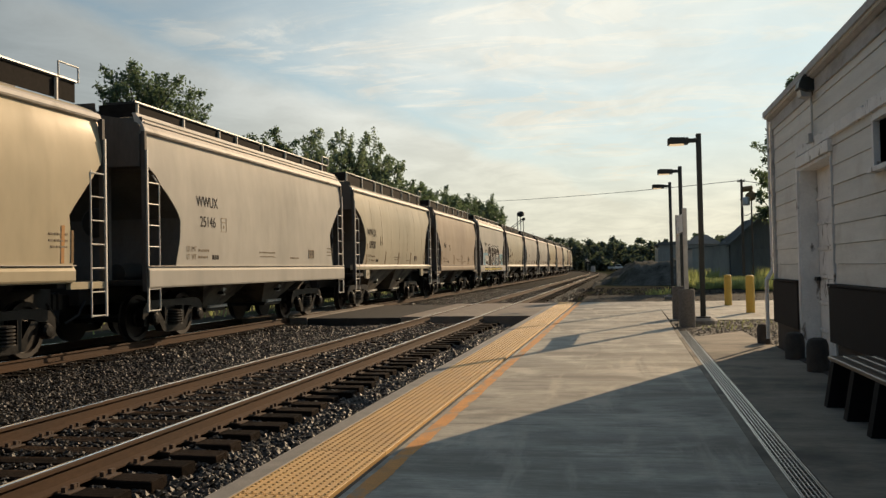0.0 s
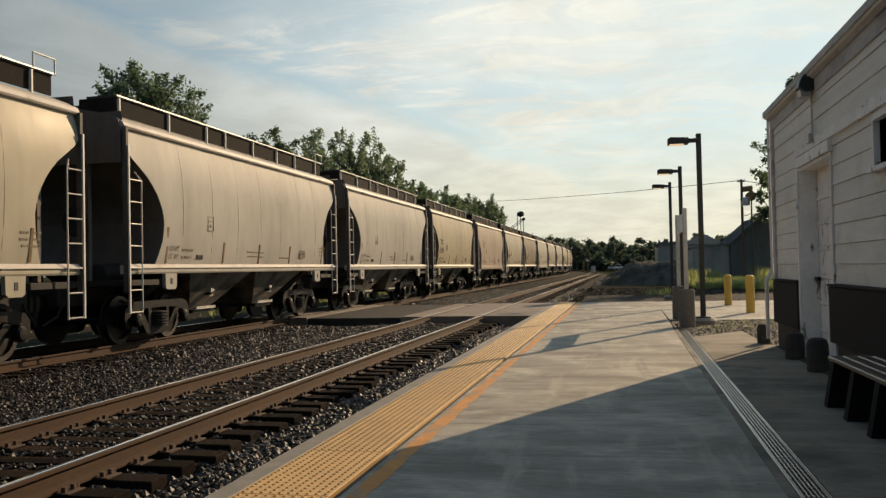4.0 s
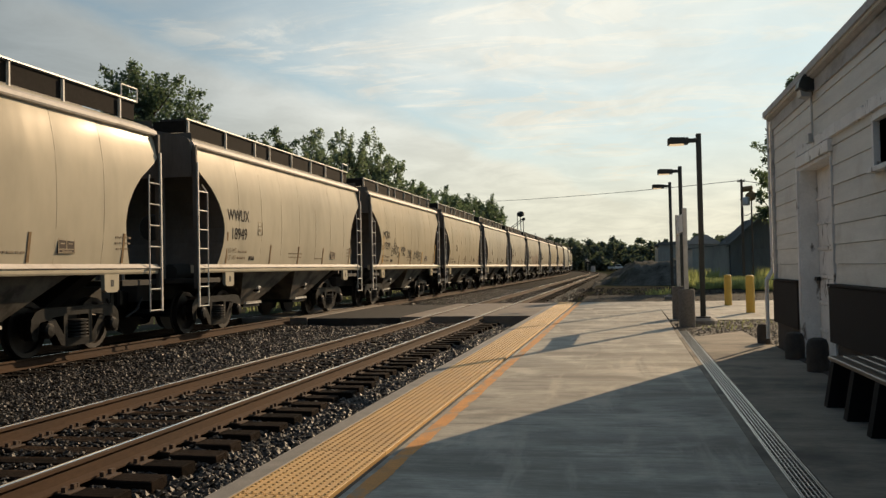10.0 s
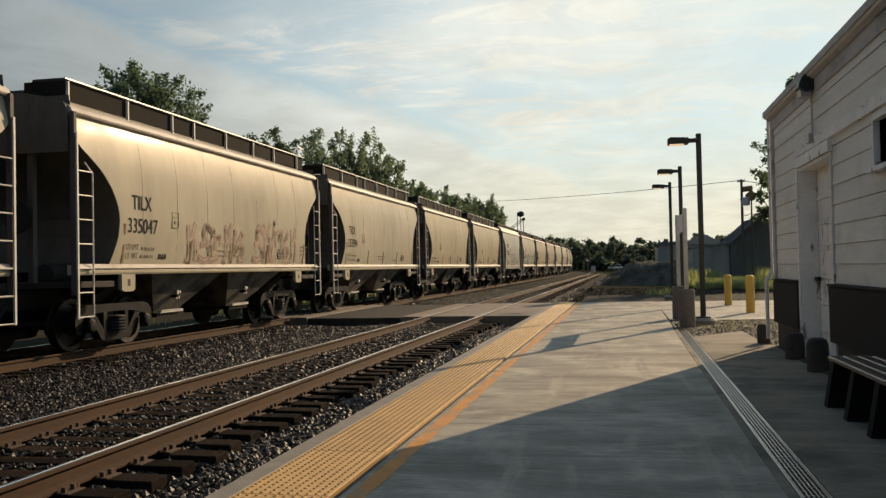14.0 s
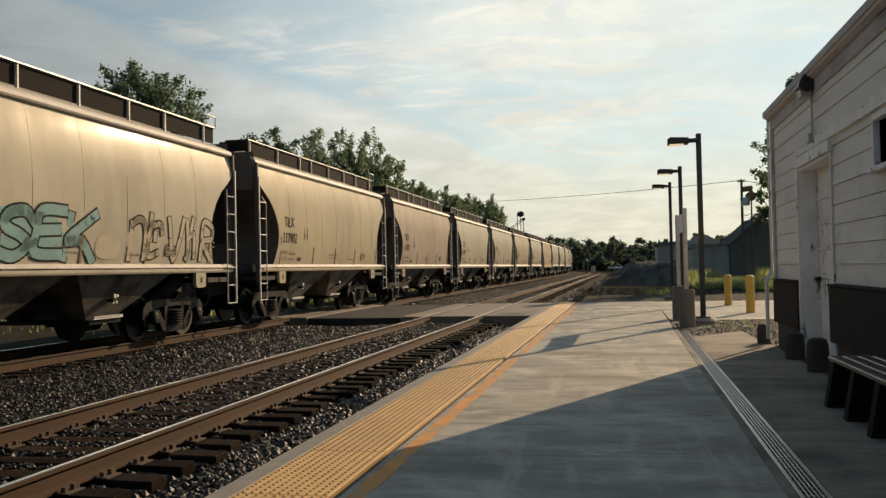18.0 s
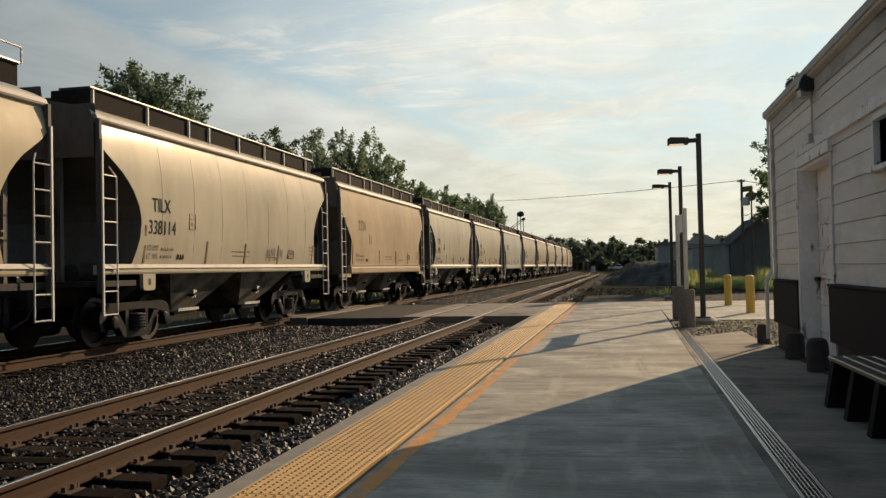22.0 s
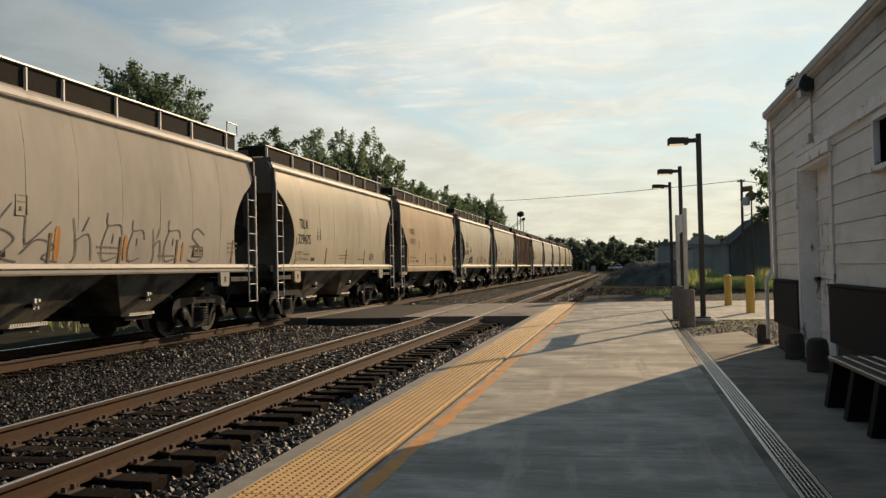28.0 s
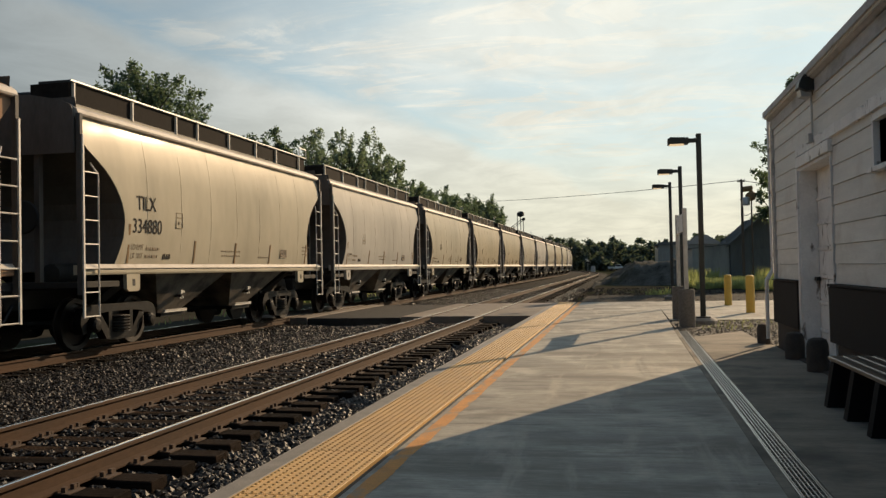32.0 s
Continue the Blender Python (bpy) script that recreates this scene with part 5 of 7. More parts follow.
def tree(x, y, h, spread, seed, mat="leaf_a", dense=1.0, leaf=0.115, label="broad green deciduous tree with an uneven crown", low=0.3, ground_z=-0.5, core=5, lift=1.0):
    """A trunk with limbs, and tufts of leaves that point out and up, so the outline is feathery."""
    rng = np.random.default_rng(seed)
    t = thing("tree", label, "tree", pose(x, y, ground_z))
    g = Geo()
    bend = rng.uniform(-0.05, 0.05, 2) * h
    trunk = [Vector((bend[0] * f * f, bend[1] * f * f, h * (-0.03 + 0.80 * f))) for f in (0, 0.2, 0.4, 0.6, 0.8, 1.0)]
    r0 = 0.022 * h
    for i, (a, b) in enumerate(zip(trunk, trunk[1:])):
        g.tube(a, b, r0 * (1 - 0.17 * i), r0 * (1 - 0.17 * (i + 1)), 8)
    pts = []
    mid = np.array((bend[0] * 0.4, bend[1] * 0.4, h * (0.5 + 0.45 * low)))
    half = np.array((spread, spread, h * 0.58 * (1 - low))) * 1.12
    phase = rng.uniform(0, 50)
    for i in range(150):
        d = rng.normal(size=3)
        d /= np.linalg.norm(d)
        if d[2] < -0.75:
            continue
        lump = 0.86 + 0.42 * noise.noise((d[0] * 2.2 + phase, d[1] * 2.2, d[2] * 2.2))
        f = rng.uniform(0.10, 1.0) ** 0.55 * lump
        tip = mid + d * half * f
        out = np.array((d[0] * 0.9, d[1] * 0.9, 0.35 * d[2] + rng.uniform(0.25, 0.95) * lift))
        out += rng.normal(size=3) * 0.35
        out /= np.linalg.norm(out)
        ln = spread * rng.uniform(0.13, 0.30) * (0.7 + 0.5 * f)
        m = int(170 * dense * rng.uniform(0.6, 1.3))
        u = rng.uniform(-0.7, 1.0, (m, 1))
        pts.append(tip + out * ln * u + rng.normal(size=(m, 3)) * spread * (0.085 - 0.055 * np.abs(u)))
        if i % 3 == 0:
            z = min(max(tip[2] - h * rng.uniform(0.10, 0.30), h * 0.18), h * 0.76)
            q = z / (h * 0.80)
            at = Vector((bend[0] * q * q, bend[1] * q * q, z))
            end = Vector(tip + out * ln * 0.5)
            knee = at.lerp(end, 0.5) - Vector((0, 0, 0.05 * spread))
            g.tube(at, knee, r0 * 0.30, r0 * 0.18, 5)
            g.tube(knee, end, r0 * 0.18, r0 * 0.04, 5)
    for k in range(core):
        c = mid + rng.uniform(-0.42, 0.42, 3) * half
        pts.append(c + rng.normal(size=(int(420 * dense), 3)) * spread * np.array((0.17, 0.17, 0.13)))
    part("trunk", g, M["bark"], t, smooth=50)
    P = np.concatenate(pts)
    n = len(P)
    a = rng.normal(size=(n, 3))
    a /= np.linalg.norm(a, axis=1)[:, None]
    b = np.cross(a, rng.normal(size=(n, 3)))
    b /= np.linalg.norm(b, axis=1)[:, None]
    me = leaf_mesh("crown", P, a, b, leaf * rng.uniform(0.6, 1.4, (n, 1)))
    me.materials.append(M[mat])
    part("crown", me, None, t, "leafy crown with gaps")


# x, y, height, spread, seed, leaves, density, clumps in the core, sweep of the tufts
for row in ((-28.2, 48, 14.9, 3.3, 11, "leaf_c", 1.1, 6, 1.0), (-31.4, 49, 13.4, 1.2, 35, "leaf_b", 0.4, 0, 1.2), (-25.8, 57.5, 10.8, 1.5, 12, "leaf_b", 0.35, 0, 1.2), (-27.4, 64, 12.6, 2.7, 13, "leaf_c", 1.1, 16, 0.1), (-29.4, 69, 12.7, 3.2, 25, "leaf_c", 1.1, 16, 0.1),
            (-27.6, 75, 14.4, 2.9, 14, "leaf_b", 0.75, 2, 1.5), (-25.8, 80, 15.1, 2.9, 26, "leaf_b", 0.65, 1, 1.6), (-24.6, 84, 14.6, 2.7, 15, "leaf_b", 0.6, 1, 1.5), (-23.9, 88, 13.2, 2.5, 16, "leaf_b", 0.5, 0, 1.3), (-23.6, 94, 12.0, 2.6, 27, "leaf_a", 0.65, 1, 1.2),
            (-24.2, 102, 11.4, 3.0, 17, "leaf_a", 0.8, 4, 1.0), (-24.2, 110, 11.3, 3.2, 28, "leaf_a", 0.9, 6, 1.0), (-23.8, 119, 12.1, 3.6, 18, "leaf_a", 1.0, 6, 1.0), (-23.4, 128, 12.8, 3.8, 29, "leaf_c", 1.0, 8, 1.0), (-23.0, 138, 13.0, 3.8, 19, "leaf_c", 1.0, 8, 1.0),
            (-23.6, 150, 13.0, 4.2, 20, "leaf_a", 1.0, 8, 1.0), (-26, 170, 13.2, 4.8, 21, "leaf_a", 1.0, 8, 1.0), (-38, 62, 9.5, 4.0, 22, "leaf_c", 0.8, 5, 1.0),
            (-36, 100, 9.5, 4.5, 23, "leaf_c", 0.8, 5, 1.0), (-36, 80, 9.5, 4.5, 24, "leaf_c", 0.8, 5, 1.0)):
    tree(*row[:6], dense=row[6], core=row[7], lift=row[8], leaf=0.085 + 0.0005 * row[1])
tree(10.75, 59.0, 12.1, 2.2, 33, "leaf_a", 0.7, ground_z=-0.1, low=0.12, label="dark green tree rising behind the station building", core=5)
tree(15.4, 85, 11.6, 2.6, 31, "leaf_c", 0.8, ground_z=-0.1, low=0.05, label="dark tree standing beside the barn")
tree(8.3, 97, 4.9, 1.6, 32, "leaf_a", 0.8, ground_z=-0.1, low=0.05, label="rounded bush rising behind the outbuilding", core=8)


def far_woods():
    rng = np.random.default_rng(77)
    blobs = []
    for i in range(3200):
        f = rng.uniform(0, 1)
        x = -75 + 230 * f
        y = rng.uniform(262, 330) + 0.25 * abs(x)
        h = 8.6 + 2.2 * noise.noise((x * 0.07, 3, 1)) + 1.4 * noise.noise((x * 0.22, 5, 1)) + rng.uniform(-1.6, 1.2)
        blobs.append(((x, y, h * rng.uniform(0.05, 0.95)), rng.uniform(0.7, 1.7)))
    me = leaf_cloud(rng, blobs, 70, 0.50)
    me.materials.append(M["leaf_far"])
    tagged(new("far_woods", me), "hazy dark green line of woods on the horizon", "woods", "", "stuff")


far_woods()


# ---- the train ----
HALF = 5.735          # half length over the corner posts
CUT = {
    "round": [(1.40, 0.96), (1.55, 1.03), (1.75, 1.12), (2.0, 1.20), (2.32, 1.23), (2.6, 1.14), (2.9, 0.93), (3.15, 0.64), (3.4, 0.23), (3.55, 0.04), (4.4, 0.02)],
    "flat": [(1.10, 1.00), (1.5, 1.04), (2.0, 1.20), (2.44, 1.24), (2.8, 0.86), (3.05, 0.50), (3.26, 0.30), (3.29, 0.09), (3.9, 0.04), (4.4, 0.02)],
    "angled": [(1.20, 0.92), (1.48, 0.92), (2.31, 1.03), (3.20, 0.13), (3.25, 0.06), (3.9, 0.02), (4.4, 0.02)],
    "tapered": [(1.20, 1.14), (1.56, 1.14), (1.97, 1.36), (2.74, 1.42), (3.37, 0.92), (3.40, 0.76), (3.57, 0.60), (3.66, 0.36), (3.90, 0.32), (4.4, 0.30)],
    "rib": [(1.40, 1.00), (2.73, 1.00), (3.85, 0.06), (4.4, 0.02)],
}
SIDE = {
    "round": [(1.40, 1.50), (1.6, 1.545), (2.0, 1.595), (2.4, 1.615), (2.8, 1.615), (3.1, 1.604), (3.3, 1.588), (3.5, 1.560), (3.7, 1.524), (3.85, 1.492), (4.0, 1.455)],
    "flat": [(1.10, 1.60), (2.0, 1.615), (2.8, 1.60), (3.4, 1.57), (3.8, 1.53), (4.0, 1.50)],
    "angled": [(1.20, 1.58), (1.6, 1.60), (2.4, 1.615), (3.0, 1.60), (3.5, 1.55), (3.8, 1.50), (4.0, 1.45)],
    "tapered": [(1.20, 1.58), (1.6, 1.60), (2.4, 1.615), (3.0, 1.60), (3.5, 1.55), (3.8, 1.50), (4.0, 1.45)],
    "rib": [(1.40, 1.50), (4.0, 1.50)],
}


def profile(kind, z):
    return lerp_table(SIDE[kind], z)


def truck_parts(car, y):
    """A two-axle bogie: bolster with sideframes, wheels and springs under it."""
    tk = part("truck", Geo().box(-0.95, 0.95, y - 0.2, y + 0.2, 0.48, 0.74, 0.03), M["truck"], car, "cast steel bogie with coil springs")
    arch = [(-1.17, 0.30), (-1.22, 0.48), (-1.20, 0.64), (-1.10, 0.75), (-0.92, 0.80), (0.92, 0.80), (1.10, 0.75), (1.20, 0.64), (1.22, 0.48), (1.17, 0.30), (1.04, 0.30), (1.06, 0.48), (0.98, 0.58), (0.80, 0.60), (0.66, 0.64), (0.42, 0.66), (-0.42, 0.66), (-0.66, 0.64), (-0.80, 0.60), (-0.98, 0.58), (-1.06, 0.48), (-1.04, 0.30)]
    belly = [(-0.80, 0.60), (-0.62, 0.62), (-0.34, 0.28), (0.34, 0.28), (0.62, 0.62), (0.80, 0.60), (0.46, 0.17), (0.30, 0.14), (-0.30, 0.14), (-0.46, 0.17)]
    for s in (-1, 1):
        g = Geo()
        x0, x1 = sorted((s * 0.93, s * 1.09))
        for poly in (arch, belly):
            g.prism([(a + y, b) for a, b in poly], "x", x0, x1)
        for a in (-0.34, 0.34):
            g.box(x0, x1, y + a - 0.05, y + a + 0.05, 0.26, 0.67)
        for a in (-0.89, 0.89):
            g.lathe([(0.13, 0.0), (0.13, 0.10), (0.09, 0.13), (0.01, 0.135)], 10, (x1 if s > 0 else x0 - 0.13, y + a, 0.44), "x")
        part("sideframe", g, M["truck"], tk)
        sp = Geo()
        for a in (0.0,):
            prof = [(0.05, 0.27)]
            for i in range(6):
                z = 0.28 + i * 0.055
                prof += [(0.20, z), (0.20, z + 0.022), (0.15, z + 0.03)]
            sp.lathe(prof, 12, (s * 1.04, y + a, 0))
        part("spring", sp, M["spring"], tk, "coil spring nest")
        for a in (-0.89, 0.89):
            w = s * 0.715
            prof = [(0.10, -0.09), (0.16, -0.07), (0.17, -0.02), (0.36, -0.01), (0.38, -0.06), (0.46, -0.065), (0.457, 0.04), (0.485, 0.055), (0.485, 0.075), (0.38, 0.07), (0.10, 0.08)]
            ob = part("wheel", Geo().lathe([(r, -s * h) for r, h in prof], 20, (0, 0, 0), "x"), M["wheel"], tk, smooth=30)
            ob.matrix_parent_inverse = Matrix.Translation((w, y + a, 0.46))
    for a in (-0.89, 0.89):
        part("axle", Geo().tube((-0.95, y + a, 0.46), (0.95, y + a, 0.46), 0.085, 0.085, 8), M["wheel"], tk)


def side_sheet(kind, s, paint_mat, z0, z1, car):
    g = Geo()
    nz, ny = 18, 84 if kind == "round" else 30
    for j in range(nz + 1):
        z = z0 + (z1 - z0) * j / nz
        e = HALF - lerp_table(CUT[kind], z)
        for i in range(ny + 1):
            y = -e + 2 * e * i / ny
            dent = 0.004 * abs(math.sin(math.pi * (y + 3.77) / 1.27)) - 0.003 + 0.003 * noise.noise((y * 0.9, z * 0.8, 3.0)) if kind == "round" else 0.004 * noise.noise((y * 0.55, z * 0.7, 7.0))
            if kind == "rib":
                dent = 0.0
            g.v.append((s * (profile(kind, z) + dent), y, z))
    n = len(g.v)
    g.f = [(j * (ny + 1) + i, j * (ny + 1) + i + 1, (j + 1) * (ny + 1) + i + 1, (j + 1) * (ny + 1) + i) for j in range(nz) for i in range(ny)]
    # inner skin, 12 mm in, closed round the rim
    g.v += [(x - s * 0.012, y, z) for x, y, z in g.v]
    g.f += [tuple(n + q for q in reversed(f)) for f in g.f]
    w = ny + 1
    rim = [i for i in range(w)] + [j * w + ny for j in range(1, nz + 1)] + [nz * w + i for i in range(ny - 1, -1, -1)] + [j * w for j in range(nz - 1, 0, -1)]
    g.f += [(a, b, n + b, n + a) for a, b in zip(rim, rim[1:] + rim[:1])]
    g.m = [0] * len(g.f)
    return part("side_sheet", g, paint_mat, car, smooth=30)


def end_sheet(kind, s, z0, z1, car):
    """The sloping end of the hopper body, following the cut of the sides."""
    g = Geo()
    zs = [z0] + [z for z, _ in CUT[kind] if z0 < z < z1] + [z1]
    for z in zs:
        y = s * (HALF - lerp_table(CUT[kind], z) - 0.015)
        x = profile(kind, min(z, 4.0)) - 0.015
        g.v += [(-x, y, z), (x, y, z)]
    n = len(g.v)
    g.v += [(x, y - s * 0.02, z) for x, y, z in g.v]
    for o in (0, n):
        g.f += [(o + 2 * k, o + 2 * k + 1, o + 2 * k + 3, o + 2 * k + 2) for k in range(len(zs) - 1)]
    g.m = [0] * len(g.f)
    # dark tone stands for the shade on this end, turned from the sun
    return part("end_sheet", g, M["end"], car, "sloping end sheet coloured dark for its shade")


def ladder(x, y, dy, s, z0, z1, car, rungs, out=1):
    """Two rails and rungs on the side of a car, its lower stirrup included."""
    g = Geo()
    r = 0.015
    g.box(x - 0.012, x + 0.018, y - 0.020, y + 0.020, z0, z1 - 0.1)
    g.tube((x, y + dy, z0), (x, y + dy, z1 - 0.72), r, r, 6)
    g.tube((x, y + dy, z1 - 0.72), (x - 0.06, y + dy * 0.7, z1 - 0.55), r, r, 6)
    for i in range(rungs):
        z = z0 + 0.02 + i * 0.40
        if z < z1 - 0.70:
            g.tube((x, y, z), (x, y + dy, z), 0.013, 0.013, 5)
    part("ladder", g, M["ladder"], car, "pale steel ladder")


def hopper_car(kind, paint_mat):
    """A covered hopper car with its parts; rail tops at z 0, its length along y, centred."""
    car = thing("hopper_car", "covered hopper car", "freight car")
    z0 = {"flat": 1.10, "angled": 1.20, "tapered": 1.20}.get(kind, 1.40)
    top = 4.0
    for s in (-1, 1):
        side_sheet(kind, s, paint_mat, z0, top, car)
        end_sheet(kind, s, z0, 4.28, car)
        # top chord and eave
        part("top_chord", Geo().prism([(s * (profile(kind, top) - 0.03), 3.96), (s * (profile(kind, top) + 0.07), 3.975), (s * (profile(kind, top) + 0.085), 4.005), (s * (profile(kind, top) + 0.055), 4.075), (s * (profile(kind, top) - 0.06), 4.15)], "y", -HALF, HALF), M["eave"], car, "pale chalky roof eave")
        # side sill
        h0, h1 = {"flat": (1.06, 1.47), "angled": (1.22, 1.48), "tapered": (1.36, 1.48)}.get(kind, (1.33, 1.49))
        reach = HALF - {"angled": 0.90, "tapered": 1.13}.get(kind, 0.0)
        xs = profile(kind, h1)
        a, b = sorted((s * (xs - 0.10), s * (xs + 0.028)))
        sill = part("side_sill", Geo().prism([(s * (xs - 0.10), h0), (s * (xs + 0.020), h0), (s * (xs + 0.036), h0 + 0.03), (s * (xs + 0.036), h1 - 0.085), (s * (xs - 0.005), h1 + 0.004), (s * (xs - 0.10), h1 + 0.004)], "y", -reach, reach), paint_mat, car)
        if kind in ("angled", "tapered", "flat"):
            a, b = sorted((s * (xs - 0.02), s * (xs + 0.05)))
            part("sill_flange", Geo().box(a, b, -reach, reach, h1 - 0.004, h1 + 0.010), M["eave"], sill)
            if kind in ("angled", "tapered"):
                for t in (-1, 1):
                    a, b = sorted((s * 1.50, s * 1.585))
                    c, d = sorted((t * (HALF + 0.02), t * (HALF - 0.98)))
                    part("corner_beam", Geo().box(a, b, c, d, 1.10, 1.215, 0.01), paint_mat, car)
        if kind not in ("flat", "angled", "tapered"):
            part("sill_flange", Geo().prism([(s * (xs - 0.02), h1 - 0.055), (s * (xs + 0.062), h1 - 0.055), (s * (xs + 0.062), h1 - 0.045), (s * (xs + 0.004), h1 + 0.022), (s * (xs - 0.02), h1 + 0.022)], "y", -HALF, HALF), M["eave"], sill)
            for t in (-1, 1):
                c = t * (HALF - 1.58)
                a, b = sorted((s * (xs - 0.05), s * (xs + 0.022)))
                part("jacking_pad", Geo().prism([(c - 0.22, h0), (c + 0.22, h0), (c + 0.21, 1.06), (c + 0.14, 1.02), (c - 0.14, 1.02), (c - 0.21, 1.06)], "x", a, b), paint_mat, sill)
                if s > 0:
                    # no opening is cut: a thin black plate stands for the hole's shade
                    part("pad_hole", Geo().box(b + 0.001, b + 0.006, c - 0.03, c + 0.05, 1.12, 1.24), M["black_iron"], sill)
        # running board with its posts
        rb = part("running_board", Geo().box(min(s * 0.62, s * 1.22), max(s * 0.62, s * 1.22), -HALF + 0.25, HALF - 0.25, 4.585, 4.625), M["black_iron"], car, "dark steel grating walkway")
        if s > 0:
            # added dark sheets: they stand for the shaded underside of the grating
            part("walk_skirt", Geo().box(1.165, 1.195, -HALF + 0.25, HALF - 0.25, 4.262, 4.584), M["skirt_shade"], rb, "added dark sheet standing for the shade under the roof walkway")
            part("walk_end", Geo().box(0.46, 1.164, -HALF + 0.253, -HALF + 0.277, 4.33, 4.584), M["skirt_shade"], rb)
        part("walk_edge", Geo().box(min(s * 1.22, s * 1.245), max(s * 1.22, s * 1.245), -HALF + 0.25, HALF - 0.25, 4.605, 4.63), M["galv"], rb)
        ys = (-5.40, -3.62, -1.98, -1.06, 0.48, 2.0, 3.3, 4.95) if s > 0 else (-5.4, 5.4)
        for y in ys:
            part("stanchion", Geo().box(min(s * 1.20, s * 1.25), max(s * 1.20, s * 1.25), y - 0.017, y + 0.017, 4.20, 4.58), M["ladder"], rb)
        for t in (-1, 1):
            e = t * (HALF - 0.02)
            ladder(s * 1.60, e, -t * 0.42, s, 0.62, 3.75, car, 9)
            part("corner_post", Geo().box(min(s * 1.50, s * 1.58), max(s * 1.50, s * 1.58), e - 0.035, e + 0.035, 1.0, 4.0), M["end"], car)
            # grab iron bent over the roof corner
            g = Geo().pipe([(s * 1.24, t * (HALF - 0.22), 4.60), (s * 1.24, t * (HALF - 0.22), 4.86), (s * 1.24, t * (HALF - 0.75), 4.86), (s * 1.24, t * (HALF - 0.75), 4.62)], 0.016)
            if t > 0:
                part("grab_iron", g, M["ladder"], car)
    # roof
    x = profile(kind, top)
    arc = [(-x - 0.0, 4.10), (-x + 0.05, 4.15), (-1.2, 4.23), (-0.7, 4.33), (0, 4.37), (0.7, 4.33), (1.2, 4.23), (x - 0.05, 4.15), (x, 4.10), (x - 0.1, 4.05), (-x + 0.1, 4.05)]
    part("roof", Geo().prism(arc, "y", -HALF + 0.02, HALF - 0.02), paint_mat, car, smooth=30)
    if kind == "flat":
        for s in (-1, 1):
            part("roof_shoulder", Geo().prism([(s * (x + 0.05), 4.08), (s * (x - 0.13), 4.36), (s * (x - 0.20), 4.36), (s * (x - 0.12), 4.08)], "y", -HALF + 0.03, HALF - 0.03), M["eave"], car, "pale sloping roof shoulder")
        for dz, dx in ((4.18, -0.005), (4.27, 0.055)):
            part("roof_ridge", Geo().tube((x - dx, -HALF + 0.1, dz), (x - dx, HALF - 0.1, dz), 0.022, 0.022, 6), paint_mat, car)
    # end plate in the same tone, its shade coloured in
    part("roof_end", Geo().prism([(a, b + 0.006) for a, b in arc[:9]] + [(1.49, 3.95), (1.49, 3.34), (-1.49, 3.34), (-1.49, 3.95)], "y", -HALF - 0.060, -HALF - 0.030), M["end"], car, "top of the car's end coloured dark for its shade")
    part("hatch_trough", Geo().box(-0.42, 0.42, -HALF + 0.7, HALF - 0.7, 4.36, 4.58, 0.03), M["black_iron"], car, "long dark roof hatch")
    # underframe
    part("centre_sill", Geo().box(-0.34, 0.34, -HALF - 0.25, HALF + 0.25, 0.76, 1.10, 0.02), M["under"], car)
    for s in (-1, 1):
        part("end_platform", Geo().box(-1.5, 1.5, min(s * HALF, s * (HALF - 1.2)), max(s * HALF, s * (HALF - 1.2)), 1.12, 1.22, 0.01), M["under"], car)
        g = Geo().box(-0.12, 0.12, min(s * (HALF + 0.2), s * (HALF + 0.66)), max(s * (HALF + 0.2), s * (HALF + 0.66)), 0.74, 0.98, 0.03)
        g.box(-0.17, 0.17, min(s * (HALF + 0.48), s * (HALF + 0.655)), max(s * (HALF + 0.48), s * (HALF + 0.655)), 0.70, 1.02, 0.04)
        part("coupler", g, M["truck"], car, "steel knuckle coupler")
        part("brake_hose", Geo().pipe([(0.35, s * (HALF + 0.1), 0.85), (0.36, s * (HALF + 0.3), 0.6), (0.25, s * (HALF + 0.55), 0.45)], 0.025), M["black_iron"], car)
        for x in (-0.75, 0.75):
            part("end_post", Geo().box(x - 0.05, x + 0.05, s * (HALF - 0.05) - 0.05, s * (HALF - 0.05) + 0.05, 1.22, 3.9), M["end"], car)
        part("bolster", Geo().prism([(-1.45, 1.40), (1.45, 1.40), (0.6, 0.80), (-0.6, 0.80)], "y", s * 3.85 - 0.2, s * 3.85 + 0.2), M["under"], car)
        truck_parts(car, s * 3.85)
    part("brake_wheel", Geo().lathe([(0.26, -0.02), (0.28, 0.0), (0.26, 0.02), (0.2, 0.01), (0.05, 0.02)], 18, (0.6, -HALF - 0.12, 2.3), "y"), M["black_iron"], car)
    part("air_tank", Geo().lathe([(0.05, -0.55), (0.18, -0.5), (0.2, 0.0), (0.18, 0.5), (0.05, 0.55)], 12, (0.75, -4.9, 1.35), "y"), M["under"], car, smooth=40)
    # hopper bays
    for c in (-1.65, 1.65):
        g = Geo()
        zt, zb = 1.38, 0.52
        vs = [(-1.45, c - 1.58, zt), (1.45, c - 1.58, zt), (1.45, c + 1.58, zt), (-1.45, c + 1.58, zt), (-0.80, c - 0.42, zb), (0.80, c - 0.42, zb), (0.80, c + 0.42, zb), (-0.80, c + 0.42, zb)]
        g.add(vs, [(0, 1, 2, 3), (7, 6, 5, 4), (0, 4, 5, 1), (1, 5, 6, 2), (2, 6, 7, 3), (3, 7, 4, 0)])
        bay = part("hopper_bay", g, M["bay"], car, "grimy grey discharge hopper")
        part("gate", Geo().box(-0.92, 0.92, c - 0.50, c + 0.50, 0.44, 0.518, 0.01), M["truck"], bay)
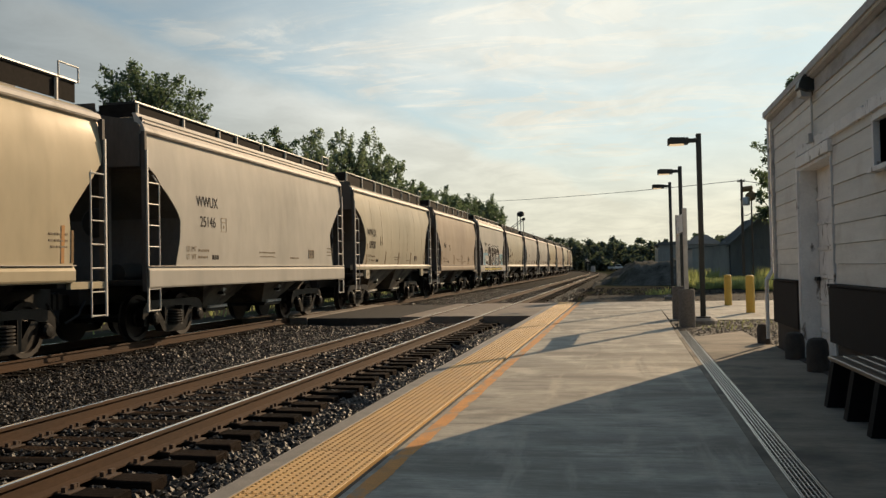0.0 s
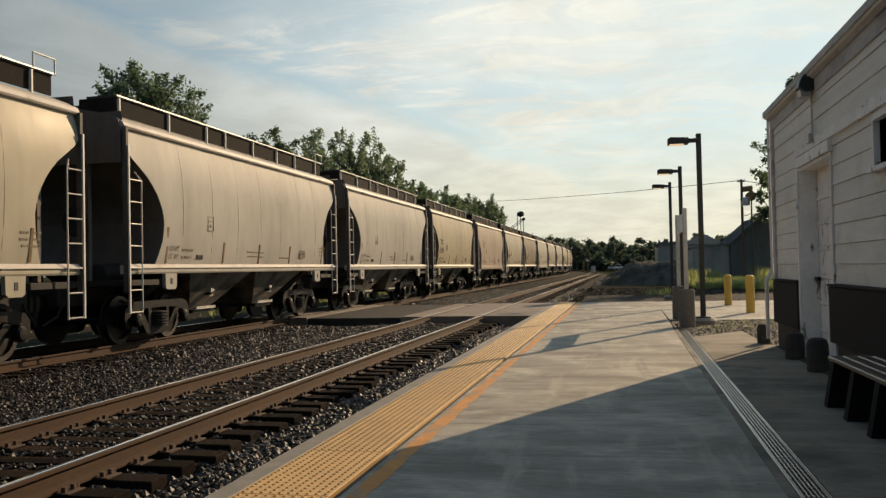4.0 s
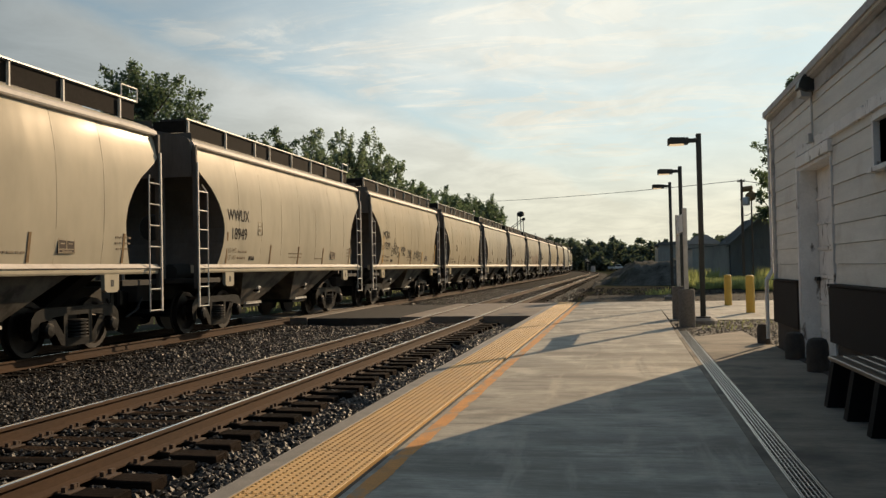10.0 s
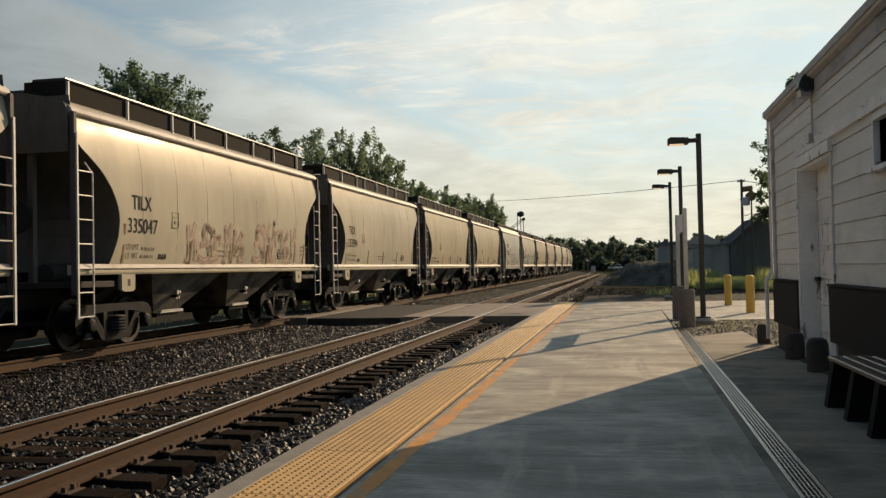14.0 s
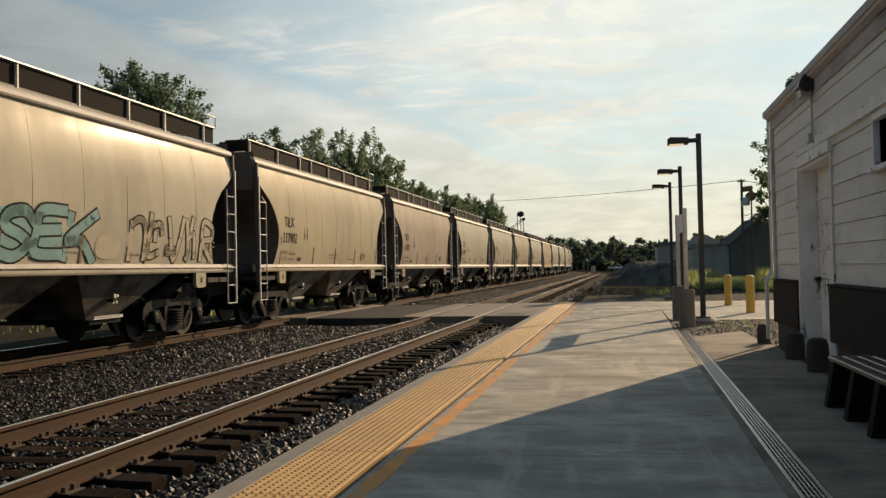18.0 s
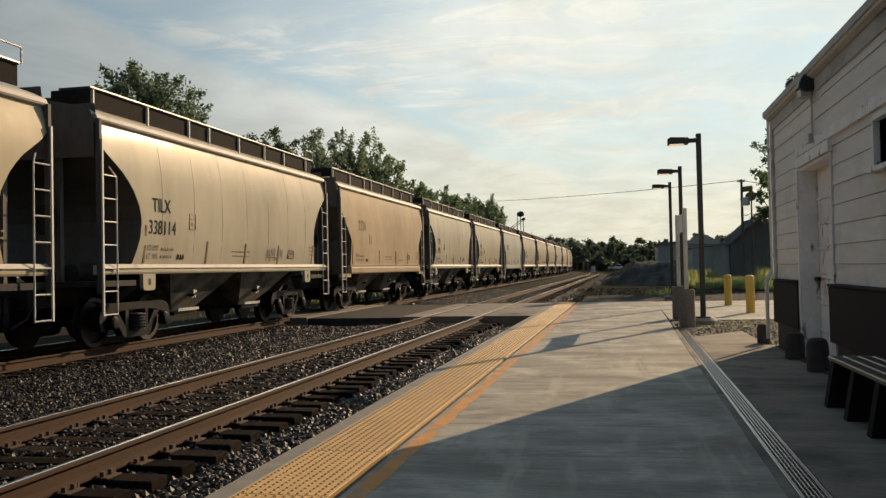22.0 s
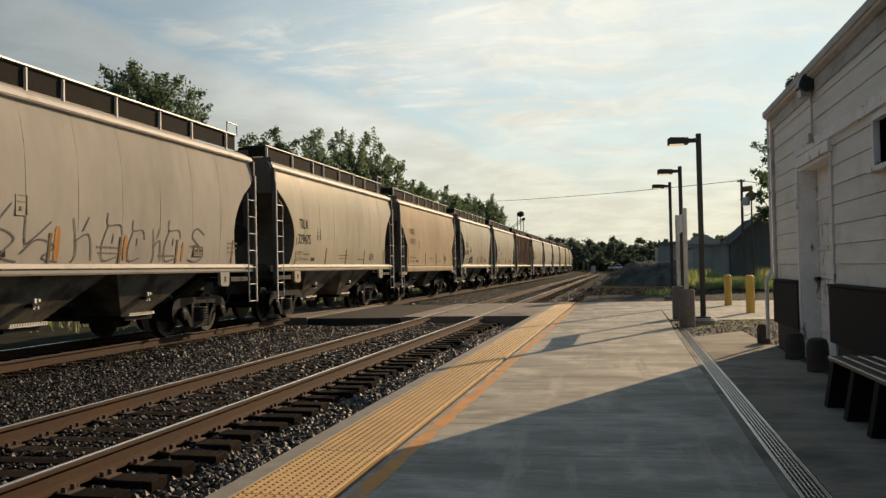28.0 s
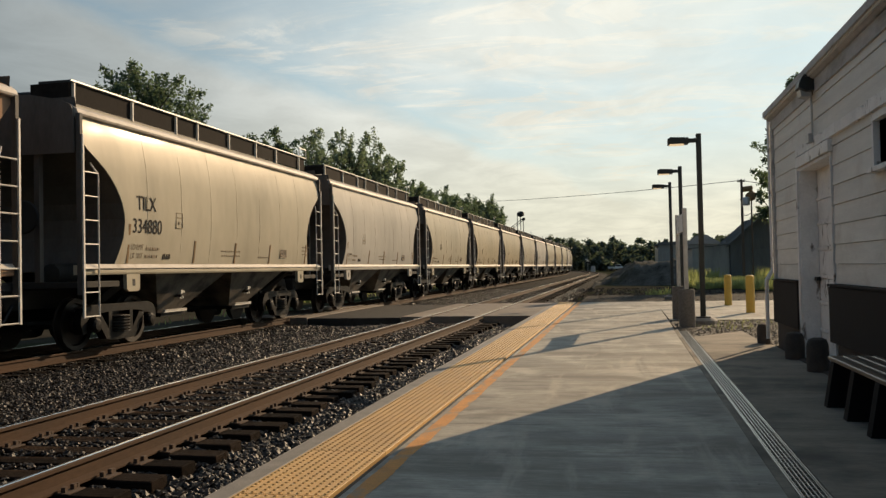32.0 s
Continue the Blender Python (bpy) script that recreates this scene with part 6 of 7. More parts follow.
        part("gate_shaft", Geo().tube((-1.0, c - 0.15, 0.86), (1.20, c - 0.15, 0.86), 0.03, 0.03, 8), M["truck"], bay)
        g = Geo().box(1.08, 1.17, c - 0.10, c - 0.03, 0.90, 0.98, 0.01)
        g.box(1.08, 1.15, c + 0.02, c + 0.09, 0.92, 0.97, 0.01).box(1.06, 1.13, c - 0.08, c - 0.02, 0.80, 0.87, 0.01).box(1.06, 1.13, c + 0.03, c + 0.08, 0.80, 0.85, 0.01)
        part("vibrator_bracket", g, M["galv"], bay, "worn steel vibrator bracket")
        g = Geo().box(0.93, 0.99, c - 0.46, c + 0.46, 0.525, 0.545)
        for i in range(15):
            g.box(0.94, 0.995, c - 0.44 + i * 0.061, c - 0.405 + i * 0.061, 0.546, 0.585)
        part("gate_rack", g, M["ladder"], bay, "pale toothed gate rack")
    if kind == "rib":
        for s in (-1, 1):
            for i in range(10):
                y = -HALF + 1.05 + i * (2 * HALF - 2.1) / 9
                a, b = sorted((s * 1.50, s * 1.585))
                lo = 1.49
                part("rib", Geo().box(a, b, y - 0.036, y + 0.036, lo, 3.97, 0.015), M["rib"], car, "rust-streaked side post")
    else:
        # seams, stencils and placard on the near side and the other
        for y, z, w, h, mt in ((-3.2 if kind == "tapered" else -3.54, 1.80, 0.46, 0.06, "letter_faint"), (-3.24 if kind == "tapered" else -3.58, 1.66, 0.40, 0.06, "letter_faint"), ((-1.46, 2.66) if kind == "tapered" else (-2.6, 2.37)) + (0.26, 0.30, "frame"), (-3.02, 1.66, 0.28, 0.12, "letter"),
                               (-0.2, 1.80, 1.0, 0.04, "letter_faint"), (-0.2, 1.70, 0.9, 0.03, "letter_faint"), (3.2 if kind == "tapered" else 2.86, 1.80, 0.42, 0.24, "placard"), (4.45, 1.98, 0.5, 0.04, "letter_faint"), (4.45, 1.88, 0.5, 0.04, "letter_faint"), (4.45, 1.78, 0.4, 0.04, "letter_faint"),
                               (1.6, 1.68, 0.6, 0.04, "letter_faint")):
            x = profile(kind, z) + 0.003
            if mt == "frame":
                g = Geo()
                for a, b, c, d in ((y - w / 2, y + w / 2, z + h / 2, z + h / 2 + 0.012), (y - w / 2, y + w / 2, z - h / 2, z - h / 2 + 0.012), (y - w / 2, y - w / 2 + 0.012, z - h / 2, z + h / 2), (y + w / 2 - 0.012, y + w / 2, z - h / 2, z + h / 2), (y - 0.03, y + 0.03, z - 0.07, z - 0.01), (y - 0.08, y + 0.08, z + 0.05, z + 0.07)):
                    g.box(x - 0.01, x + 0.005, a, b, c, d)
                part("data_frame", g, M["weld"], car)
                continue
            g = Geo()
            if mt == "placard":
                g.box(x - 0.012, x + 0.007, y - w / 2, y + w / 2, z - h / 2, z + h / 2)
            else:
                a = y - w / 2
                step = 0
                while a < y + w / 2:
                    b = min(a + (0.10, 0.05, 0.14, 0.07)[step % 4], y + w / 2)
                    g.box(x - 0.012, x + 0.004, a, b, z - h * 0.4, z + h * 0.4)
                    a, step = b + 0.035, step + 1
            ob = part("placard" if mt == "placard" else "stencil", g, M["placard" if mt == "placard" else mt], car)
            if mt == "placard":
                g = Geo()
                for a, b, c, d in ((-0.5, 0.5, 0.44, 0.5), (-0.5, 0.5, -0.5, -0.44), (-0.5, -0.46, -0.44, 0.44), (0.46, 0.5, -0.44, 0.44), (-0.02, 0.02, -0.2, 0.44), (-0.46, 0.46, -0.26, -0.2), (-0.36, -0.12, 0.1, 0.18), (0.12, 0.36, 0.1, 0.18), (-0.3, 0.3, -0.38, -0.33)):
                    g.box(x + 0.0072, x + 0.010, y + a * w, y + b * w, z + c * h, z + d * h)
                part("placard_mark", g, M["weld"], ob)
        for body, z in (("LD LMT", 1.80), ("LT  WT", 1.64)):
            me = text_mesh("stencil", body, 0.155, M["letter_faint"], bold=0.0)
            me.transform(Matrix.Translation((0, -3.75 if kind == "tapered" else -4.08, z - 0.03)) @ Matrix(((0, 0, 1, 0), (1, 0, 0, 0), (0, 1, 0, 0), (0, 0, 0, 1))) @ Matrix.Diagonal((0.8, 1, 1, 1)))
            for v in me.vertices:
                v.co.x += profile(kind, v.co.z) + 0.006
            part("stencil", me, None, car)
        if kind == "round":
            for i in range(7):
                y = -3.9 + 1.27 * i + 0.13
                g = Geo()
                zs = [1.5 + 2.46 * q / 8 for q in range(9)]
                for a, b in zip(zs, zs[1:]):
                    g.add([(profile(kind, q) + lf, yy, q) for q in (a, b) for yy, lf in ((y - 0.010, -0.008), (y, 0.001), (y + 0.010, -0.008))], [(0, 1, 4, 3), (1, 2, 5, 4)])
                part("weld_seam", g, M["weld"], car, fix=False)
        if kind in ("round", "angled"):
            for y, h, mt in ((-4.36, 0.68, "seam"), (-1.92, 0.44, "seam"), (0.0, 0.44, "seam"), (1.97, 0.44, "seam"), (4.46, 0.5, "seam")) if kind == "round" else ((-4.62, 0.62, "seam"), (-1.45, 0.46, "seam"), (0.85, 0.46, "seam"), (2.75, 0.44, "seam"), (4.78, 0.5, "seam")):
                x = profile(kind, 1.55)
                x2 = profile(kind, 1.55 + h)
                g = Geo().prism([(x - 0.02, 1.53), (x + 0.012, 1.53), (x2 + 0.012, 1.55 + h), (x2 - 0.02, 1.55 + h)], "y", y - 0.03, y + 0.03)
                part("seam_bar", g, M[mt], car, "rust-stained slope seam")
    return car


M["bay"] = material("bay_grey_grime", (0.15, 0.13, 0.105), 0.8, var=0.3, scale=2.5, fine=25, bump=0.15, stain=(0.045, 0.04, 0.034), stain_at=(0.45, 0.65), stain_scale=1.6)
M["placard"] = material("placard_dark_brown", (0.045, 0.030, 0.022), 0.7, var=0.2, bump=0.0, spec=0.2)
M["spring"] = material("spring_steel", (0.06, 0.054, 0.048), 0.4, 0.4, var=0.3, bump=0.05)
M["eave"] = material("chalky_eave_paint", (0.56, 0.50, 0.44), 0.6, var=0.15, scale=1.5, fine=20, bump=0.05, stretch=(1, 0.3, 1), stain=(0.28, 0.23, 0.18), stain_at=(0.55, 0.8), stain_scale=1.2, spec=0.3)
M["weld"] = material("weld_grime", (0.34, 0.28, 0.20), 0.8, var=0.3, bump=0.05, spec=0.1)
M["seam"] = material("seam_rust", (0.23, 0.15, 0.08), 0.85, var=0.3, bump=0.1, spec=0.15)
M["rib"] = material("rib_dark_rust", (0.30, 0.20, 0.135), 0.7, var=0.3, scale=3, fine=20, bump=0.1, stain=(0.27, 0.14, 0.07), stain_at=(0.45, 0.6), stain_scale=2, stain_stretch=(1, 1, 0.3))
# near-black colour of the sheets that stand for shade below the walkway
M["skirt_shade"] = material("walkway_shade", (0.020, 0.017, 0.015), 0.9, var=0.35, scale=2, fine=15, bump=0.1, spec=0.1)
MASTER = {k: hopper_car(k, PAINTS["cream"]) for k in ("round", "flat", "angled", "tapered", "rib")}

# each car: kind, paint, mark, number, shift along the train
LOOK = {
    0: ("round", "cream"), 1: ("angled", "cream"), 2: ("flat", "grey", "WWUX", "25146"), 3: ("round", "ivory", "WWUX", "18900"), 4: ("angled", "rose", "", "466"),
    5: ("flat", "grey", "WWUX", "16477"), 6: ("round", "ivory", "TILX", "339627"), 7: ("round", "grey", "", ""), 8: ("round", "grey", "", ""), 9: ("round", "cream", "TILX", "329913"),
    10: ("angled", "rose", "", "2257"), 11: ("round", "ivory", "TILX", "329228"), 12: ("round", "taupe", "FTIX", "33273"), 13: ("angled", "ivory", "", "43273"), 14: ("round", "ivory", "TILX", "336477"),
    15: ("round", "ivory", "WWUX", "18949"), 16: ("round", "cream", "MQRX", "113291"), 17: ("round", "cream", "", ""), 18: ("round", "ivory", "", ""), 19: ("round", "ivory", "FMSX", "1002"),
    20: ("round", "ivory", "TILX", "335047"), 21: ("round", "ivory", "TILX", "333594"), 22: ("round", "cream"), 23: ("round", "cream"), 24: ("tapered", "white", "FURX", "808270"),
    25: ("round", "ivory", "TILX", "333460"), 26: ("round", "cream", "TILX", "337902"), 27: ("round", "rose", "TILX", "34372"), 28: ("round", "ivory", "TILX", "334957"), 29: ("round", "ivory", "WWUX", ""),
    30: ("round", "cream", "TILX", "337384"), 31: ("round", "ivory", "TILX", "338114"), 32: ("angled", "tan", "", "2336"), 33: ("round", "ivory", "FTIX", "2096"), 34: ("round", "ivory", "TILX", "337671"),
    35: ("angled", "white", "", "8853"), 36: ("round", "ivory", "NAHX", "326748"), 37: ("round", "cream"), 38: ("round", "cream"), 39: ("round", "dull", "WWUX", ""),
    40: ("round", "ivory", "TILX", "329475"), 41: ("angled", "tan", "NDKX", "494092"), 42: ("round", "ivory", "TILX", "338100"), 43: ("round", "ivory", "TILX", ""), 44: ("rib", "rust", "", ""),
    45: ("round", "ivory", "TILX", "334880"), 46: ("round", "grey"), 47: ("round", "ivory"), 48: ("round", "cream"),
}
WORDS = {"cream": "cream-painted", "ivory": "ivory-painted", "grey": "pale grey", "dull": "flat pale grey", "white": "greyish white", "tan": "rust-stained tan", "taupe": "dirty taupe", "rose": "faded buff", "rust": "rusty brown"}
SHIFT = {5: -0.05, 9: -0.1, 12: -0.18, 13: -0.15, 14: -0.15, 20: 0.15, 24: 0.23, 28: 0.25, 29: 0.2, 34: -0.15, 35: -0.2, 36: -0.2, 39: -0.15, 40: -0.2, 41: -0.3, 42: -0.05, 45: 0.2}
TO_SIDE = Matrix(((0, 0, 1, 0), (1, 0, 0, 0), (0, 1, 0, 0), (0, 0, 0, 1)))


def letter_part(name, body, size, car, y, z, kind, mat, squeeze=0.90, bold=0.006, lift=0.004):
    """Lettering laid on the curved near side of a car."""
    me = text_mesh(name, body, size, mat, bold=bold)
    me.transform(Matrix.Translation((0, y, z)) @ TO_SIDE @ Matrix.Diagonal((squeeze, 1, 1, 1)))
    for v in me.vertices:
        v.co.x += profile(kind, v.co.z) + lift + 0.003
    return part(name, me, None, car)


def ribbon(g, kind, pts, r, lift=0.009):
    """A flat painted stroke through (y, z) points on the near side."""
    for (y0, z0), (y1, z1) in zip(pts, pts[1:]):
        d = math.hypot(y1 - y0, z1 - z0) or 1e-6
        ny, nz = -(z1 - z0) / d * r, (y1 - y0) / d * r
        ey, ez = (y1 - y0) / d * r * 0.6, (z1 - z0) / d * r * 0.6
        q = [(y0 + ny - ey, z0 + nz - ez), (y0 - ny - ey, z0 - nz - ez), (y1 - ny + ey, z1 - nz + ez), (y1 + ny + ey, z1 + nz + ez)]
        g.add([(profile(kind, z) + lift, y, z) for y, z in q], [(0, 1, 2, 3)])


def patch(g, kind, pts, lift):
    """A filled painted shape on the near side, as a fan of strips."""
    cy, cz = sum(p[0] for p in pts) / len(pts), sum(p[1] for p in pts) / len(pts)
    k = len(pts)
    g.add([(profile(kind, z) + lift + 0.003, y, z) for y, z in [(cy, cz)] + list(pts)], [(0, i + 1, (i + 1) % k + 1) for i in range(k)])


def bubble(cy, cz, w, h, n=18, power=0.75):
    out = []
    for i in range(n):
        t = 2 * math.pi * i / n
        c, q = math.cos(t), math.sin(t)
        out.append((cy + w / 2 * math.copysign(abs(c) ** power, c), cz + h / 2 * math.copysign(abs(q) ** power, q)))
    return out


def scrawl(car, kind, y, z, w, h, n, seed, mat, r=0.018, label="sprayed graffiti outlines"):
    """n loose letter-like outlines side by side."""
    rng = random.Random(seed)
    g = Geo()
    for i in range(n):
        a, b = y + w * i / n, y + w * (i + 0.92) / n
        c, hh = (a + b) / 2, h * rng.uniform(0.75, 1.0)
        style = rng.randrange(4)
        if style == 0:
            pts = bubble(c, z + hh / 2, b - a, hh, 16, rng.uniform(0.6, 1.0))
            pts = pts + pts[:rng.randrange(1, 4)]
        elif style == 1:
            pts = [(a, z), (a + (c - a) * 0.6, z + hh), (c, z + hh * 0.35), (c + (b - c) * 0.5, z + hh * 0.95), (b, z + 0.02)]
        elif style == 2:
            pts = [(b, z + hh * 0.9), (c, z + hh), (a, z + hh * 0.75), (c, z + hh * 0.5), (b, z + hh * 0.28), (c, z), (a, z + hh * 0.12)]
        else:
            pts = [(a, z + hh), (a + 0.02, z + 0.03), (c, z + hh * 0.12), (b, z), (b - 0.02, z + hh * 0.6), (c, z + hh * 0.5)]
        pts = [(p + rng.uniform(-0.02, 0.02), max(q + rng.uniform(-0.02, 0.02), 1.53)) for p, q in pts]
        ribbon(g, kind, pts, r)
    return tagged(part("graffiti", g, mat, car, label, fix=False), kind="stuff")


# pen strokes of hand-drawn letters, in a unit box
PEN = {
    "2": [[(0.12, 0.72), (0.25, 0.92), (0.55, 1.0), (0.82, 0.88), (0.84, 0.64), (0.60, 0.40), (0.20, 0.10), (0.92, 0.08)]],
    "P": [[(0.25, 0.0), (0.22, 0.5), (0.20, 0.96)], [(0.20, 0.92), (0.60, 1.0), (0.88, 0.78), (0.70, 0.50), (0.30, 0.42)]],
    "i": [[(0.45, 0.58), (0.40, 0.30), (0.42, 0.0)]],
    "N": [[(0.12, 0.0), (0.14, 0.90)], [(0.14, 0.86), (0.45, 0.98), (0.72, 0.92), (0.84, 0.60), (0.86, 0.0)]],
    "S": [[(0.92, 0.78), (0.66, 1.0), (0.28, 0.92), (0.20, 0.66), (0.62, 0.46), (0.84, 0.26), (0.52, 0.0), (0.04, 0.12)]],
    "E": [[(0.95, 0.96), (0.20, 0.92), (0.10, 0.48), (0.14, 0.04), (0.96, 0.0)], [(0.10, 0.50), (0.80, 0.54)]],
    "K": [[(0.16, 1.0), (0.10, 0.0)], [(1.0, 1.06), (0.14, 0.44), (0.60, 0.40), (1.06, -0.06)]],
    "O": [[(0.5, 1.0), (0.14, 0.72), (0.16, 0.22), (0.5, 0.0), (0.86, 0.24), (0.86, 0.76), (0.5, 1.0)]],
    "V": [[(0.06, 1.0), (0.48, 0.0), (0.94, 1.02)]],
    "R": [[(0.16, 0.0), (0.18, 1.0), (0.80, 0.92), (0.82, 0.60), (0.20, 0.48), (0.94, 0.0)]],
    "C": [[(0.92, 0.84), (0.50, 1.0), (0.14, 0.62), (0.22, 0.12), (0.60, 0.0), (0.94, 0.18)]],
    "8": [[(0.5, 0.52), (0.18, 0.74), (0.5, 1.0), (0.82, 0.76), (0.5, 0.52), (0.14, 0.24), (0.5, 0.0), (0.86, 0.26), (0.5, 0.52)]],
    "Y": [[(0.05, 1.0), (0.45, 0.55), (0.95, 1.02)], [(0.45, 0.55), (0.36, 0.0)]],
    "a": [[(0.0, 1.05), (0.08, 0.45), (0.30, 0.62), (0.62, 1.0)], [(0.02, 0.20), (0.35, 0.55), (0.80, 0.40), (0.55, 0.10), (0.95, 0.0)]],
    "b": [[(0.10, 0.95), (0.30, 0.20), (0.22, 0.0)], [(0.20, 0.45), (0.60, 0.62), (0.80, 0.05)], [(0.55, 1.0), (0.42, 0.70)]],
    "c": [[(0.10, 1.08), (0.12, 0.82), (0.60, 0.84), (0.74, 0.62)], [(0.14, 0.82), (-0.04, 0.40), (0.08, 0.04), (0.58, 0.12)], [(0.36, 0.62), (0.36, 0.44)]],
    "d": [[(0.92, 0.82), (0.50, 0.98), (0.30, 0.74), (0.72, 0.46), (0.96, 0.22), (0.60, 0.02), (0.16, 0.10)], [(0.20, 0.46), (0.52, 0.50)]],
    "M": [[(0.06, 0.0), (0.20, 0.96), (0.50, 0.34), (0.80, 1.0), (0.96, 0.0)]],
}


def smooth_line(pts, n=5):
    """A curve through the points."""
    if len(pts) < 3:
        return pts
    out = []
    for i in range(len(pts) - 1):
        p0, p1, p2, p3 = pts[max(i - 1, 0)], pts[i], pts[i + 1], pts[min(i + 2, len(pts) - 1)]
        for k in range(n):
            t = k / n
            out.append(tuple(0.5 * (2 * b + (c - a) * t + (2 * a - 5 * b + 4 * c - d) * t * t + (3 * b - a - 3 * c + d) * t ** 3) for a, b, c, d in zip(p0, p1, p2, p3)))
    return out + [pts[-1]]


def sprayed(car, kind, word, boxes, layers, slant=0.0, round_ends=True, extra=()):
    """Hand-drawn letters: each layer (width, material, lift, label) is one part of all the strokes. boxes: y, z, width, height of each letter."""
    lines = []
    for ch, (y, z, w, h) in zip(word, boxes):
        for pts in PEN[ch]:
            lines.append([(y + w * a + slant * h * b, max(z + h * b, 1.515)) for a, b in smooth_line(pts)])
    lines += list(extra)
    for r, mat, lift, label in layers:
        g = Geo()
        for pts in lines:
            ribbon(g, kind, pts, r, lift)
            if round_ends:
                for y, z in pts[::2] + pts[-1:]:
                    patch(g, kind, [(y + 0.98 * r * math.cos(k * 0.628), max(z + 0.98 * r * math.sin(k * 0.628), 1.50)) for k in range(10)], lift - 0.0028)
        tagged(part("graffiti", g, M[mat], car, label, fix=False), kind="stuff")


def fills(car, kind, shapes, mat, lift, label):
    g = Geo()
    for pts in shapes:
        patch(g, kind, pts, lift)
    return part("graffiti", g, mat, car, label, fix=False)


for n, c in (("spray_black", (0.02, 0.02, 0.022)), ("spray_white", (0.62, 0.62, 0.60)), ("spray_blue", (0.22, 0.37, 0.46)), ("spray_yellow", (0.55, 0.46, 0.13)), ("spray_teal", (0.23, 0.36, 0.35)), ("spray_pink", (0.50, 0.27, 0.20)), ("spray_grey", (0.17, 0.16, 0.15)), ("spray_orange", (0.50, 0.22, 0.06)), ("spray_cream", (0.47, 0.41, 0.31)), ("spray_dark", (0.040, 0.033, 0.032)), ("spray_amber", (0.55, 0.31, 0.07)), ("spray_red", (0.42, 0.13, 0.09)), ("spray_faded", (0.40, 0.29, 0.23))):
    M[n] = material(n, c, 0.8, var=0.15, scale=2, fine=25, bump=0.0, spec=0.1)


def graffiti_on(k, car, kind):
    if k == 5:
        band = Geo()
        e = HALF - 1.25
        for i in range(12):
            y0, y1 = -e + 2 * e * i / 12, -e + 2 * e * (i + 1) / 12
            band.add([(profile(kind, z) + 0.006, y, z) for y, z in ((y0, 1.49), (y1, 1.49), (y1, 2.28), (y0, 2.28))], [(0, 1, 2, 3)])
        part("graffiti", band, M["spray_blue"], car, "sprayed pale blue band", fix=False)
        sprayed(car, kind, "2PiN", ((-2.42, 1.62, 1.25, 0.88), (-0.98, 1.58, 1.05, 0.88), (0.30, 1.55, 0.75, 0.90), (1.35, 1.55, 1.25, 0.92)),
                ((0.37, "spray_black", 0.008, "dark outer edge of bubble letters"), (0.315, "spray_white", 0.011, "white outline of bubble letters"), (0.235, "spray_dark", 0.014, "dark fill of bubble letters")),
                extra=([(0.42, 2.42), (0.44, 2.50)], [(0.95, 2.36), (0.96, 2.46)]))
        sprayed(car, kind, "PN", ((-0.92, 1.66, 0.95, 0.74), (1.45, 1.62, 1.10, 0.72)), ((0.022, "spray_white", 0.017, "thin white inner strokes"),), round_ends=False)
        fills(car, kind, [bubble(4.02, 1.90, 0.95, 0.66, 18, 1.0)], M["spray_black"], 0.005, "dark ring of a sprayed eye")
        fills(car, kind, [bubble(4.02, 1.89, 0.80, 0.54, 18, 1.0)], M["spray_teal"], 0.008, "blue-green ring of a sprayed eye")
        fills(car, kind, [bubble(4.02, 1.88, 0.46, 0.36, 18, 1.0)], M["spray_dark"], 0.011, "dark centre of a sprayed eye")
        fills(car, kind, [bubble(4.02, 1.88, 0.16, 0.20, 12, 1.0)], M["spray_yellow"], 0.014, "yellow spot of a sprayed eye")
        for a, b, c, d in ((-3.05, 1.66, 0.75, 0.26), (3.10, 1.66, 0.60, 0.26)):
            fills(car, kind, [bubble(a, b, c + 0.16, d + 0.16)], M["spray_white"], 0.0035, "white graffiti edging")
            fills(car, kind, [bubble(a, b, c, d)], M["spray_black"], 0.0075, "dark graffiti bubble")
        xs = profile(kind, 1.47)
        dark, lit, pale = Geo(), Geo(), Geo()
        rr = random.Random(6)
        for i in range(11):
            y, w = -4.1 + i * 0.74, rr.uniform(0.52, 0.70)
            mid = rr.uniform(1.20, 1.25)
            for g, e, q in ((pale, 0.09, 0.0385), (dark, 0.035, 0.041), (lit, -0.035, 0.0435)):
                o = bubble(y + w / 2, mid, w + 2 * e, 0.20 + 2 * e, 14, rr.uniform(0.45, 0.8))
                g.add([(xs + q, a, min(max(b, 1.075), 1.375)) for a, b in o], [tuple(range(14))])
        part("graffiti", pale, M["spray_white"], car, "white graffiti edging on the sill", fix=False)
        part("graffiti", dark, M["spray_black"], car, "dark sprayed blocks on the sill", fix=False)
        part("graffiti", lit, M["spray_yellow"], car, "yellow sprayed blobs on the sill", fix=False)
    elif k == 39:
        ink = ((0.014, "spray_grey", 0.008, "thin grey sprayed letters"),)
        sprayed(car, kind, "aab", ((-3.5, 1.54, 0.9, 0.85), (-2.6, 1.54, 0.95, 0.62), (-1.55, 1.54, 0.9, 0.74)), ink, 0.15, False)
        sprayed(car, kind, "ccbcd", ((-0.55, 1.54, 0.75, 0.78), (0.25, 1.54, 0.65, 0.70), (0.95, 1.54, 0.55, 0.66), (1.50, 1.54, 0.75, 0.76), (2.30, 1.54, 0.80, 0.72)), ink, 0.08, False)
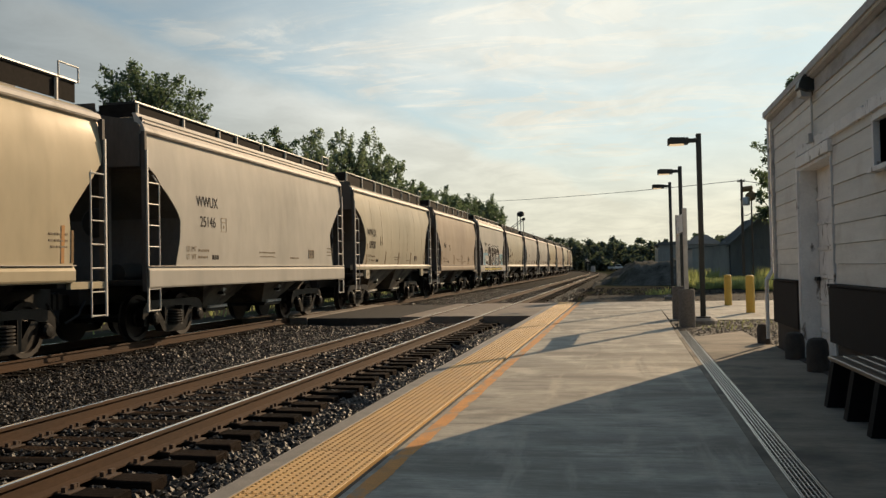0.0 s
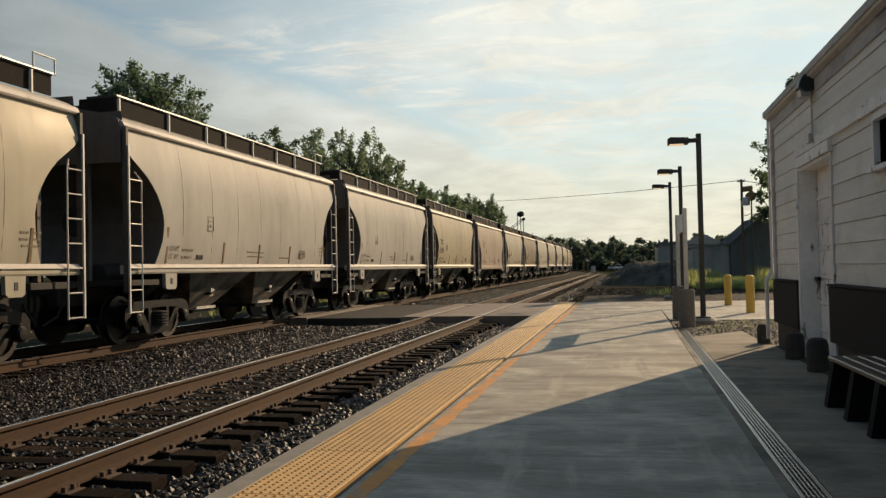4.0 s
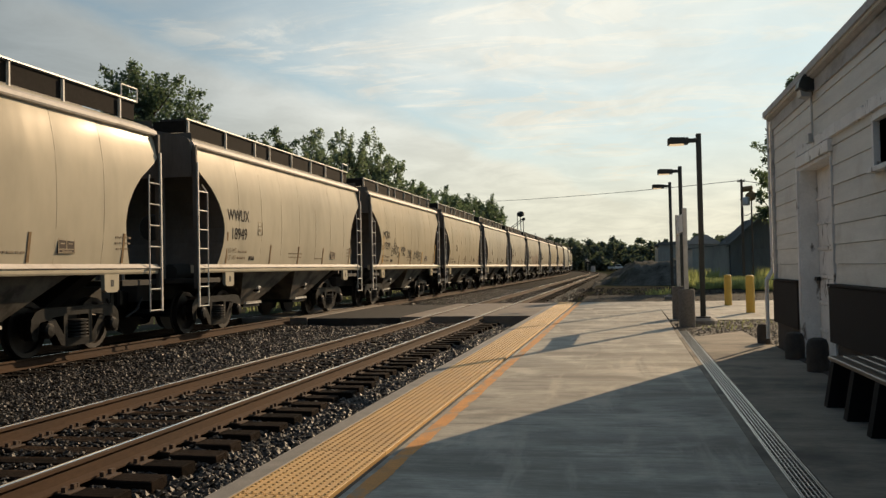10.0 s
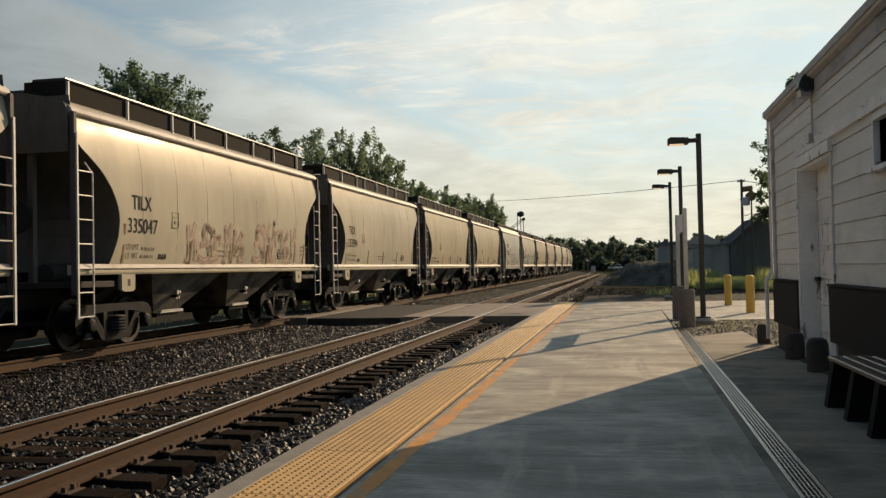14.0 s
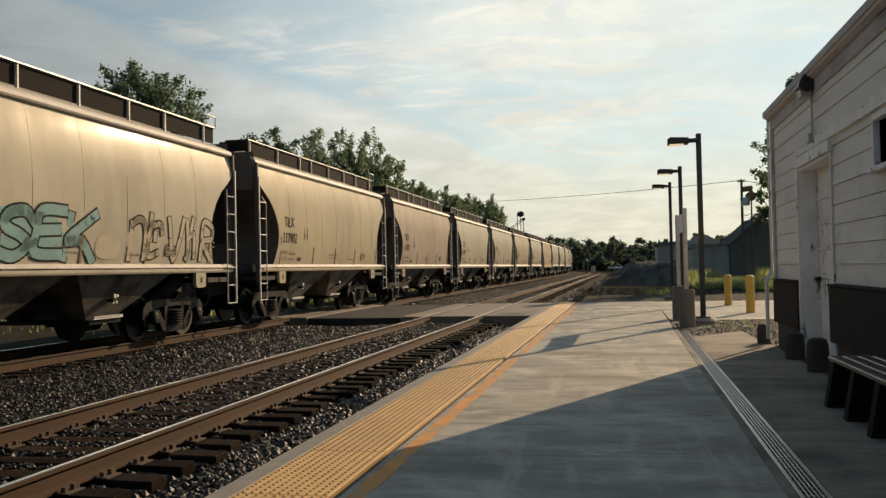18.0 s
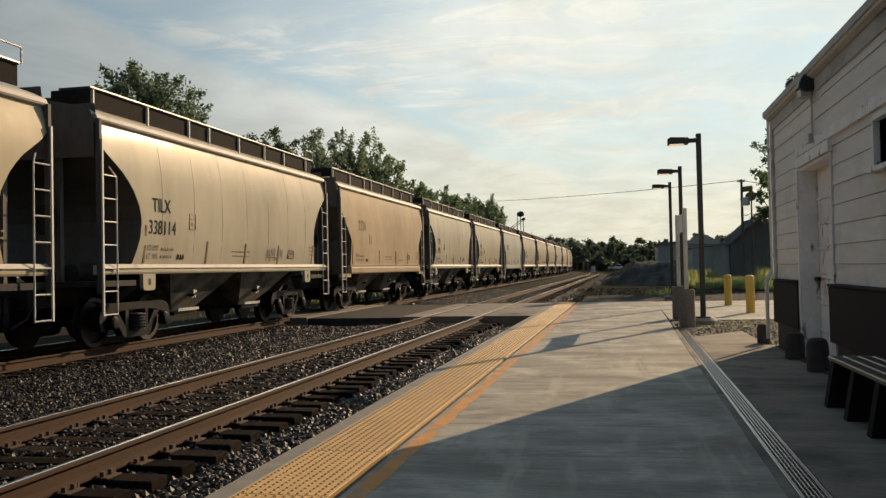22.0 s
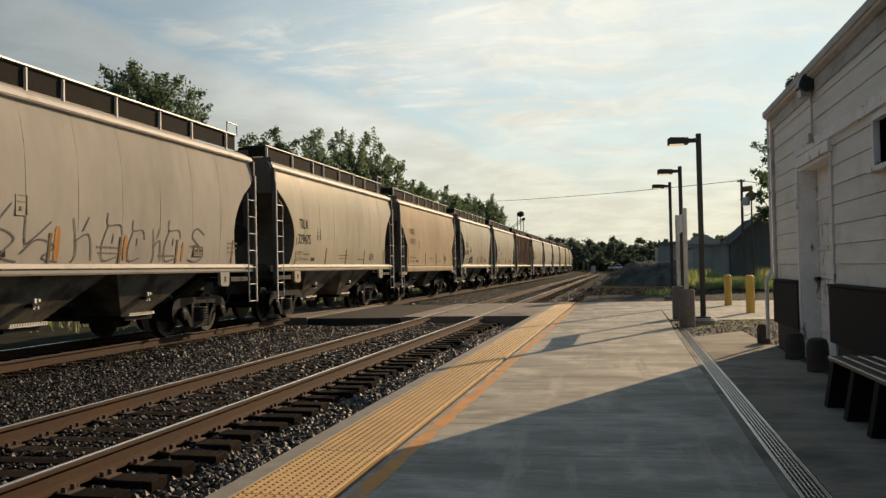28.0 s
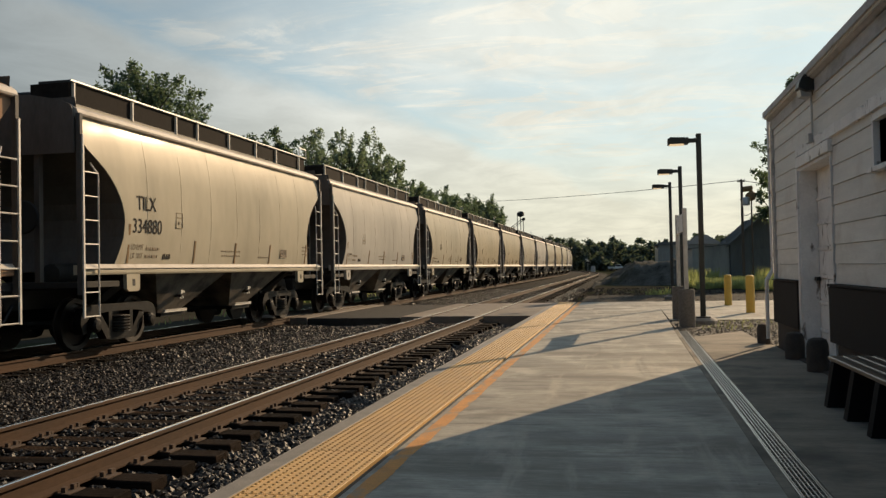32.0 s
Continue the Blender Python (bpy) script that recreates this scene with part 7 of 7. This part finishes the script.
        fills(car, kind, [bubble(-1.75, 1.83, 0.14, 0.55), bubble(0.15, 1.80, 0.10, 0.45), bubble(2.2, 1.75, 0.08, 0.4)], M["spray_orange"], 0.004, "orange sprayed strokes")
    elif k == 25:
        fills(car, kind, [bubble(-1.75, 1.95, 1.1, 0.78), bubble(-0.95, 1.92, 0.9, 0.68)], M["spray_teal"], 0.004, "teal graffiti fill")
        sprayed(car, kind, "SEK", ((-2.05, 1.62, 0.85, 0.68), (-1.25, 1.66, 0.75, 0.72), (-0.52, 1.60, 0.80, 0.70)), ((0.115, "spray_black", 0.008, "black edges of graffiti letters"), (0.082, "spray_teal", 0.011, "teal graffiti letters")), 0.12, False)
        sprayed(car, kind, "NcVbR", ((1.32, 1.60, 0.66, 0.74), (2.00, 1.64, 0.62, 0.74), (2.66, 1.60, 0.66, 0.80), (3.34, 1.62, 0.58, 0.82), (3.98, 1.60, 0.62, 0.76)), ((0.085, "spray_black", 0.008, "black edges of graffiti letters"), (0.058, "spray_cream", 0.011, "cream graffiti letters")), 0.06, False)
        fills(car, kind, [bubble(0.75, 1.80, 0.75, 0.42)], M["spray_cream"], 0.003, "pale sprayed cloud")
        scrawl(car, kind, -2.6, 1.56, 0.7, 0.5, 2, 5, M["spray_black"], 0.024, "black spray strokes")
    elif k == 24:
        g = Geo()
        for y, z, w, h in ((-1.46, 1.93, 1.06, 0.90), (-0.66, 1.92, 0.92, 0.84), (0.08, 1.91, 0.90, 0.82), (0.74, 1.92, 0.86, 0.84)):
            o = bubble(y, z, w, h)
            ribbon(g, kind, o + o[:1], 0.024)
            ribbon(g, kind, [(y + 0.20 * w, z + 0.24 * h), (y - 0.02 * w, z + 0.30 * h), (y - 0.20 * w, z + 0.16 * h), (y, z + 0.04 * h), (y + 0.20 * w, z - 0.06 * h), (y + 0.10 * w, z - 0.24 * h), (y - 0.16 * w, z - 0.22 * h)], 0.020)
            ribbon(g, kind, [(y - 0.44 * w, z - 0.18 * h), (y - 0.30 * w, z - 0.02 * h), (y - 0.12 * w, z - 0.10 * h)], 0.016)
            ribbon(g, kind, [(y + 0.10 * w, z - 0.48 * h), (y + 0.10 * w, z - 0.60 * h)], 0.010)
        part("graffiti", g, M["spray_grey"], car, "row of sprayed bubble outlines", fix=False)
        scrawl(car, kind, 1.35, 1.62, 1.05, 0.55, 4, 9, M["spray_black"], 0.014)
    elif k == 20:
        for word, y0, w, h, mt, seed in (("bdcba", -2.2, 0.56, 0.80, "spray_faded", 3), ("dbcab", 1.05, 0.58, 0.84, "spray_faded", 5)):
            rr = random.Random(seed)
            boxes = [(y0 + i * w, 1.54 + rr.uniform(0, 0.06), w * 1.1, h * rr.uniform(0.75, 1.1)) for i in range(5)]
            sprayed(car, kind, word, boxes, ((0.075, mt, 0.006, "faded pinkish graffiti letters"),), 0.08, False)
            sprayed(car, kind, word, [(a - 0.03, b + 0.02, c * 1.05, d * 1.06) for a, b, c, d in boxes], ((0.018, "spray_cream", 0.009, "pale edges of faded graffiti"),), 0.1, False)
    elif k == 16:
        thin = ((0.021, "spray_black", 0.008, "small black spray tag"),)
        sprayed(car, kind, "c8Od", ((-3.14, 1.84, 0.32, 0.34), (-2.86, 1.92, 0.26, 0.34), (-2.58, 1.90, 0.26, 0.36), (-2.32, 1.80, 0.28, 0.40)), thin, 0.1, False)
        sprayed(car, kind, "Ybc", ((-1.74, 1.86, 0.30, 0.36), (-1.46, 1.88, 0.24, 0.32), (-1.20, 1.86, 0.26, 0.36)), thin, 0.05, False)
        sprayed(car, kind, "Ybc", ((-0.62, 1.80, 0.26, 0.34), (-0.36, 1.82, 0.20, 0.28), (-0.14, 1.80, 0.22, 0.34)), thin, 0.05, False)
        sprayed(car, kind, "c8Od", ((0.50, 1.74, 0.32, 0.30), (0.84, 1.80, 0.28, 0.28), (1.14, 1.78, 0.28, 0.30), (1.46, 1.72, 0.30, 0.34)), thin, 0.1, False)
        for y, z0, z1, w in ((-4.26, 1.58, 2.56, 0.07), (-1.88, 1.55, 2.18, 0.045), (0.02, 1.55, 2.05, 0.045), (2.02, 1.55, 2.08, 0.05), (4.66, 1.60, 2.45, 0.06)):
            fills(car, kind, [[(y - w, z0), (y + w, z0), (y + w * 1.5, z1), (y - w * 0.4, z1)]], M["spray_amber"], 0.005, "amber painted streak")
    elif k == 42:
        sprayed(car, kind, "MdbaN", ((-3.04, 1.60, 0.26, 0.30), (-2.80, 1.60, 0.20, 0.38), (-2.62, 1.60, 0.22, 0.32), (-2.40, 1.62, 0.20, 0.46), (-2.22, 1.64, 0.22, 0.40)), ((0.026, "spray_black", 0.008, "small black spray tag"),), 0.15, False)
        sprayed(car, kind, "dabVc", ((0.76, 1.70, 0.22, 0.34), (0.98, 1.70, 0.20, 0.34), (1.18, 1.70, 0.22, 0.34), (1.40, 1.70, 0.20, 0.34), (1.62, 1.70, 0.20, 0.34)), ((0.020, "spray_red", 0.008, "small red spray tag"),), 0.1, False)
    elif k in (19, 31):
        scrawl(car, kind, -1.9 if k == 19 else 1.2, 1.60, 1.1, 0.36, 4, 41 + k, M["spray_grey"], 0.012, "small faint spray tag")


CARS = []
for k in range(59):
    spec = LOOK.get(k) or ("round", ("ivory", "cream", "ivory", "grey")[k % 4])
    kind, col = spec[:2]
    car = copy_thing(MASTER[kind], pose(0, 0, 0))
    for ob in car.children_recursive:
        if ob.name.split(".")[0] in ("side_sheet", "side_sill", "jacking_pad", "roof", "roof_ridge", "corner_beam"):
            ob.material_slots[0].link = "OBJECT"
            ob.material_slots[0].material = PAINTS[col]
    shape = {"round": "round-sided", "flat": "smooth slab-sided", "angled": "smooth angled-end", "tapered": "smooth taper-ended", "rib": "ribbed"}[kind]
    tagged(car, "%s %s covered hopper car rolling on the far track" % (WORDS[col], shape), "freight car", "cars of the freight train")
    mark, number = (spec[2:] + ("", ""))[:2]
    ink = M["letter_faint"] if k in (10, 32, 41, 13) else M["letter"]
    zn = {"round": 2.08, "flat": 2.30, "angled": 2.35, "tapered": 2.27, "rib": 2.1}[kind]
    if k == 12:
        fills(car, kind, [[(-4.14, 2.42), (-3.46, 2.43), (-3.45, 2.77), (-4.13, 2.76)]], M["spray_white"], 0.001, "pale repainted patch")
    if mark:
        letter_part("mark", mark, 0.32 if kind == "flat" else 0.38, car, -3.13 if k == 24 else -3.34 if kind == "flat" else -3.81, zn + (0.58 if k == 24 else 0.42), kind, ink, 1.03 if k == 24 else 0.86, bold=0.0)
    if number:
        letter_part("number", number, {35: 0.52, 24: 0.46, 10: 0.50, 32: 0.50, 2: 0.32, 5: 0.32}.get(k, 0.38), car, -2.93 if k == 24 else -3.34 if kind == "flat" else -3.77 if k not in (10, 32, 35, 13) else -3.5, zn if k not in (10, 32, 35) else 2.66, kind, ink, bold=0.0)
    if mark and number and k < 46:
        for body, z in ((mark, 3.86), (number, 3.62)):
            me = text_mesh("end_mark", body, 0.24, M["letter"])
            me.transform(Matrix.Translation((-0.25, -HALF - 0.064, z)) @ Matrix(((1, 0, 0, 0), (0, 0, -1, 0), (0, 1, 0, 0), (0, 0, 0, 1))) @ Matrix.Diagonal((0.85, 1, 1, 1)))
            part("end_mark", me, None, car)
    graffiti_on(k, car, kind)
    if k == 24:
        for ob in list(car.children_recursive):
            if ob.name.split(".")[0] in ("stanchion", "walk_edge", "grab_iron", "seam_bar"):
                bpy.data.objects.remove(ob)
        x = profile(kind, 4.0)
        part("roof_shoulder", Geo().prism([(x + 0.05, 4.08), (x - 0.13, 4.36), (x - 0.20, 4.36), (x - 0.12, 4.08)], "y", -HALF + 0.03, HALF - 0.03), PAINTS[col], car, "pale sloping roof shoulder")
        for a, b in ((-4.10, -3.20), (3.20, 4.05), (-0.2, 0.15), (1.6, 2.0)):
            part("rust_patch", Geo().add([(profile(kind, z) + 0.007, y, z) for y, z in ((a, 1.50), (b, 1.50), (b, 1.59), (a, 1.60))], [(0, 1, 2, 3)]), M["rust_patch"], car, "orange rust patch", fix=False)
    if kind == "rib":
        letter_part("mark", "MC  EX", 0.34, car, -3.75, 2.55, kind, M["letter"])
        letter_part("number", "350  696", 0.34, car, -3.75, 2.05, kind, M["letter"])
    if k in (1, 9, 10, 12, 13, 32, 35):
        for y, h in ((-HALF + 1.16, 0.75), (HALF - 1.20, 0.60), (-1.5, 0.35), (1.1, 0.40))[:2 if k in (1, 9, 35) else 4]:
            z0 = 1.52
            g = Geo().add([(profile(kind, z) + 0.008, yy, z) for yy, z in ((y - 0.04, z0), (y + 0.04, z0), (y + 0.05, z0 + h), (y - 0.03, z0 + h))], [(0, 1, 2, 3)])
            part("rust_streak", g, M["rust_patch"], car, "orange rust streak", fix=False)
    CARS.append((k, car))
for ob in MASTER.values():
    for o in list(ob.children_recursive) + [ob]:
        bpy.data.objects.remove(o)

build_ties()


# ---- what moves ----
def rolled(k, t):
    """How far along the line the middle of car k stands at t seconds."""
    return 0.543 + 12.7677 * k - 15.9082 * t - 0.053038 * t * t + 0.00037233 * t ** 3 + SHIFT.get(k, 0.0) - HALF


def motions():
    for k, car in CARS:
        rows = []
        for i in range(17):
            t = 2.0 * i
            x, y, a = track(rolled(k, t), FAR)
            rows.append((t, pose(x, y, 0, 0, 0, math.degrees(a))))
        walk(car, rows)
    # all wheels roll alike: one set of rows, a step a thirtieth of a second
    wheels = [o for _, car in CARS for o in car.children_recursive if o.name.split(".")[0] == "wheel"]
    rows = [(i / FPS, pose(0, 0, 0, math.degrees((rolled(0, 0) - rolled(0, i / FPS)) / 0.46), 0, 0)) for i in range(32 * FPS + 1)]
    walk(wheels[0], rows)
    roll = wheels[0].animation_data
    for o in wheels[1:]:
        o.rotation_mode = "QUATERNION"
        o.animation_data_create()
        o.animation_data.action = roll.action
        o.animation_data.action_slot = roll.action_slot


motions()
